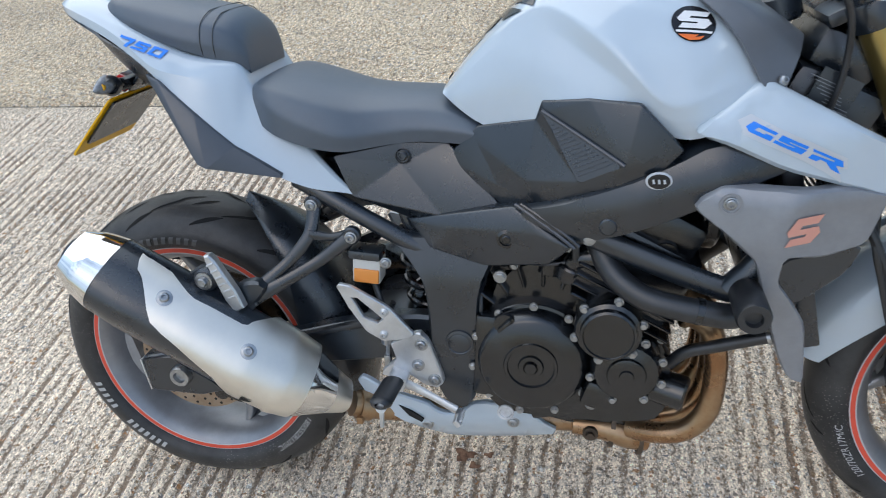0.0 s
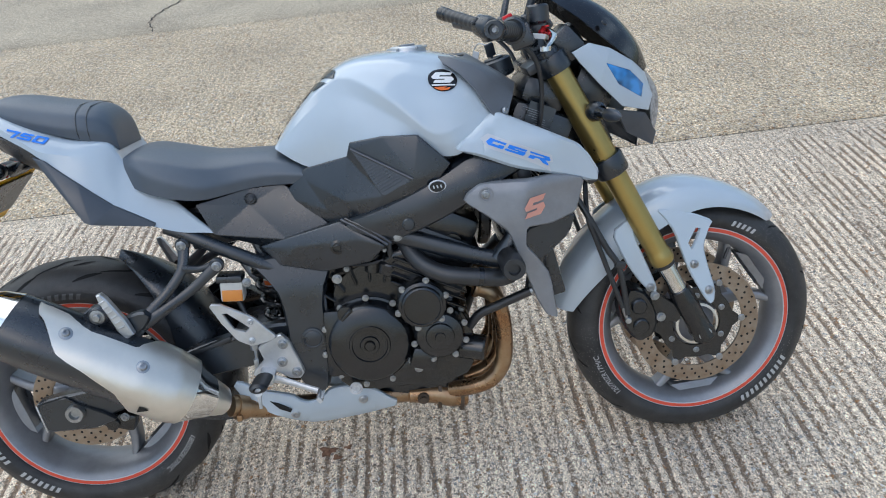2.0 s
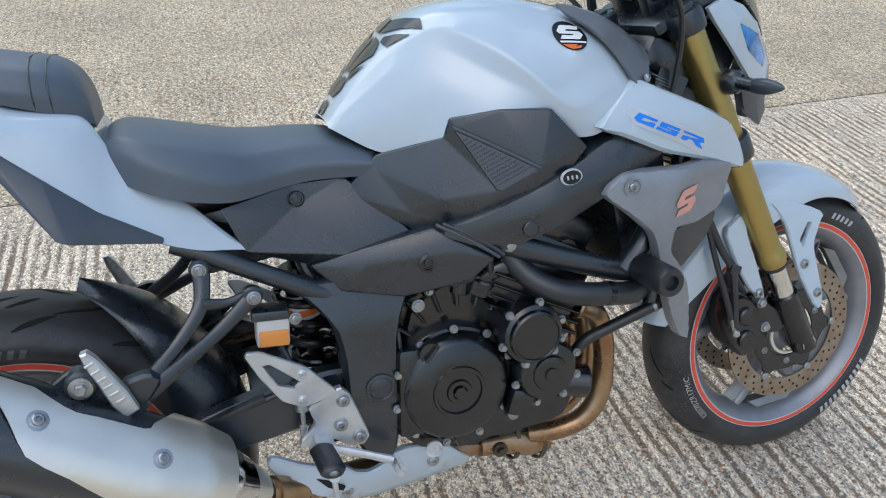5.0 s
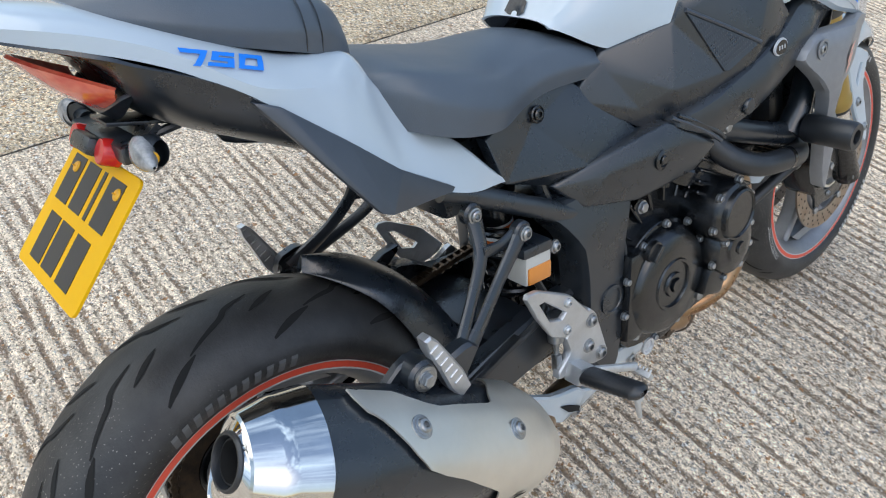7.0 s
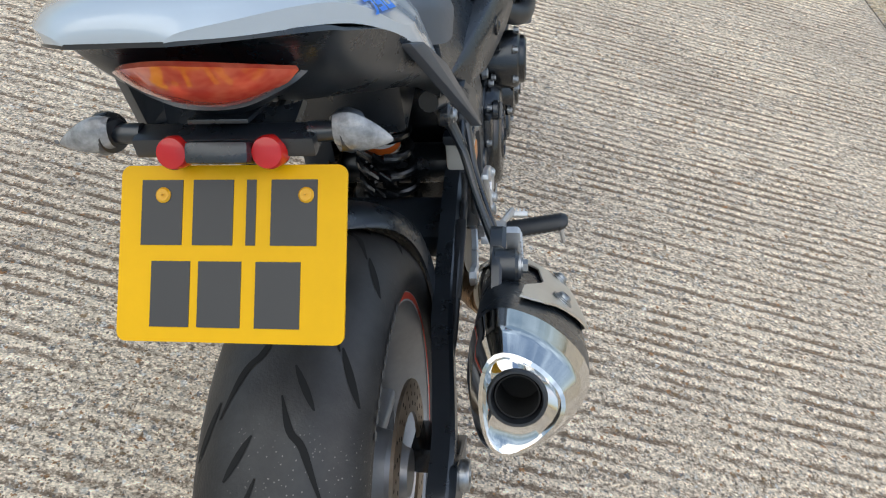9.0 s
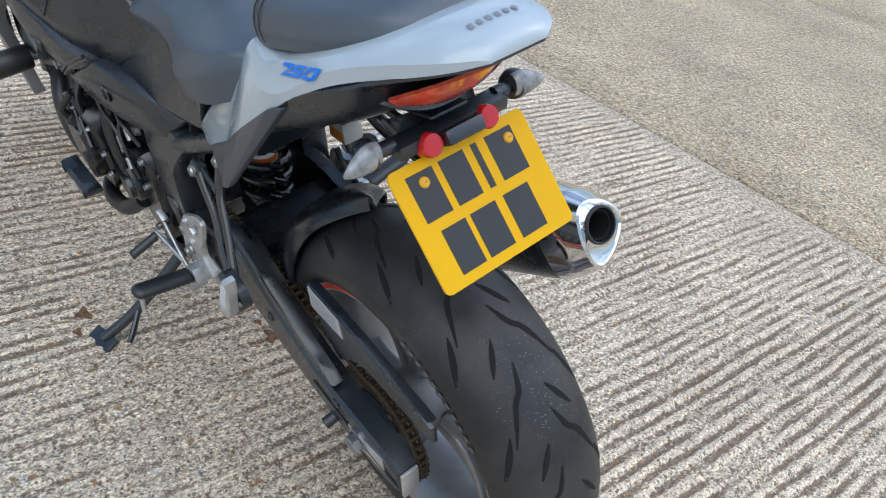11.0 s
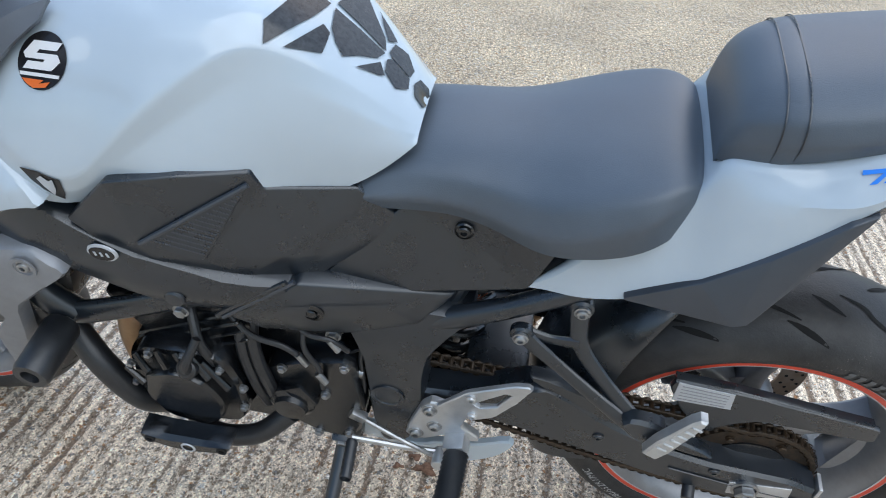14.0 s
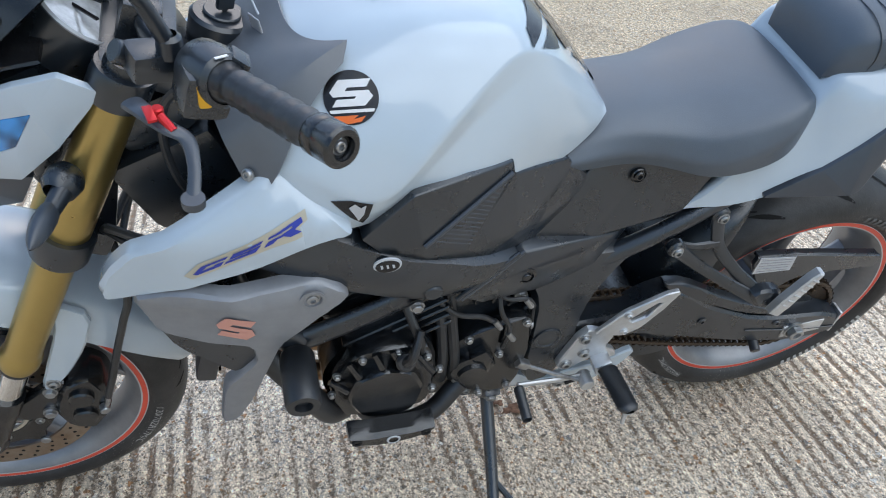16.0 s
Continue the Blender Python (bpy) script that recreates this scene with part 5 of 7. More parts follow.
part("lamp_lip", sheet([[(-.055, 0, .886), (-.055, .022, .887), (-.053, .042, .894), (-.048, .066, .905)], [(-.040, 0, .872), (-.040, .026, .876), (-.038, .050, .890), (-.036, .076, .910)]], thick=.004, sub=2), PLASTIC, lamp, "black lip below the lens")

# winglets under the tail fairing
WINGLET_PTS = {"end": (.046, .140, .884), "edge_a": (.070, .148, .874), "edge_b": (.130, .158, .822), "edge_c": (.190, .157, .768), "nose": (.264, .153, .719), "nose_low": (.262, .149, .712), "low": (.150, .188, .739), "hem": (.136, .188, .746), "back": (.050, .143, .877)}
WINGLET_FACES = ("end edge_a back", "edge_a hem back", "edge_a edge_b hem", "edge_b low hem", "edge_b edge_c low", "edge_c nose nose_low low")


for s in (-1, 1):
    part("winglet", facets(WINGLET_PTS, WINGLET_FACES, .010, .0015, s), GREYPL, BIKE, "dark plastic winglet below the tail")


# ---- number plate, its hanger and the rear lamps ----
def plate_frame(u, v, lift=0.0):
    """A point on the number plate: u to the left, v up, from its centre."""
    c, up, out = Vector((-.109, -.004, .782)), Vector((.097, 0, .100)).normalized(), Vector((-.718, 0, .696)).normalized()
    return c + Vector((0, 1, 0)) * u + up * v + out * lift


def plate_shape(loop, t0, t1):
    bm = bmesh.new()
    lo, hi = [bm.verts.new(plate_frame(u, v, t0)) for u, v in loop], [bm.verts.new(plate_frame(u, v, t1)) for u, v in loop]
    n = len(loop)
    for k in range(n):
        bm.faces.new((lo[k], lo[(k + 1) % n], hi[(k + 1) % n], hi[k]))
    bm.faces.new(hi)
    bm.faces.new(lo[::-1])
    return bm


def round_rect(w, h, r, cx=0, cy=0, n=5):
    out = []
    for sx, sy, a0 in ((1, 1, 0), (-1, 1, 90), (-1, -1, 180), (1, -1, 270)):
        for k in range(n + 1):
            a = radians(a0 + 90 * k / n)
            out.append((cx + sx * (w / 2 - r) + r * math.cos(a), cy + sy * (h / 2 - r) + r * math.sin(a)))
    return out


PW, PH = .190, .143
np_ob = part("number_plate", plate_shape(round_rect(PW, PH, .008), -.0015, .0015), YELLOW, BIKE, "yellow rear number plate with plain dark bars")
for row, signs in ((.033, ((.059, .035), (.0155, .034), (-.0165, .008), (-.052, .038))), (-.033, ((.050, .033), (.0085, .036), (-.040, .037)))):
    for u, w in signs:
        part("plate_bar", plate_shape([(u - w / 2, row - .0265), (u + w / 2, row - .0265), (u + w / 2, row + .0265), (u - w / 2, row + .0265)], .0012, .0022), PLATEINK, np_ob, "plain dark bar")
for u in (.058, -.062):
    p = plate_frame(u, .047, .0015)
    part("plate_screw", merge(lathe([(.0065, 0), (.0065, .0015), (.005, .003), (0, .0032)], p, (-.718, 0, .696), 14), box(plate_frame(u, .047, .0048), (.007, .0014, .0008), (0, 46, 30), 0)), YBUTTON, np_ob, "yellow plastic plate screw")
hanger = part("plate_hanger", merge(
    plate_shape(round_rect(.165, .105, .006, 0, .012), -.0065, -.0025),
    box((-.052, -.002, .853), (.026, .150, .018), (0, 0, 0), .004),
    box((-.015, 0, .862), (.085, .05, .004), (0, 14, 0), .001),
    tube([(.01, .035, .855), (-.03, .03, .85), (-.05, .03, .85)], .005, 8), tube([(.01, -.035, .855), (-.03, -.03, .85), (-.05, -.03, .85)], .005, 8)), PLASTIC, BIKE, "black bracket that holds the number plate")
part("plate_lamp", box((-.066, -.003, .850), (.036, .052, .018), (0, 34, 0), .005), PLASTIC, hanger)
for y in (-.041, .037):
    part("reflector", merge(lathe([(.0135, -.014), (.0135, .002), (.012, .005), (0, .006)], (-.070, y, .853), (-.85, 0, .45), 24)), REDLENS, hanger, "small round red reflector")
for s in (-1, 1):
    ind = part("indicator", merge(tube([(-.048, s * .07, .857), (-.048, s * .095, .858)], [.009, .008], 14), lathe([(.0, -.012), (.014, -.012), (.018, -.004), (.0175, .004), (.012, .012)], (-.047, s * .102, .858), (.5, s * .85, 0), 20)), PLASTIC, BIKE, "slim rear indicator with a clear lens")
    rows = []
    for t, w, h in ((-.004, .012, .0145), (.004, .0155, .0185), (.014, .0150, .0185), (.026, .0110, .0135), (.037, .0060, .0065), (.042, .0015, .0015)):
        c = Vector((-.053 - t * .12, s * (.096 + t), .860 - t * .10))
        rows.append([c + Vector((w * .8 * math.cos(a), 0, h * math.sin(a) * (1 if math.sin(a) > 0 else .8))) for a in [2 * math.pi * k / 14 for k in range(15)]])
    part("indicator_lens", sheet(rows, mirror=False, sub=1), CLEAR, ind, "clear teardrop lens")
    part("bulb", cyl((-.053, s * .112, .859), (0, s, 0), .007, .012, 12), YBUTTON, ind)

# ---- hanger brackets, pillion pegs ----
for s in (-1, 1):
    arm = part("pillion_hanger", merge(
        tube([(.303, s * .126, .664), (.303, s * .135, .640), (.294, s * .148, .606), (.260, s * .164, .567), (.226, s * .181, .538), (.198, s * .197, .515)], [.0145, .0120, .0110, .0105, .0120, .0150], 12, flat=.55),
        tube([(.374, s * .142, .612), (.350, s * .149, .594), (.312, s * .158, .567), (.258, s * .178, .538), (.200, s * .198, .510)], [.0145, .0120, .0105, .0110, .0140], 12, flat=.55), tube([(.368, s * .140, .612), (.334, s * .142, .606), (.297, s * .147, .612)], [.010, .0075, .010], 10, flat=.6),
        plate(rounded([(.214, .548), (.232, .532), (.206, .500), (.178, .494), (.166, .514), (.176, .540)], .2, 1), .206, .020, .005, s),
        cyl((.303, s * .118, .660), (0, s, 0), .0155, .016, 20, .003), cyl((.371, s * .134, .611), (0, s, 0), .0155, .016, 20, .003)), SATIN, BIKE, "forked black pillion peg hanger with two slim arms")
    bolt((.302, s * .136, .660), (0, s, 0), .0085, .006, arm)
    bolt((.372, s * .152, .610), (0, s, 0), .0085, .006, arm)
    peg = part("pillion_peg", merge(plate([(.163, .519), (.178, .496), (.196, .506), (.186, .536), (.156, .592), (.147, .602), (.138, .600), (.140, .585), (.152, .552)], .226, .016, .003, s)), ALU, arm, "folded cast aluminium pillion peg")
    for k in range(6):
        part("peg_rib", box((.1765 - k * .0058, s * .2265, .526 + k * .0118), (.014, .003, .004), (0, -24, 0), .001, 1), ALU, peg)
    bolt((.176, s * .202, .516), (.3, s, -.2), .006, .004, arm)
    # subframe rails
    part("subframe_rail", merge(tube([(.545, s * .118, .578), (.49, s * .122, .583), (.40, s * .126, .632), (.31, s * .118, .681), (.27, s * .112, .698)], [.020, .017, .015, .015, .013], 14),
                                tube([(.49, s * .105, .57), (.46, s * .10, .62), (.44, s * .095, .70)], .011, 10)), SATIN, BIKE, "satin black subframe rail")

# ---- frame plates, footrest plates, pegs and pedals ----
PIVOT = [(.430, .606), (.470, .612), (.520, .612), (.60, .592), (.612, .572), (.590, .520), (.582, .43), (.578, .33), (.568, .292), (.545, .280), (.515, .292), (.500, .33), (.494, .40), (.494, .49), (.484, .540), (.455, .575)]
FOOT = [(.481, .442), (.497, .424), (.518, .356), (.520, .342), (.508, .330), (.486, .334), (.462, .352), (.445, .356), (.425, .346), (.408, .350), (.410, .362), (.436, .384), (.428, .418)]
HEEL = [(.344, .527), (.349, .533), (.368, .530), (.432, .492), (.474, .442), (.462, .432), (.442, .428), (.420, .424), (.390, .442), (.364, .484)]
HEEL_HOLE = [(.368, .510), (.378, .508), (.421, .468), (.412, .461), (.388, .470)]
for s in (-1, 1):
    pv = part("frame_pivot_plate", plate(rounded(PIVOT, .22, 1), lambda x, z: .150 - .25 * max(0, z - .54), .055, .012, s), SATIN, BIKE, "satin black swingarm pivot plate")
    part("pivot_cap", lathe([(.026, -.003), (.025, .003), (.020, .004), (.0185, .0025), (.016, .0035), (0, .0045)], (.549, s * .150, .417), (0, s, 0), 30), PLASTIC, pv, "round black pivot cap")
    ft = part("footrest_plate", plate(rounded(FOOT, .10, 1), .164, .013, .0025, s), ALU, BIKE, "cast aluminium footrest plate with a heel guard")
    part("heel_guard", plate(rounded(HEEL, .07, 1), lambda x, z: .172 + .02 * max(0, .44 - x), .008, .002, s, holes=[HEEL_HOLE]), ALU, ft, "angular aluminium heel guard")
    for x, z in ((.504, .348), (.484, .418), (.476, .376)):
        part("bolt_washer", cyl((x, s * .160, z), (0, s, 0), .0135, .004, 20), STEEL, ft)
        bolt((x, s * .164, z), (0, s, 0), .0095, .007, ft, STEEL)
    for x, z in ((.425, .483), (.421, .439)):
        bolt((x, s * .174, z), (0, s, 0), .006, .004, ft, ALU)
    joint = part("peg_mount", merge(box((.440, s * .176, .352), (.034, .030, .030), (0, 20, 0), .005), cyl((.440, s * .165, .352), (0, s, 0), .013, .035, 18)), ALU, ft)
    a, b = Vector((.437, s * .192, .358)), Vector((.440, s * .292, .376))
    rows = []
    for k in range(25):
        t = k / 24
        rr = (.0130 + .0014 * (k % 2)) * (.45 if k == 24 else .8 if k == 23 else .95 if k in (0, 22) else 1)
        c = a.lerp(b, t)
        rows.append([c + Vector((rr * 1.35 * math.cos(q), 0, rr * .85 * math.sin(q))) for q in [2 * math.pi * j / 14 for j in range(15)]])
    peg = part("foot_peg", sheet(rows, mirror=False, sub=0), HOSE, ft, "ribbed black rubber foot peg", sharp=50)
    part("peg_core", tube([a + Vector((0, -s * .02, -.008)), a + Vector((0, 0, -.012)), b + Vector((0, -s * .02, -.012)), b + Vector((0, -s * .006, -.009))], .009, 10), ALU, peg)
    part("peg_feeler", tube([b + Vector((0, -s * .012, -.010)), b + Vector((0, -s * .006, -.045))], [.005, .0035], 8), ALU, peg)

# brake side: pedal, rod, reservoir
pedal = part("brake_pedal", merge(tube([(.440, -.172, .345), (.47, -.180, .340), (.51, -.188, .325), (.548, -.196, .310)], [.011, .008, .007, .008], 10, flat=.7),
                                  box((.552, -.204, .300), (.014, .040, .010), (0, 55, 0), .002)), ALU, BIKE, "cast aluminium rear brake pedal")
for k in range(5):
    part("pedal_tooth", box((.5575, -.190 - k * .0068, .303), (.004, .003, .010), (0, 55, 0), .0008, 1), ALU, pedal)
part("brake_master_cylinder", merge(tube([(.422, -.150, .455), (.420, -.150, .41)], .012, 14), tube([(.420, -.150, .41), (.418, -.151, .36)], .0045, 8), box((.418, -.152, .372), (.012, .012, .03), (0, 0, 0), .002)), STEEL, BIKE, "small rear brake master cylinder")
res = part("brake_reservoir", merge(box((.393, -.132, .548), (.050, .040, .046), (0, 5, 0), .006)), MILKY, BIKE, "translucent brake fluid reservoir")
part("reservoir_lid", box((.392, -.132, .577), (.056, .045, .016), (0, 5, 0), .005), PLASTIC, res)
part("brake_fluid", box((.393, -.133, .540), (.044, .0425, .026), (0, 5, 0), .003), FLUID, res, "amber brake fluid")
bolt((.428, -.150, .565), (.2, -1, 0), .008, .006, res)
part("reservoir_hose", tube([(.400, -.135, .522), (.408, -.14, .500), (.418, -.15, .47)], .006, 8), HOSE, res)

# gear side: lever, rod, rubber
part("gear_lever", merge(tube([(.455, .170, .312), (.51, .176, .318), (.57, .182, .330), (.60, .186, .338)], .006, 8, flat=.7), cyl((.462, .165, .310), (0, 1, 0), .013, .03, 18)), ALU, BIKE, "aluminium gear lever")
part("gear_rod", merge(tube([(.47, .178, .308), (.52, .176, .335), (.585, .170, .372)], .004, 8), box((.592, .168, .376), (.026, .014, .016), (0, -30, 0), .003)), STEEL, BIKE, "thin steel gear linkage rod")
rows = []
for k in range(13):
    rr = .0085 + .0014 * (k % 2)
    c = Vector((.598, .19, .335)).lerp(Vector((.596, .245, .318)), k / 12)
    rows.append([c + Vector((rr * math.cos(q), 0, rr * math.sin(q))) for q in [2 * math.pi * j / 10 for j in range(11)]])
part("gear_rubber", sheet(rows, mirror=False, sub=0), HOSE, BIKE, "ribbed black gear lever rubber")

# side stand
stand = part("side_stand", merge(tube([(.628, .118, .265), (.632, .19, .205), (.640, .28, .140), (.652, .350, .102)], [.012, .012, .011, .011], 14),
                                 box((.655, .352, .0985), (.070, .034, .008), (-16, 0, 12), .003), tube([(.640, .26, .155), (.606, .30, .124), (.594, .315, .115)], .006, 8)), SATIN, BIKE, "black steel side stand folded out")
part("stand_bracket", merge(box((.640, .128, .272), (.085, .030, .035), (0, 0, 0), .005), box((.628, .145, .258), (.030, .016, .06), (-30, 0, 0), .004)), SATIN, stand)
hexbolt((.628, .156, .262), (0, 1, -.3), .010, .007, stand)
bolt((.672, .142, .272), (0, 1, 0), .007, .005, stand)

# ---- belly pan ----
BELLY = [(.352, .322), (.364, .334), (.418, .300), (.48, .278), (.495, .262), (.515, .254), (.540, .258), (.562, .277), (.590, .281), (.659, .268), (.724, .196), (.638, .182), (.52, .180), (.47, .205), (.424, .240), (.372, .284)]
for s in (-1, 1):
    bp = part("belly_pan", plate(rounded(BELLY, .18, 1), lambda x, z: .146 - .10 * max(0, x - .40) - .55 * max(0, .240 - z), .012, .003, s), WHITE, BIKE, "white belly pan panel with two bolts")
    # the panel is uncut; a dark patch paints the slot's shade
    part("pan_slot", plate([(.428, .274), (.452, .262), (.474, .247), (.470, .240), (.446, .252)], .1455, .004, .0005, s), DARK, bp, "dark patch for the shade in a slot")
    for x, z in ((.636, .238), (.478, .228)):
        bolt((x, s * (.146 - .10 * (x - .40) - .55 * max(0, .240 - z)), z), (0, s, 0), .009, .005, bp)


# ---- engine ----
engine = part("engine", merge(
    plate(rounded([(.585, .30), (.60, .52), (.66, .57), (.74, .585), (.80, .54), (.90, .43), (.915, .32), (.88, .262), (.70, .258), (.62, .268)], .2, 1), .132, .13, .010, -1),
    plate(rounded([(.60, .30), (.60, .50), (.66, .55), (.74, .565), (.80, .54), (.90, .43), (.915, .32), (.88, .262), (.70, .258), (.62, .268)], .2, 1), .132, .13, .010, 1)), ENGINE, BIKE, "black four-cylinder engine")
head = part("cylinder_head", merge(box((.835, 0, .565), (.17, .33, .13), (0, 28, 0), .012), box((.865, 0, .640), (.15, .31, .07), (0, 28, 0), .016)), ENGINE, engine)
for k in range(4):
    part("cylinder_fin", box((.815 + k * .004, 0, .492 + k * .018), (.175, .345, .006), (0, 28, 0), .002, 1), ENGINE, engine)
for s in (-1, 1):
    for k in range(3):
        bolt((.79 + k * .055, s * .156, .628 - k * .028), (0, s, 0), .006, .006, head, STEEL)
    part("head_plug", cyl((.88, s * .150, .60), (0, s, 0), .022, .012, 20), ENGINE, head)
part("sump", box((.745, 0, .235), (.24, .16, .05), (0, 0, 0), .014), ENGINE, engine)
# breather and starter lumps above the gearbox
part("gearbox_top", merge(box((.655, -.03, .575), (.13, .20, .05), (0, -8, 0), .012), cyl((.70, -.125, .548), (.2, 0, 1), .020, .055, 18), box((.72, .06, .58), (.10, .12, .05), (0, 10, 0), .012)), ENGINE, engine)

# clutch cover, right
clutch = part("clutch_cover", merge(lathe([(.105, -.028), (.105, -.006), (.1035, -.004), (.098, -.003), (.096, .004), (.088, .019), (.083, .0225), (.046, .0245), (.0445, .0275), (.040, .0275), (.0385, .0235), (.022, .0235), (.020, .0275), (.013, .0275), (.012, .022), (0, .022)], (.674, -.152, .394), (0, -1, 0), 56),
                                    box((.600, -.150, .40), (.05, .03, .16), (0, 4, 0), .012), box((.72, -.146, .310), (.11, .02, .055), (0, -14, 0), .01)), ENGINE, engine, "round black clutch cover")
part("clutch_hex", lathe([(.011, .0), (.011, .008), (0, .008)], (.674, -.176, .394), (0, -1, 0), 6), ENGINE, clutch)
part("oil_filler", merge(lathe([(.019, 0), (.018, .008), (0, .009)], (.631, -.164, .470), (0, -1, 0), 24), box((.631, -.176, .470), (.030, .008, .006), (0, -45, 0), .002)), ENGINE, clutch, "black slotted oil filler cap")
part("cover_mark", box((.678, -.1735, .470), (.026, .001, .004), (0, 8, 0), 0), GREYINK, clutch)
for k in range(10):
    a = radians(20 + k * 34)
    hexbolt((.674 + .104 * math.cos(a), -.156, .394 + .104 * math.sin(a)), (0, -1, 0), .0055, .006, clutch)
window = part("oil_window", lathe([(.015, 0), (.015, .004), (.011, .004), (.010, .001), (0, .001)], (.628, -.160, .288), (0, -1, 0), 22), GLASS, engine, "small round oil level window")
pick = part("starter_cover", lathe([(.054, -.09), (.054, 0), (.051, .008), (.045, .012), (.0435, .020), (.040, .0225), (.0385, .0195), (0, .0195)], (.799, -.194, .482), (0, -1, 0), 40), ENGINE, engine, "small round black engine cover")
for k in range(6):
    a = radians(15 + k * 60)
    hexbolt((.799 + .0545 * math.cos(a), -.196, .482 + .0545 * math.sin(a)), (0, -1, 0), .0058, .007, pick)
sig = part("signal_cover", merge(lathe([(.056, -.08), (.056, 0), (.050, .010), (.032, .014), (.030, .018), (.026, .019), (.012, .0195), (.011, .023), (0, .023)], (.830, -.182, .402), (0, -1, 0), 40),
                                 box((.79, -.160, .345), (.06, .05, .05), (0, 20, 0), .01)), ENGINE, engine, "round black ignition pickup cover")
for k, q in enumerate((20, 62, 118, 195, 250, 300, 340)):
    a = radians(q)
    hexbolt((.830 + .060 * math.cos(a), -.183, .402 + .060 * math.sin(a)), (0, -1, 0), .0055, .006, sig)
part("drain_bolt", merge(lathe([(.010, 0), (.010, .006), (.007, .008), (0, .008)], (.775, -.158, .318), (0, -1, 0), 24)), STEEL, engine)
part("water_neck", merge(cyl((.735, -.13, .548), (.3, -.3, 1), .030, .030, 26, .003), tube([(.735, -.135, .56), (.755, -.145, .585), (.79, -.15, .59)], .022, 14)), ENGINE, engine)
part("oil_filter", cyl((.875, -.125, .345), (1, -.3, -.15), .030, .060, 26, .004), ENGINE, engine, "black oil filter canister")
for s, mat in ((-1, STEEL), (1, STEEL)):
    hexbolt((.622, s * .150, .548), (0, s, 0), .0085, .007, engine)

# left side: generator cover with a crash guard, sprocket cover
GEN = [(.756, .430), (.764, .490), (.784, .524), (.846, .528), (.890, .516), (.918, .462), (.926, .420), (.920, .372), (.906, .338), (.850, .328), (.780, .336), (.758, .362)]
FACE = [(.780, .420), (.800, .468), (.845, .486), (.890, .462), (.902, .410), (.880, .360), (.825, .345), (.788, .372)]
gen = part("generator_cover", merge(lathe([(.098, -.05), (.097, .006)], (.838, .165, .425), (0, 1, 0), 44), plate(rounded(GEN, .16, 1), lambda x, z: .192 + .10 * max(0, z - .44), .05, .008, 1), plate(rounded(FACE, .14, 1), lambda x, z: .212 + .06 * max(0, z - .44), .03, .005, 1)), ENGINE, engine, "black ribbed generator cover")
for k, (x0, z0, x1, z1) in enumerate(((.768, .455, .800, .505), (.792, .478, .812, .515), (.820, .488, .836, .520), (.850, .490, .862, .518), (.884, .470, .900, .500), (.900, .430, .928, .450))):
    part("cover_rib", tube([(x0, .204 + .1 * max(0, z0 - .44), z0), (x1, .194 + .1 * max(0, z1 - .44), z1)], [.006, .0045], 8), ENGINE, gen)
part("cover_plug", merge(lathe([(.015, 0), (.015, .012), (.011, .016), (.006, .016), (.006, .010), (0, .010)], (.815, .205, .497), (.1, .8, .5), 18), tube([(.815, .215, .505), (.808, .222, .530), (.795, .200, .560)], [.009, .007, .006], 10)), HOSE, gen, "rubber-booted sensor plug")
for k in range(7):
    a = radians(-10 + k * 36)
    hexbolt((.838 + .087 * math.cos(a), .192 + .10 * max(0, .087 * math.sin(a) - .015), .425 + .087 * math.sin(a)), (0, 1, 0), .005, .006, gen)
guard = part("case_guard", merge(plate(rounded([(.764, .366), (.768, .352), (.782, .341), (.810, .330), (.872, .329), (.894, .341), (.906, .354), (.904, .367), (.872, .362), (.80, .362)], .16, 1), .252, .034, .008, 1)), ENGINE, gen, "thick black nylon crash guard")
part("guard_badge", lathe([(.008, .0015), (.0105, .0018), (.0115, .0004)], (.833, .2522, .346), (0, 1, 0), 22), LABEL, guard)
for x, z in ((.780, .352), (.892, .352)):
    part("guard_plug", lathe([(.008, -.002), (.008, .001), (.005, .001), (.005, -.004), (0, -.004)], (x, .253, z), (0, 1, 0), 16), DARK, guard)
spc = part("sprocket_cover", plate(rounded([(.728, .455), (.70, .480), (.612, .510), (.592, .490), (.582, .376), (.596, .300), (.660, .292), (.715, .330), (.728, .39)], .18, 1), .164, .04, .008, 1), ENGINE, engine, "flat black sprocket cover")
for x, z in ((.606, .494), (.70, .468), (.712, .36), (.61, .312), (.66, .30), (.64, .415)):
    hexbolt((x, .165, z), (0, 1, 0), .0058, .006, spc)
part("clutch_release", merge(lathe([(.036, 0), (.034, .018), (.026, .022), (.024, .030), (0, .031)], (.690, .160, .395), (0, 1, 0), 30), box((.672, .172, .42), (.03, .02, .05), (0, 30, 0), .006)), ENGINE, engine)
for k, pts in enumerate((
        [(.74, .12, .60), (.735, .165, .52), (.722, .172, .43), (.715, .16, .36)],
        [(.755, .12, .60), (.752, .165, .52), (.742, .172, .43), (.735, .16, .36)],
        [(.655, .12, .60), (.660, .168, .545), (.64, .176, .50), (.64, .17, .44)],
        [(.80, .14, .62), (.74, .17, .555), (.69, .172, .535), (.67, .172, .52)],
        [(.70, .14, .62), (.66, .165, .57), (.62, .168, .56), (.60, .16, .53)],
        [(.82, .15, .60), (.80, .19, .55), (.79, .195, .52), (.785, .19, .49)])):
    part("engine_hose", tube(pts, (.0095, .0095, .004, .0045, .004, .007)[k], 10), HOSE, engine)
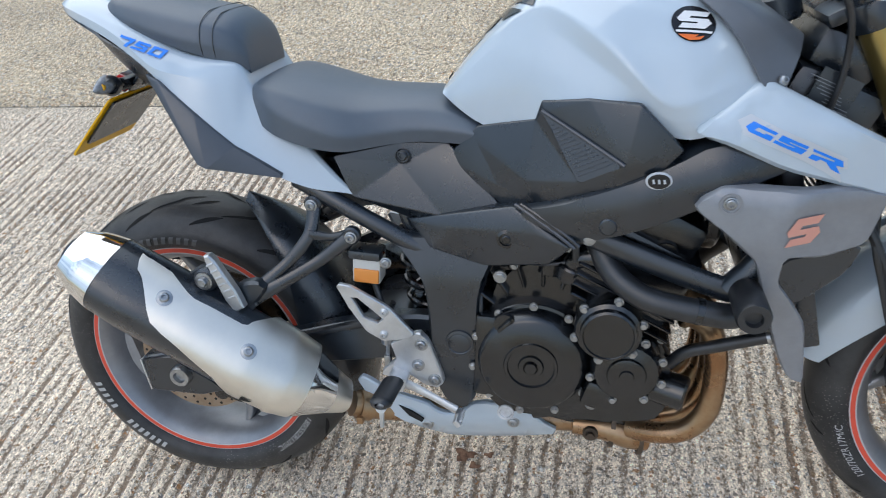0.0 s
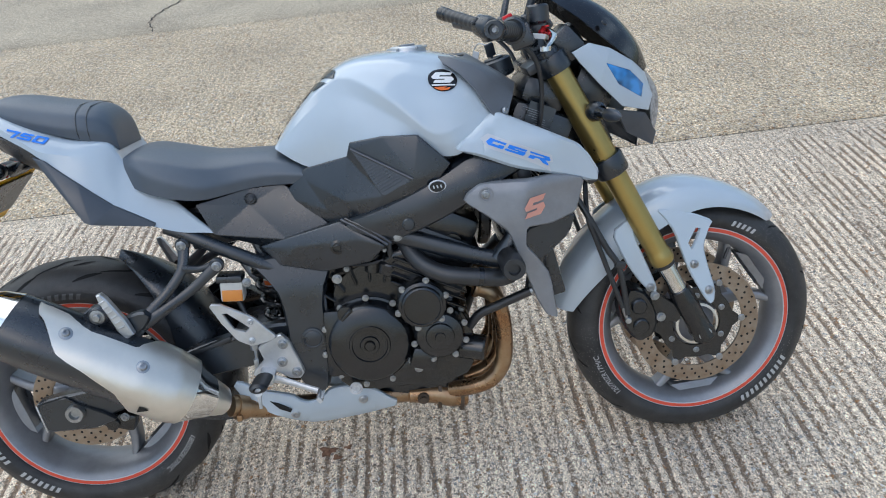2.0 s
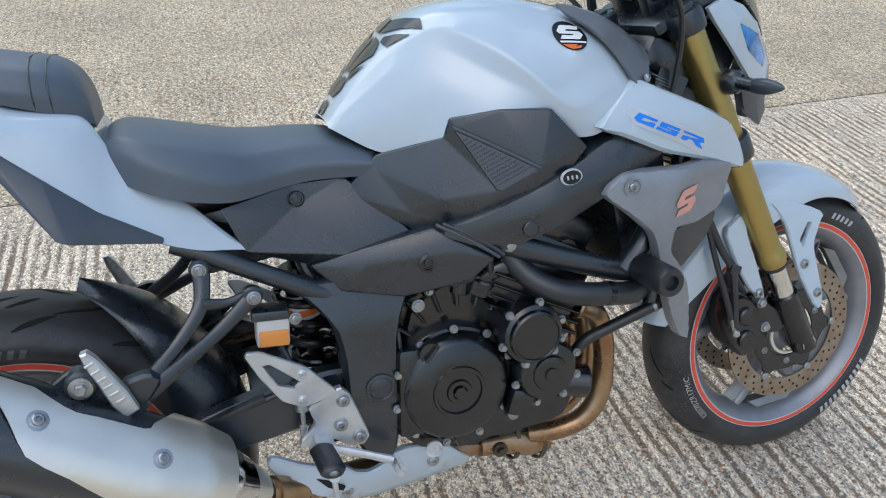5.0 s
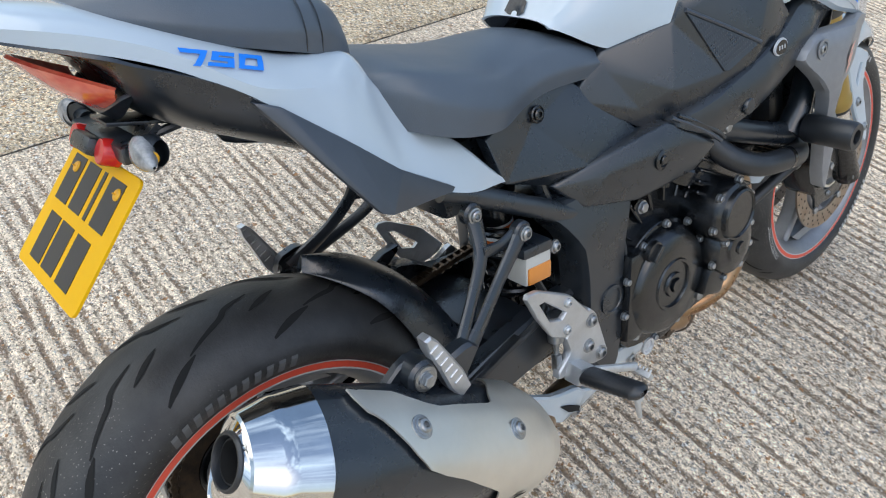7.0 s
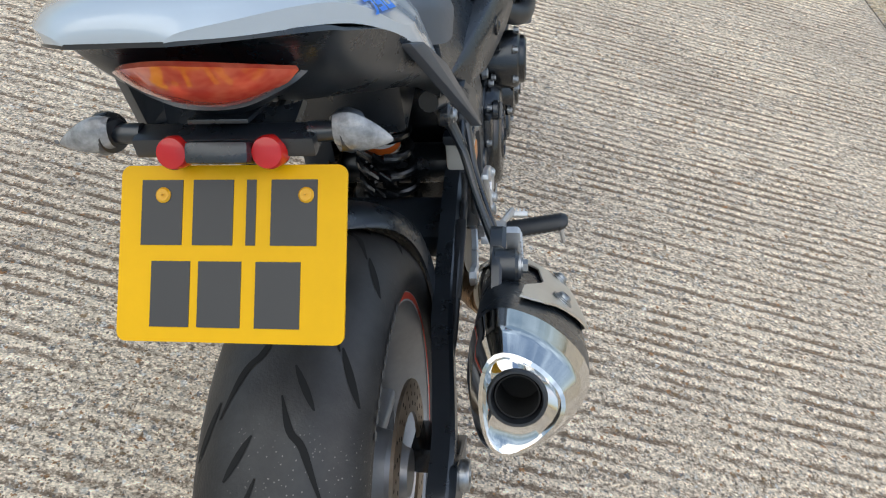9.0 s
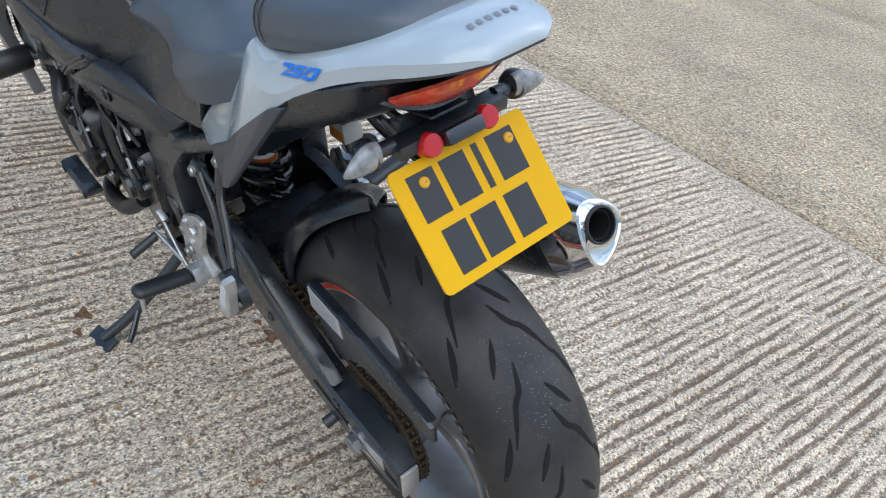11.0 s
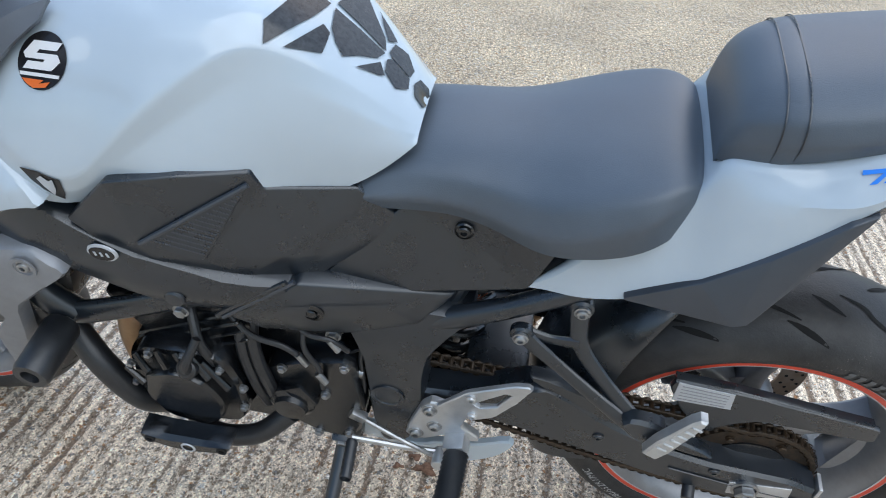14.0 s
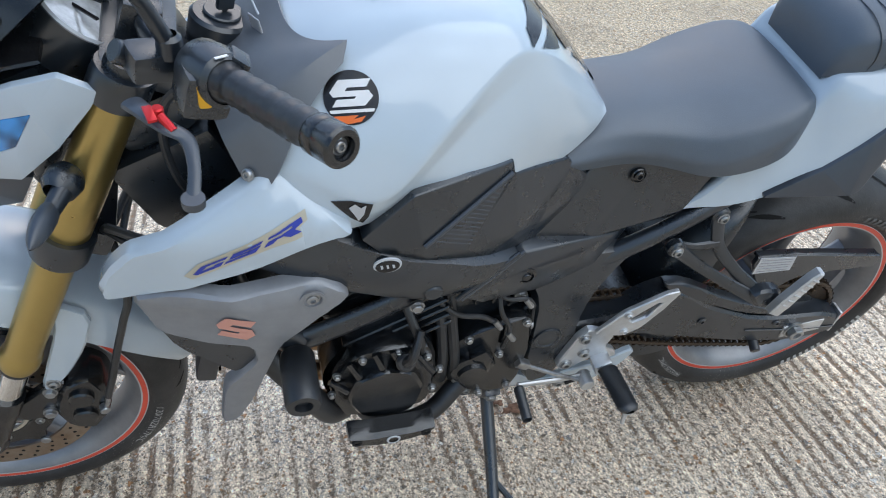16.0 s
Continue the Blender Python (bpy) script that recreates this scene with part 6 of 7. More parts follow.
for at in ((.668, .174, .522), (.642, .178, .49), (.622, .168, .56)):
    part("cable_ferrule", tube([Vector(at), Vector(at) + Vector((-.012, .002, -.018))], .005, 10), STEEL, engine)
part("water_hose_left", tube([(.90, .12, .34), (.84, .19, .30), (.76, .19, .30), (.70, .165, .345)], .017, 14), HOSE, engine)
part("lower_hose_left", tube([(1.02, .16, .50), (.97, .19, .44), (.93, .19, .36), (.90, .16, .31)], .020, 14), HOSE, engine)

# webs and bosses cast into the cases, and the wiring over them
for s in (-1, 1):
    for k in range(7):
        a = radians(38 + k * 17)
        part("casting_web", box((.690 + .128 * math.cos(a), s * .128, .425 + .128 * math.sin(a)), (.050, .030, .006), (0, -math.degrees(a), 0), .002, 1), ENGINE, engine)
    for x, z in ((.645, .565), (.69, .585), (.735, .598), (.77, .560), (.60, .465), (.595, .34), (.865, .475), (.885, .44)):
        part("casting_boss", lathe([(.013, -.03), (.012, .0), (.009, .004), (0, .004)], (x, s * .138, z), (0, s, 0), 14), ENGINE, engine)
        hexbolt((x, s * .142, z), (0, s, 0), .0048, .005, engine)
    for k, pts in enumerate(([(.60, .10, .60), (.66, .148, .598), (.72, .152, .606), (.79, .15, .628)], [(.62, .11, .575), (.68, .146, .572), (.74, .150, .58), (.80, .155, .60), (.86, .15, .585)], [(.76, .14, .66), (.745, .160, .615), (.75, .156, .57), (.775, .146, .53)], [(.58, .10, .56), (.588, .142, .50), (.586, .146, .42), (.60, .14, .33)])):
        part("wiring", tube([(p[0], s * p[1], p[2]) for p in pts], (.0055, .004, .0065, .0035)[k], 8), HOSE, engine)
    for x, y, z in ((.70, .153, .604), (.76, .156, .588), (.588, .146, .46)):
        part("hose_clip", lathe([(.0075, -.003), (.0085, -.003), (.0085, .003), (.0075, .003)], (x, s * y, z), (1, 0, .1), 12, closed=True), STEEL, engine)

# airbox, throttle bodies and the dark middle of the machine
part("airbox", box((.76, 0, .72), (.34, .24, .13), (0, -12, 0), .02), PLASTIC, BIKE, "black plastic airbox under the tank")
part("throttle_bodies", box((.79, 0, .645), (.13, .24, .05), (0, 10, 0), .012), ENGINE, BIKE, "row of dark throttle bodies")
part("battery_tray", box((.43, 0, .69), (.26, .15, .10), (0, -6, 0), .015), PLASTIC, BIKE, "black tray below the seat")
part("shock_link", box((.50, 0, .30), (.10, .08, .07), (0, 0, 0), .012), ENGINE, BIKE, "black rear suspension linkage")

# engine mounts, coolant hose, crash bobbins
for s in (-1, 1):
    rail = part("engine_mount", merge(tube([(.755, s * .172, .640), (.80, s * .176, .622), (.87, s * .182, .594), (.955, s * .188, .564), (.99, s * .190, .558)], [.018, .019, .019, .020, .020], 12, flat=.6, flat_axis=(0, 1, 0)),
                                      tube([(.975, s * .188, .560), (1.005, s * .19, .60), (1.035, s * .18, .648), (1.05, s * .17, .70)], [.022, .020, .018, .016], 14)), SATIN, BIKE, "satin black engine mount rail")
    hexbolt((.805 if s > 0 else .765, s * .196, .615 if s > 0 else .640), (0, s, 0), .0085, .007, rail)
    bob = part("crash_bobbin", merge(lathe([(.022, 0), (.0245, .006), (.0245, .080), (.022, .086), (.0125, .086), (.0115, .076), (0, .076)], (.992 if s < 0 else .976, s * .212, .569 if s < 0 else .562), (0, s, 0), 32)), HOSE, BIKE, "thick black nylon crash bobbin")
    part("bobbin_stud", cyl((.992 if s < 0 else .976, s * .18, .569 if s < 0 else .562), (0, s, 0), .012, .034, 18), STEEL, bob)
part("coolant_hose", tube([(.775, -.145, .622), (.790, -.165, .592), (.815, -.188, .566), (.86, -.208, .546), (.94, -.214, .532), (.985, -.205, .526), (1.03, -.165, .535)], .0195, 18), HOSE, BIKE, "thick black coolant hose")
part("hose_clip", merge(lathe([(.0195, -.005), (.0208, -.005), (.0208, .005), (.0195, .005)], (.93, -.213, .534), (.97, 0, -.18), 24, closed=True)), ENGINE, BIKE)
part("drain_hose", tube([(.90, -.14, .395), (.925, -.150, .425), (.97, -.160, .445), (1.03, -.172, .470), (1.055, -.178, .48)], .0105, 12), HOSE, BIKE, "thin black drain hose")
part("drain_clip", merge(lathe([(.0112, -.003), (.0125, -.003), (.0125, .003), (.0112, .003)], (1.043, -.175, .475), (.9, -.2, .35), 18, closed=True)), STEEL, BIKE)

# radiator
rad = part("radiator", box((1.075, 0, .60), (.030, .33, .30), (0, -12, 0), .006), PLASTIC, BIKE, "black radiator behind the front wheel")
for k in range(26):
    part("radiator_fin", box((1.0925 + .0021 * (k - 13) * .9 * .3, 0, .60 + (k - 13) * .0105), (.004, .31, .002), (0, -12, 0), 0), ENGINE, rad)
for s in (-1, 1):
    part("radiator_tank", tube([(1.10, s * .165, .74), (1.045, s * .165, .47)], .018, 12), PLASTIC, rad)
shroud = part("fan_shroud", merge(box((1.015, 0, .605), (.05, .29, .17), (0, -12, 0), .012), cyl((.985, .06, .60), (-1, 0, .1), .075, .03, 28, .006)), PLASTIC, rad, "black fan shroud behind the radiator")
part("head_tube_block", merge(tube([(1.145, 0, .95), (1.245, 0, .74)], .042, 20), box((1.09, 0, .80), (.14, .22, .12), (0, 25, 0), .02), box((1.115, 0, .885), (.10, .20, .06), (0, 25, 0), .02)), PLASTIC, BIKE, "black frame head behind the forks")
label = part("warning_label", box((1.092, -.1235, .835), (.060, .002, .070), (0, 25, 0), .0005, 1), PLASTIC, BIKE, "black sticker with white unreadable lines")
for k in range(9):
    part("label_line", box((1.092 + (k - 4) * .0032, -.1250, .835 - (k - 4) * .0066), (.038 - .007 * (k % 3), .0008, .0010), (0, 25, 0), 0), GREYINK, label)
for k, pts in enumerate(([(1.05, .13, .80), (1.09, .15, .76), (1.15, .13, .72), (1.20, .09, .72)], [(1.02, .15, .82), (1.07, .165, .79), (1.13, .15, .75), (1.19, .11, .74)], [(1.06, -.12, .78), (1.11, -.135, .74), (1.17, -.11, .70)])):
    part("steering_cable", tube(pts, .006, 8), HOSE, BIKE, "black cable by the steering head")

# ---- exhaust ----
for y in (-.115, -.045, .03, .10):
    hdr = part("exhaust_header", tube([(.925, y, .478), (.960, y * 1.0, .456), (.976, y * 1.0, .41), (.979, y * 1.0, .345), (.970, y * .98, .282), (.938, y * .94, .240), (.890, y * .85, .222), (.845, y * .65, .212)], .0195, 16), BRONZE, BIKE, "bronze heat-tinted exhaust header")
    part("header_flange", lathe([(.024, -.004), (.026, 0), (.024, .008)], (.925, y, .478), (.85, 0, -.4), 22), BRONZE, hdr)
col = part("exhaust_collector", merge(tube([(.875, -.040, .186), (.84, -.045, .192), (.80, -.05, .202), (.74, -.055, .208)], [.050, .050, .042, .034], 20, flat=.72, flat_axis=(0, 0, 1)),
                                      tube([(.74, -.055, .208), (.65, -.07, .215), (.56, -.075, .218), (.46, -.095, .232), (.40, -.128, .254), (.345, -.164, .284)], .0235, 20)), BRONZE, BIKE, "bronze exhaust collector pipe")
for x, z, r in ((.868, .188, .046), (.815, .198, .044)):
    part("collector_band", lathe([(r, -.005), (r + .003, -.004), (r + .003, .004), (r, .005)], (x, -.043, z), (1, 0, -.1), 30), DARKPIPE, col)
part("sensor_boss", merge(cyl((.775, -.088, .205), (0, -1, 0), .014, .010, 18), lathe([(.008, .010), (.008, .016), (0, .016)], (.775, -.088, .205), (0, -1, 0), 6)), DARKPIPE, col)
part("pipe_clamp", merge(lathe([(.0245, -.012), (.028, -.012), (.028, .012), (.0245, .012)], (.364, -.152, .273), (-.8, -.5, .4), 30, closed=True), box((.364, -.18, .262), (.012, .014, .014), (0, 0, 0), .002)), BRONZE, col)

# muffler: rounded-triangle sections along a rising axis
MUF = [(.335, -.170, .300, .030, .030), (.305, -.188, .324, .045, .040), (.272, -.206, .348, .066, .052), (.24, -.218, .373, .074, .058), (.19, -.225, .408, .076, .063), (.10, -.230, .467, .077, .064), (.0, -.233, .528, .077, .064), (-.042, -.232, .554, .075, .062), (-.076, -.231, .575, .064, .054), (-.103, -.230, .591, .050, .040)]


def muf_point(u, ang, grow=0.0):
    """A point of the muffler's skin: u runs from its front to its tip, ang from above round over the outside."""
    k = u * (len(MUF) - 1)
    i = min(int(k), len(MUF) - 2)
    f = k - i
    x, y, z, h, w = (MUF[i][j] * (1 - f) + MUF[i + 1][j] * f for j in range(5))
    ax = Vector((MUF[i + 1][0] - MUF[i][0], MUF[i + 1][1] - MUF[i][1], MUF[i + 1][2] - MUF[i][2])).normalized()
    up = (Vector((0, 0, 1)) - ax * ax.z).normalized()
    out = up.cross(ax)
    if out.y > 0:
        out = -out
    tri = .98 + .10 * math.cos(3 * (ang - radians(86))) + .015 * math.cos(6 * (ang - radians(86)))
    c, q = math.cos(ang), math.sin(ang)
    return Vector((x, y, z)) + up * ((h * tri + grow) * c) + out * ((w * tri + grow) * q)


def muf_skin(u0, u1, n, a0=lambda u: 0, a1=lambda u: 360, m=36, grow=0.0):
    rows = []
    for i in range(n + 1):
        u = u0 + (u1 - u0) * i / n
        rows.append([muf_point(u, radians(a0(u) + (a1(u) - a0(u)) * j / m), grow) for j in range(m + 1)])
    return rows


muf = part("muffler", sheet(muf_skin(.20, .785, 20), mirror=False, sub=0), PLASTIC, BIKE, "black muffler can with a chrome tip", sharp=60)
tip_rows = muf_skin(.78, 1.0, 10, grow=.001)
part("muffler_tip", sheet(tip_rows, mirror=False, sub=0, thick=.003), CHROME, muf, "polished chrome end cap", sharp=50)
c0 = Vector(MUF[-1][:3])
ax = (Vector(MUF[-1][:3]) - Vector(MUF[-2][:3])).normalized()
mouth = c0 + Vector((.003, 0, .009))
end_rows = [[muf_point(1.0, radians(10 * j), g) - ax * d for j in range(37)] for g, d in ((.001, 0), (-.003, -.0015), (-.006, .001))]
end_rows += [[mouth - ax * d + (muf_point(1.0, radians(10 * j)) - c0).normalized() * .0285 for j in range(37)] for d in (-.002, .004)]
part("tip_face", sheet(end_rows, mirror=False, sub=0), CHROME, muf, "pear-shaped chrome end face", sharp=60)
part("tip_ring", lathe([(.0285, -.012), (.0285, .004), (.0265, .0065), (.0245, .0065), (.0230, .002), (.0230, -.05), (0, -.05)], mouth, ax, 36), HOSE, muf, "dark rolled outlet ring")
part("outlet_pipe", lathe([(.0215, .0), (.020, .0), (.0195, -.048), (0, -.048)], mouth, ax, 32), DARK, muf, "dark round outlet")
part("muffler_cone", sheet(muf_skin(.0, .24, 10, grow=.0015), mirror=False, sub=0), BRUSHED, muf, "brushed steel front cone", sharp=60)
part("cone_cap", sheet(muf_skin(.10, .27, 6, a0=lambda u: -50, a1=lambda u: 150, m=24, grow=.0035), mirror=False, sub=0, thick=.002), CHROME, muf, "polished front cap")


def shield_end(a):
    """How far back the shield reaches at an angle: a point above, a slanting edge below."""
    return ramp(a, (-10, .70), (8, .69), (32, .655), (64, .622), (76, .605), (86, .55), (100, .478), (120, .455), (150, .44), (185, .42))


rows = []
for i in range(41):
    v = i / 40
    low = ramp(.225 + v * .475, (.22, -38), (.425, -30), (.49, 20), (.60, 22), (.625, 2), (.70, -4))
    rows.append([muf_point(.225 + v * (shield_end(low + (185 - low) * j / 36) - .225), radians(low + (185 - low) * j / 36), .0075) for j in range(37)])
shield = part("heat_shield", sheet(rows, mirror=False, sub=0, thick=.0025), BRUSHED, muf, "brushed steel heat shield with a slanting edge", sharp=60)
for u, a in ((.608, 42), (.448, 50)):
    p, q = muf_point(u, radians(a), .0075), muf_point(u, radians(a), .03)
    part("shield_washer", lathe([(.0135, 0), (.0135, .0015), (.010, .0022), (0, .0022)], p, q - p, 22), STEEL, shield)
    bolt(p + (q - p).normalized() * .002, q - p, .0085, .006, shield)
# slot shade as a dark sheet laid over the whole shield
part("shield_slot", sheet(muf_skin(.375, .41, 4, a0=lambda u: 112, a1=lambda u: 112 + ramp(u, (.375, 3), (.41, 22)), m=4, grow=.0092), mirror=False, sub=0), DARK, shield)
mount = part("muffler_bracket", merge(plate(rounded([(.075, .545), (.12, .575), (.15, .572), (.175, .54), (.215, .505), (.19, .48), (.12, .50), (.06, .52)], .2, 1), .205, .012, .003, -1), cyl((.131, -.192, .554), (0, -1, 0), .021, .032, 26, .004)), SATIN, BIKE, "black muffler bracket with a rubber bush")
part("bush_washer", lathe([(.0155, 0), (.0155, .003), (.006, .004), (0, .004)], (.131, -.224, .554), (0, -1, 0), 24), STEEL, mount)
hexbolt((.131, -.227, .554), (0, -1, 0), .0085, .007, mount)

# ---- swingarm, chain, guards, shock ----
ARM_L = [(.560, .432), (.47, .434), (.41, .442), (.37, .472), (.33, .486), (.295, .476), (.23, .425), (.10, .362), (-.095, .345), (-.106, .280), (-.02, .268), (.10, .290), (.25, .338), (.37, .376), (.46, .384), (.555, .375)]
ARM_R = [(.560, .445), (.45, .452), (.33, .430), (.20, .395), (.08, .362), (-.075, .345), (-.092, .330), (-.080, .262), (.01, .272), (.10, .295), (.22, .335), (.37, .352), (.555, .375)]
sw = part("swingarm", merge(plate(rounded(ARM_L, .2, 1), .142, .042, .006, 1), plate(rounded(ARM_R, .2, 1), lambda x, z: ramp(x, (.02, .144), (.20, .126), (.5, .122)), .030, .006, -1), box((.40, 0, .395), (.10, .24, .05), (0, -4, 0), .015), cyl((.549, -.12, .417), (0, 1, 0), .035, .24, 24)), SATIN, BIKE, "satin black box-section swingarm")
part("arm_gusset", plate(rounded([(.30, .462), (.36, .51), (.31, .505), (.20, .44), (.05, .372), (.12, .375)], .2, 1), .139, .02, .004, 1), SATIN, sw)
for x, z in ((.235, .388), (.055, .345)):
    bolt((x, .143, z), (0, 1, 0), .007, .004, sw, SATIN)
part("arm_seam", tube([(.12, .1435, .335), (.0, .1435, .312), (-.10, .1435, .302)], .0015, 6), SATIN, sw)
part("axle_nut", merge(lathe([(.021, 0), (.021, .004), (.017, .005)], (.0, .142, .311), (0, 1, 0), 28), lathe([(.0165, .004), (.0165, .016), (.014, .018), (.009, .018), (.008, .012), (0, .012)], (.0, .142, .311), (0, 1, 0), 6)), STEEL, sw, "large zinc axle nut")
part("axle_head", merge(lathe([(.021, 0), (.021, .008), (.019, .012), (.012, .012), (.010, .004), (0, .004)], (.0, -.150, .311), (0, -1, 0), 28)), STEEL, sw, "bright axle end")
part("chain_adjuster", merge(box((-.104, .125, .308), (.006, .030, .060), (0, 0, 0), .002), box((-.02, .1425, .311), (.09, .003, .034), (0, 6, 0), .001)), ALU, sw)
part("spool_left", cyl((.075, .130, .285), (.1, 1, -.3), .010, .030, 16), HOSE, sw)
plate_r = part("caliper_bracket", plate(rounded([(-.080, .338), (-.015, .351), (.012, .330), (.06, .302), (.084, .280), (.032, .266), (-.070, .270)], .08, 1), .150, .020, .003, -1), SATIN, sw)
part("adjuster_plate", box((-.077, -.142, .305), (.004, .018, .068), (0, -8, 0), .001), ALU, sw, "thin bright chain adjuster plate")
cal = part("rear_caliper", merge(box((.075, -.098, .262), (.075, .048, .042), (0, 20, 0), .010), cyl((.062, -.118, .258), (0, -1, 0), .015, .010, 20)), ENGINE, BIKE, "black rear brake caliper")
bolt((.092, -.124, .272), (0, -1, 0), .008, .006, cal)
part("bleed_nipple", tube([(.045, -.124, .270), (.046, -.134, .278)], .0045, 8), STEEL, cal)
part("rear_brake_line", tube([(.10, -.11, .30), (.18, -.128, .372), (.28, -.128, .41), (.40, -.13, .44), (.43, -.13, .48)], .0055, 8), HOSE, BIKE, "black rear brake hose")
part("line_guide", box((.30, -.128, .415), (.14, .016, .010), (0, -16, 0), .003), HOSE, BIKE)

# chain: links along both runs and round the rear sprocket
loop = [Vector((.60, .098, .462 - .0)), Vector((.40, .098, .446)), Vector((.20, .098, .428)), Vector((.03, .098, .408))]
loop += [Vector((.099 * math.cos(radians(a)), .098, .311 + .099 * math.sin(radians(a)))) for a in range(80, 285, 10)]
loop += [Vector((.10, .098, .232)), Vector((.25, .098, .268)), Vector((.42, .098, .318)), Vector((.60, .098, .368))]
path = spline(loop, 12)
dist, links, walked = 0.0, [], 0.0
for a, b in zip(path, path[1:]):
    seg = (b - a).length
    while walked < dist + seg:
        links.append((a.lerp(b, (walked - dist) / seg), (b - a).normalized()))
        walked += .0159
    dist += seg
chain = tagged(new("drive_chain"), "oily rust-brown drive chain")
chain.parent = BIKE
outer = merge(*[lathe([(.0075, -.0088 + o), (.0075, -.0062 + o)], (0, 0, 0), (0, 1, 0), 8) for o in (0, .015)], box((0, -.0075, 0), (.0159, .0024, .009), (0, 0, 0), .0012, 1), box((0, .0075, 0), (.0159, .0024, .009), (0, 0, 0), .0012, 1), cyl((-.008, -.009, 0), (0, 1, 0), .0042, .018, 8))
link_me = bpy.data.meshes.new("chain_link")
finish(outer).to_mesh(link_me)
outer.free()
link_me.materials.append(RUST)
for k, (p, d) in enumerate(links):
    li = new("chain_link", link_me)
    li.parent = chain
    li.matrix_local = Matrix.Translation(p) @ Matrix.Rotation(-math.atan2(d.z, d.x), 4, "Y")
guard_o = [(.155, .492), (.150, .512), (.068, .505), (-.125, .474), (-.140, .468), (-.142, .436), (-.056, .440), (.015, .443), (.050, .425), (.084, .392), (.098, .400), (.132, .448)]
cg = part("chain_guard", merge(plate(rounded(guard_o, .12, 1), .108, .008, .003, 1), plate([(.150, .512), (.068, .506), (-.130, .474), (-.130, .468), (.068, .499), (.150, .505)], .106, .014, .002, 1)), PLASTIC, BIKE, "black chain guard with a pale label")
lab = part("guard_label", plate([(.146, .466), (.146, .509), (.068, .501), (.064, .464)], .1092, .002, .0004, 1), LABEL, cg, "pale grey label with unreadable lines")
for k in range(5):
    part("label_line", plate([(.140, .503 - k * .0075), (.074, .497 - k * .0068), (.074, .4958 - k * .0068), (.140, .5018 - k * .0075)], .1098, .001, .0002, 1), GREYINK, lab)

# hugger over the rear tyre
rows = []
for a, r, w, d in ((69, .350, .006, .001), (66, .351, .020, .003), (61, .352, .044, .008), (55, .354, .068, .016), (46, .357, .085, .036), (33, .356, .094, .060), (20, .356, .098, .085), (8, .356, .100, .100), (-6, .356, .100, .100), (-18, .356, .098, .090)):
    c, q = math.cos(radians(a)), math.sin(radians(a))
    row = []
    for y, rr in ((0, r), (w * .55, r - .006), (w * .86, r - .022), (w, r - .022 - d * .55), (w * 1.0, r - .022 - d)):
        row.append((R_AX[0] + rr * c, y, R_AX[2] + rr * q))
    rows.append(row)
hug = part("rear_hugger", sheet(rows, thick=.004, sub=2), PLASTIC, BIKE, "black hugger mudguard over the rear tyre", sharp=60)

# shock absorber
a, b = Vector((.452, 0, .60)), Vector((.482, 0, .335))
shock = part("shock_absorber", merge(tube([a, a.lerp(b, .45)], .026, 18, smooth=False), tube([a.lerp(b, .4), b], .014, 14, smooth=False)), ENGINE, BIKE, "black rear shock absorber")
part("shock_spring", tube([a.lerp(b, .12 + .8 * k / 90) + Vector((.042 * math.cos(k * .40), .042 * math.sin(k * .40), 0)) for k in range(91)], .0080, 10, smooth=False), ENGINE, shock, "black coil spring")
part("shock_label", lathe([(.0268, -.022), (.0268, .022)], a.lerp(b, .27), b - a, 24), WHITEINK, shock, "white label with orange bands")
for o in (-.012, .010):
    part("label_band", lathe([(.0271, -.006), (.0271, .006)], a.lerp(b, .27) + (b - a).normalized() * o, b - a, 24), ORANGEINK, shock)


# ---- forks, front guard, lamp and bars ----
FD = Vector((-.4317, 0, .902))
FO = Vector((1.454, 0, .283))


def on_fork(s, y):
    return FO + FD * s + Vector((0, y, 0))


yoke = part("triple_clamp", merge(*[lathe([(.026, -.022), (.0355, -.022), (.037, -.018), (.037, .018), (.0355, .022), (.026, .022)], on_fork(.482, y), FD, 28) for y in (-.102, .102)],
                                  box(tuple(on_fork(.482, 0) - Vector((.02, 0, .01))), (.075, .20, .042), (0, -25.6, 0), .010)), SATIN, BIKE, "satin black lower fork clamp")
top_y = part("top_yoke", merge(*[lathe([(.0, -.020), (.033, -.020), (.034, -.015), (.034, .015), (.032, .019), (.024, .019), (.023, .030), (0, .030)], on_fork(.738, y), FD, 28) for y in (-.102, .102)],
                               box(tuple(on_fork(.742, 0) - Vector((.015, 0, 0))), (.085, .21, .022), (0, -25.6, 0), .008)), SATIN, BIKE, "black top yoke")
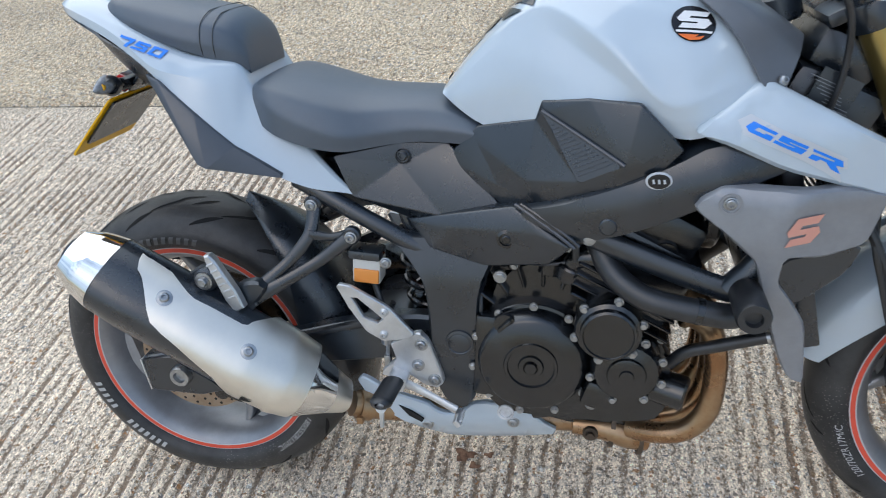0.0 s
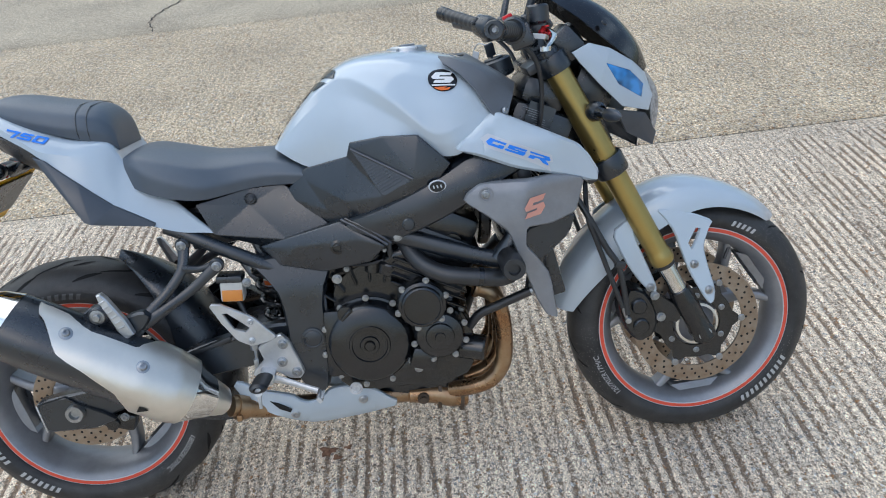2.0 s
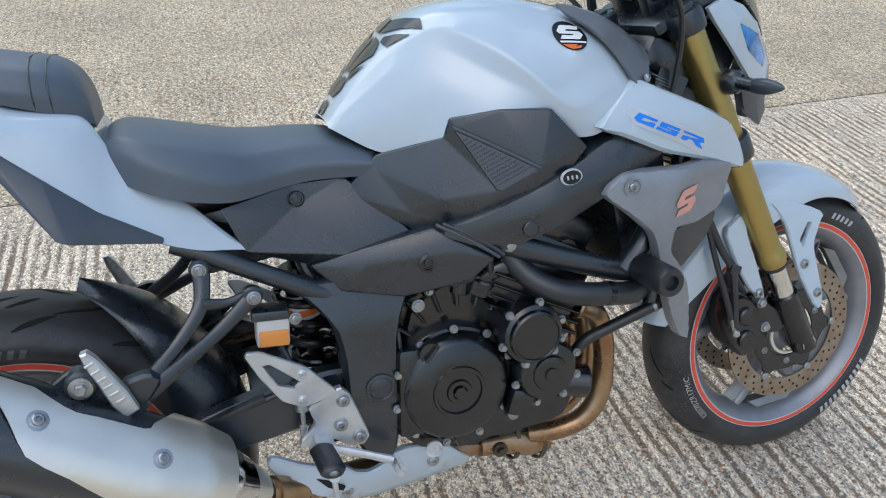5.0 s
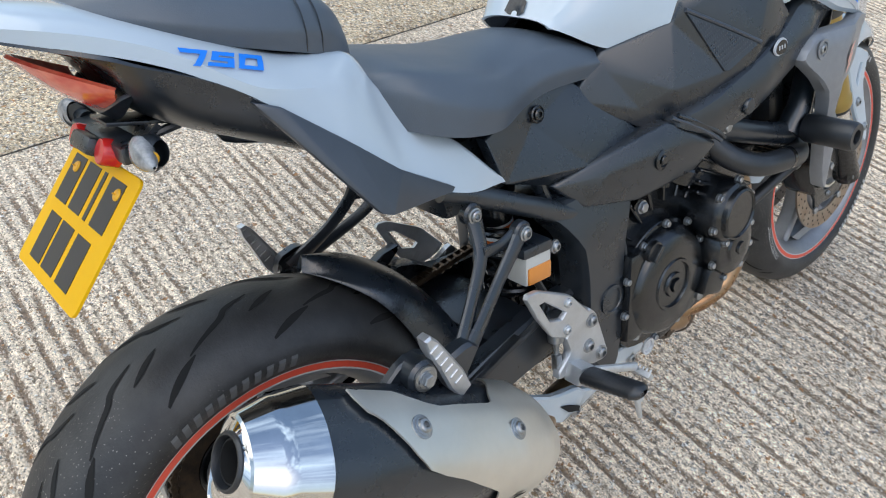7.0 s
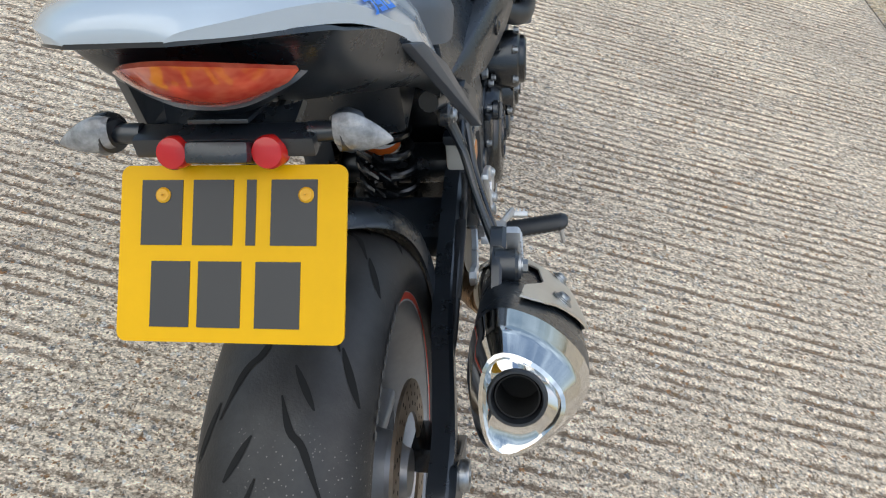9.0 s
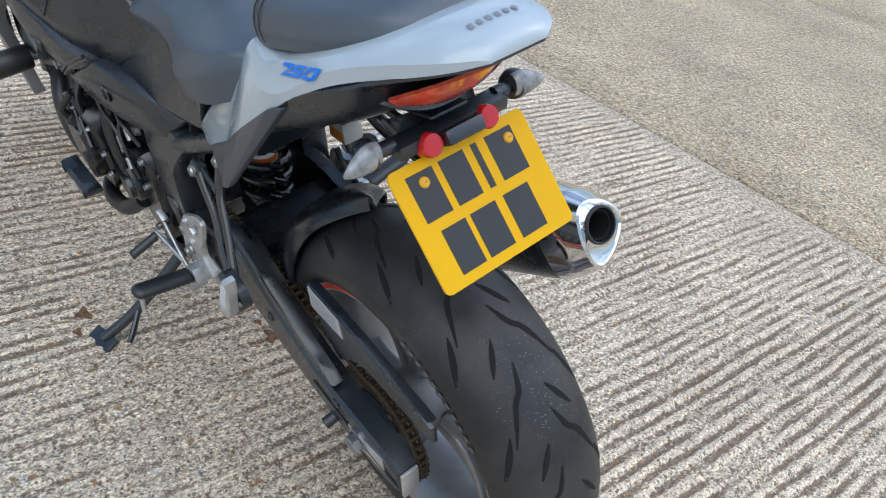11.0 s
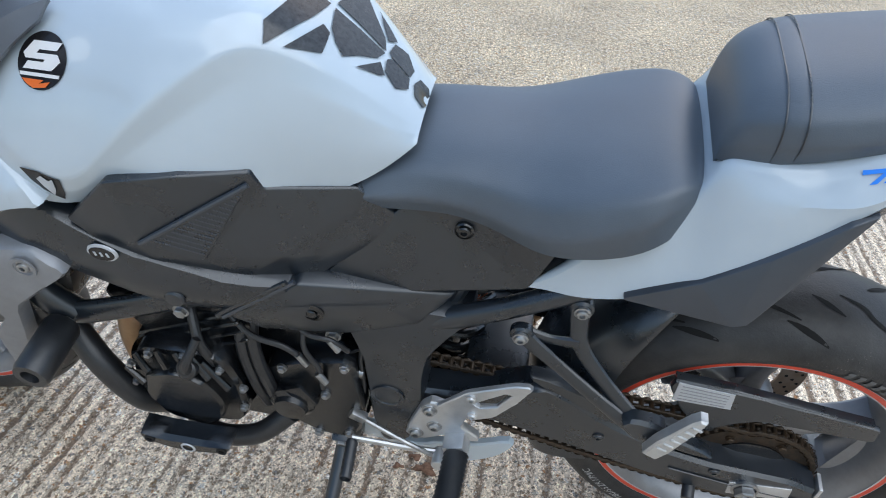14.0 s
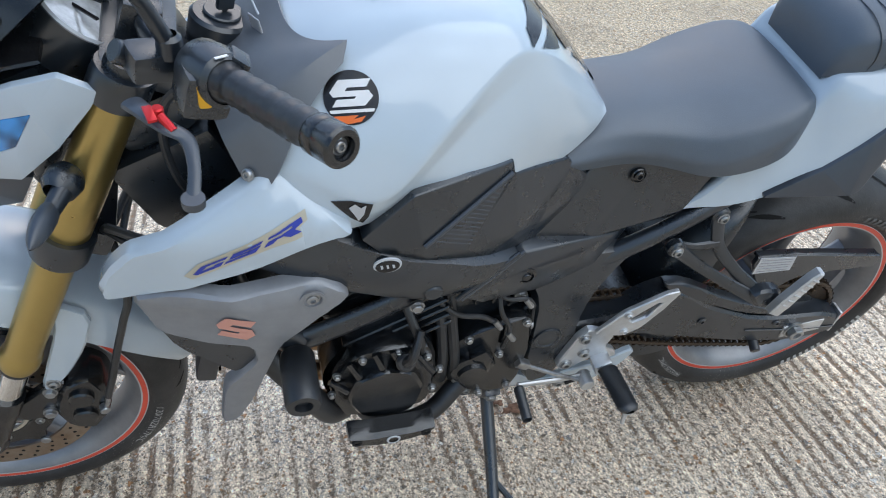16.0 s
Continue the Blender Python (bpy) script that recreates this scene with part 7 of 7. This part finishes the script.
for s in (-1, 1):
    y = s * .102
    leg = part("fork_leg", lathe([(.0225, .212), (.0262, .214), (.0285, .222), (.0285, .238), (.0262, .244), (.0255, .252), (.0255, .44), (.0262, .47), (.0285, .50), (.0288, .60), (.0272, .64), (.0272, .735)], on_fork(0, y), FD, 32), GOLD, BIKE, "gold upside-down fork leg")
    part("stanchion", tube([on_fork(.10, y), on_fork(.218, y)], .0205, 26, smooth=False), CHROME, leg, "chromed fork stanchion")
    part("dust_seal", lathe([(.0208, .204), (.0235, .204), (.0235, .212), (.0208, .213)], on_fork(0, y), FD, 26), HOSE, leg)
    foot = part("axle_lug", merge(tube([on_fork(.135, y), on_fork(.10, y), on_fork(.05, y), on_fork(-.005, s * .104)], [.0255, .0275, .026, .027], 20), cyl((1.45, s * .082, .292), (0, s, 0), .027, .040, 28, .004),
                                  plate(rounded([(1.315, .42), (1.35, .40), (1.40, .36), (1.40, .32), (1.345, .325), (1.325, .35), (1.318, .385)], .2, 1), .104, .016, .004, s)), ENGINE, leg, "dark cast axle lug")
    part("axle_end", lathe([(.016, 0), (.016, .005), (.0095, .006), (.0085, -.006), (0, -.006)], (1.45, s * .121, .292), (0, s, 0), 24), STEEL, foot, "hollow steel axle end")
    clp = part("front_caliper", merge(plate(rounded([(1.262, .40), (1.285, .425), (1.325, .405), (1.345, .34), (1.335, .30), (1.30, .285), (1.272, .31), (1.258, .355)], .22, 1), .112, .064, .008, s),
                                      *[cyl((x, s * .108, z), (0, s, 0), .0185, .012, 22, .003) for x, z in ((1.298, .378), (1.302, .328))]), ENGINE, BIKE, "black four-piston front brake caliper")
    for x, z in ((1.338, .397), (1.351, .342)):
        hexbolt((x, s * .106, z), (0, s, 0), .0085, .007, clp)
    part("banjo", merge(cyl((1.272, s * .112, .350), (-.3, s, 0), .0075, .014, 14), tube([(1.268, s * .118, .352), (1.262, s * .120, .368), (1.258, s * .119, .385)], .004, 8)), STEEL, clp)
    part("front_brake_line", tube([(1.258, s * .119, .383), (1.240, s * .118, .44), (1.222, s * .112, .50), (1.205, s * .112, .555), (1.19, s * .108, .61), (1.20, s * .06, .68)], .0058, 8), HOSE, BIKE, "black front brake hose")
    if s < 0:
        part("speed_sensor_line", tube([(1.268, -.120, .365), (1.262, -.119, .43), (1.252, -.118, .487), (1.228, -.115, .530), (1.195, -.110, .60), (1.17, -.10, .65)], .0072, 10), HOSE, BIKE, "black sensor cable")
        part("cable_clip", box((1.256, -.120, .488), (.024, .014, .016), (0, 20, 0), .003), HOSE, BIKE)
    # indicators beside the headlamp
    ind = part("indicator", merge(lathe([(.0, -.016), (.018, -.016), (.022, -.006), (.020, .010), (.013, .018)], (1.215, s * .135, .842), (.35, s * .8, 0), 24), tube([(1.215, s * .15, .842), (1.225, s * .175, .838)], [.012, .010], 14)), PLASTIC, BIKE, "black front indicator on a short stalk")
    rows = []
    for t, w in ((0, .011), (.015, .014), (.035, .012), (.052, .006), (.058, .001)):
        c = Vector((1.226 + t * .25, s * (.172 + t), .838))
        rows.append([c + Vector((w * math.cos(q), 0, w * 1.1 * math.sin(q))) for q in [2 * math.pi * k / 12 for k in range(13)]])
    part("indicator_lens", sheet(rows, mirror=False, sub=1), GREYPL, ind)

# front mudguard
GUARD = [(168, .345, .052, .022), (158, .350, .074, .040), (145, .349, .086, .056), (130, .350, .092, .062), (115, .353, .095, .062), (102, .357, .096, .056), (94, .358, .094, .048), (84, .352, .088, .036), (72, .341, .078, .026), (60, .331, .062, .018), (51, .322, .040, .010), (47, .317, .018, .004)]
rows = []
for a, r, w, d in GUARD:
    c, q = math.cos(radians(a)), math.sin(radians(a))
    rows.append([(F_AX[0] + rr * c, y, F_AX[2] + rr * q) for y, rr in ((0, r), (w * .45, r - .004), (w * .82, r - .018), (w, r - .022 - d * .4), (w * 1.02, r - .022 - d))])
fender = part("front_mudguard", sheet(rows, thick=.004, sub=2, crease=(2,)), WHITE, BIKE, "pearl white front mudguard", sharp=60)
LEG_A = [(1.352, .598), (1.376, .600), (1.440, .580), (1.480, .560), (1.469, .542), (1.456, .510), (1.455, .492), (1.466, .440), (1.476, .400), (1.472, .372), (1.460, .367), (1.448, .385), (1.420, .441), (1.402, .496), (1.388, .546), (1.366, .580)]
LEG_B = [(1.245, .560), (1.268, .495), (1.300, .440), (1.325, .410), (1.340, .405), (1.345, .416), (1.325, .470), (1.30, .535), (1.29, .59)]
SLIT = [(1.420, .515), (1.440, .547), (1.448, .545), (1.438, .520), (1.425, .498)]
for s in (-1, 1):
    la = part("guard_stay", plate(rounded(LEG_A, .2, 1), lambda x, z: .100 + .13 * max(0, .575 - z) - .25 * max(0, z - .575), .010, .003, s, holes=[SLIT], grid=.02), WHITE, fender, "white mudguard stay")
    for x, z in ((1.429, .465), (1.460, .401)):
        bolt((x, s * (.100 + .13 * (.575 - z)), z), (0, s, 0), .0085, .005, la)
    lb = part("guard_stay", plate(rounded(LEG_B, .2, 1), lambda x, z: .108 - .10 * max(0, z - .5), .010, .003, s), WHITE, fender, "white mudguard stay")
    bolt((1.328, s * .108, .420), (0, s, 0), .0085, .006, lb)

# headlamp cowl
COWL_PTS = {"rear": (1.176, .112, .966), "rear_top": (1.215, .104, .982), "top": (1.262, .094, .966), "top_front": (1.318, .066, .932), "nose": (1.352, .040, .902), "lamp_a": (1.250, .103, .936), "lamp_b": (1.306, .083, .914), "lamp_c": (1.341, .062, .880),
            "lamp_d": (1.334, .068, .852), "lamp_e": (1.278, .094, .888), "low_rear": (1.190, .112, .945), "low_a": (1.232, .110, .894), "low_b": (1.284, .094, .840), "low_c": (1.352, .058, .820), "lens_edge": (1.366, .048, .850)}
COWL_FACES = ("rear rear_top lamp_a low_rear", "rear_top top lamp_a", "top top_front lamp_b lamp_a", "top_front nose lamp_c lamp_b", "nose lens_edge lamp_c", "lens_edge low_c lamp_d lamp_c", "low_c low_b lamp_e lamp_d", "low_b low_a lamp_a lamp_e", "low_a low_rear lamp_a")
CHIN_PTS = {"a": (1.270, .088, .834), "b": (1.345, .058, .816), "c": (1.376, .034, .766), "d": (1.368, .030, .736), "e": (1.298, .068, .778), "f": (1.330, .060, .790)}
CHIN_FACES = ("a b f", "b c f", "c d f", "d e f", "e a f")
cowl_top = part("headlamp_cowl", sheet([[(1.205, 0, .990), (1.205, .06, .989), (1.208, .104, .980)], [(1.258, 0, .978), (1.258, .06, .975), (1.260, .094, .965)], [(1.325, 0, .944), (1.322, .04, .940), (1.318, .066, .931)], [(1.362, 0, .908), (1.359, .02, .906), (1.352, .040, .901)]], thick=.005, sub=2), SMOKE, BIKE, "headlamp cowl with white sides and a black crown")
for s in (-1, 1):
    # the bars are turned a little to the left, so that side sits further back
    COWL = COWL_PTS if s < 0 else {k: (p[0] - .022, p[1] + .016, p[2] - .012) for k, p in COWL_PTS.items()}
    CHIN = CHIN_PTS if s < 0 else {k: (p[0] - .018, p[1] + .014, p[2] - .010) for k, p in CHIN_PTS.items()}
    part("cowl_side", facets(COWL, COWL_FACES, .010, .0015, s), WHITE, cowl_top, "white headlamp side panel")
    part("cowl_chin", facets(CHIN, CHIN_FACES, .010, .0015, s), GREYPL, cowl_top, "grey plastic chin panel")
    side_lamp = part("side_lamp", facets({k: COWL[k] for k in ("lamp_a", "lamp_b", "lamp_c", "lamp_d", "lamp_e")}, ("lamp_a lamp_b lamp_e", "lamp_b lamp_c lamp_d lamp_e"), .006, .001, s), LENSBLUE, cowl_top, "blue-tinted lamp glass")
part("headlamp_lens", sheet([[(1.362, 0, .908), (1.359, .02, .906), (1.352, .040, .901)], [(1.388, 0, .875), (1.382, .025, .873), (1.366, .047, .860)], [(1.397, 0, .836), (1.389, .030, .835), (1.356, .058, .826)], [(1.391, 0, .785), (1.384, .024, .786), (1.365, .044, .792)], [(1.372, 0, .745), (1.370, .016, .745), (1.366, .030, .748)]], thick=.004, sub=2), CLEAR, BIKE, "clear headlamp lens")
part("headlamp_shell", box((1.235, 0, .885), (.10, .13, .11), (0, 25, 0), .03), PLASTIC, BIKE, "black headlamp shell")
screen_rows = [[(1.155, 0, 1.105), (1.15, .05, 1.098), (1.140, .088, 1.078)], [(1.225, 0, 1.088), (1.22, .05, 1.080), (1.200, .098, 1.035)], [(1.300, 0, 1.040), (1.295, .045, 1.030), (1.262, .096, .975)], [(1.352, 0, .972), (1.346, .040, .962), (1.312, .074, .938)], [(1.368, 0, .918), (1.362, .024, .914), (1.350, .042, .906)]]
screen = part("fly_screen", sheet(screen_rows, thick=.003, sub=2), SMOKE, BIKE, "dark smoked fly screen")
for s in (-1, 1):
    part("screen_grommet", lathe([(.007, 0), (.006, .003), (0, .004)], (1.253, s * .088, 1.018), (.4, s * .6, .6), 16), HOSE, screen)
gauge = part("rev_counter", merge(lathe([(.0, -.05), (.046, -.05), (.052, -.01), (.052, .006), (.048, .009), (.046, .006)], (1.172, .030, .985), (-.62, 0, .75), 36)), PLASTIC, BIKE, "round black rev counter")
part("gauge_rim", lathe([(.045, .005), (.049, .010), (.052, .005)], (1.172, .030, .985), (-.62, 0, .75), 36), LABEL, gauge)
part("gauge_face", lathe([(0, .0045), (.045, .0045)], (1.172, .030, .985), (-.62, 0, .75), 36), GLASS, gauge, "pale dial under glass")
part("gauge_needle", box((1.167, .036, .9945), (.004, .05, .002), (0, 0, 40), 0), BLACKINK, gauge)
part("clock_box", box((1.176, -.05, .985), (.05, .09, .07), (0, -40, 0), .012), PLASTIC, gauge)

# handlebar
bar = part("handlebar", tube([(.985, -.32, 1.030), (1.03, -.22, 1.018), (1.088, -.12, 1.002), (1.105, -.05, .992), (1.105, .05, .992), (1.088, .12, 1.002), (1.03, .22, 1.025), (.975, .32, 1.045)], .0115, 14), SATIN, BIKE, "black tapered handlebar")
for y in (-.045, .045):
    part("bar_clamp", merge(box((1.112, y, .985), (.042, .030, .05), (0, -20, 0), .006)), SATIN, bar)
for s in (-1, 1):
    z1, z0 = (1.036, 1.028) if s < 0 else (1.072, 1.036)
    x1, x0 = (.985, 1.035) if s < 0 else (.950, 1.026)
    a, b = Vector((x0, s * .235, z0)), Vector((x1, s * .372, z1))
    rows = []
    d = (b - a).normalized()
    u = d.cross(Vector((0, 0, 1))).normalized()
    w = u.cross(d)
    for k in range(29):
        t = k / 28
        rr = .0158 + (.0012 if k % 4 < 2 else 0) + (.004 if k == 0 else 0)
        c = a.lerp(b, t * .86)
        rows.append([c + u * (rr * math.cos(q)) + w * (rr * math.sin(q)) for q in [2 * math.pi * j / 18 for j in range(19)]])
    grip = part("grip", sheet(rows, mirror=False, sub=0), HOSE, bar, "ribbed black rubber grip", sharp=60)
    part("bar_end", lathe([(.0165, 0), (.0178, .002), (.0178, .012), (.0168, .014), (.0178, .016), (.0178, .034), (.0155, .037), (.0105, .037), (.0095, .030), (0, .030)], a.lerp(b, .85), d, 28), ENGINE, bar, "glossy black bar-end weight")
    bolt(a.lerp(b, .85) + d * .030, d, .006, .004, bar)
    sg = part("switchgear", merge(lathe([(.0, -.006), (.024, -.006), (.028, 0), (.029, .022), (.026, .044), (.021, .048)], a - d * .046, d, 24), box(tuple(a - d * .022 + Vector((.012, 0, -.012))), (.046, .05, .046), (0, -15, 12 * s), .010)), PLASTIC, bar, "black switch housing")
    if s > 0:
        part("horn_button", box(tuple(a + d * .002 + Vector((.022, .002, -.010))), (.012, .012, .024), (10, 0, 0), .003), YBUTTON, sg, "yellow rocker button")
        part("beam_switch", box(tuple(a - d * .02 + Vector((-.022, 0, .016))), (.020, .022, .010), (0, -40, 0), .003), PLASTIC, sg)
        part("switch_mark", box(tuple(a - d * .014 + Vector((-.004, .010, .0285))), (.012, .003, .0008), (0, 0, 20), 0), WHITEINK, sg)
    else:
        part("kill_switch", box(tuple(a - d * .02 + Vector((-.012, 0, .026))), (.020, .016, .010), (0, -20, 0), .003), REDANO, sg, "red kill switch")
    # levers
    mc = part("lever_clamp", merge(box(tuple(a - d * .075 + Vector((.03, 0, .0))), (.050, .040, .030), (0, -10, 20 * s), .007), cyl(tuple(a - d * .09 + Vector((.035, 0, -.004))), (.5, s * .2, .4), .012, .03, 16)), SATIN, bar)
    p0 = a - d * .050 + Vector((.056, 0, -.004))
    if s < 0:
        run = [p0, p0 + Vector((.004, -.03, -.006)), p0 + Vector((.002, -.060, -.012)), p0 + Vector((-.014, -.100, -.022)), p0 + Vector((-.026, -.120, -.030))]
    else:
        p0 = Vector((1.090, .264, 1.030))
        run = [Vector((1.110, .234, 1.018)), Vector((1.098, .258, 1.026)), Vector((1.080, .280, 1.025)), Vector((1.064, .292, 1.020)), Vector((1.060, .318, 1.012)), Vector((1.063, .348, 1.000))]
    lev = part("clutch_lever" if s > 0 else "brake_lever", merge(tube(run, [.0105, .0095, .0085, .0070, .0055, .006], 12, flat=.5, flat_axis=(0, 0, 1)), lathe([(.010, -.004), (.010, .004), (0, .004)], run[-1], (0, 0, 1), 16)), GREYPL if s > 0 else CHROME, bar, "grey short clutch lever" if s > 0 else "polished front brake lever")
    if s > 0:
        for k in range(3):
            # dark discs on the solid lever, for the shade of its holes
            part("lever_hole", cyl(tuple(run[1].lerp(run[3], .15 + .28 * k) + Vector((0, 0, .0045))), (0, 0, 1), .0032, .003, 12), DARK, lev)
    part("lever_adjuster", merge(cyl(p0 + Vector((-.004, s * .004, -.010)), (0, 0, 1), .0055, .018, 16), box(tuple(p0 + Vector((.002, s * .012, .007))), (.008, .022, .003), (0, 0, 15 * s), .001), tube([p0 + Vector((-.006, s * .010, .003)), p0 + Vector((-.016, s * .022, -.005))], .0042, 10)), REDANO, lev, "red anodised lever adjuster")
    # mirrors
    m0 = a - d * .07 + Vector((.015, 0, .016))
    mir = part("mirror", merge(lathe([(.014, -.008), (.012, .010), (.008, .014)], m0, (0, 0, 1), 18), tube([m0, m0 + Vector((.02, s * .012, .06)), m0 + Vector((.045, s * .05, .125))], [.009, .0075, .0075], 12),
                               sheet([[m0 + Vector((.045 + dx * .2, s * .075, .15)) + Vector((dx, s * r * 1.55 * math.cos(q), r * .8 * math.sin(q))) for q in [2 * math.pi * j / 18 for j in range(19)]] for dx, r in ((.034, .004), (.030, .028), (.012, .043), (-.004, .046))], mirror=False, sub=1)), PLASTIC, bar, "black oval mirror")
    part("mirror_glass", lathe([(0, 0), (.043, 0)], (0, 0, 0), (-1, 0, 0), 32), CHROME, mir)
    g = mir.children[0]
    for v in g.data.vertices:
        v.co = Vector((0, v.co.y * 1.55, v.co.z * .8)) + m0 + Vector((.042, s * .075, .15))
part("brake_fluid_pot", merge(cyl((1.095, -.185, 1.035), (0, 0, 1), .022, .036, 22, .004)), PLASTIC, bar)
part("lever_badge", box((1.085, -.215, 1.012), (.034, .003, .010), (0, 10, -14), .001, 1), LABEL, bar)
for s in (-1, 1):
    part("bar_cable", tube([(1.045, s * .19, 1.015), (1.09, s * .16, .96), (1.10, s * .14, .88), (1.08, s * .13, .80), (1.02, s * .12, .76)], .005, 8), HOSE, BIKE, "black control cable")
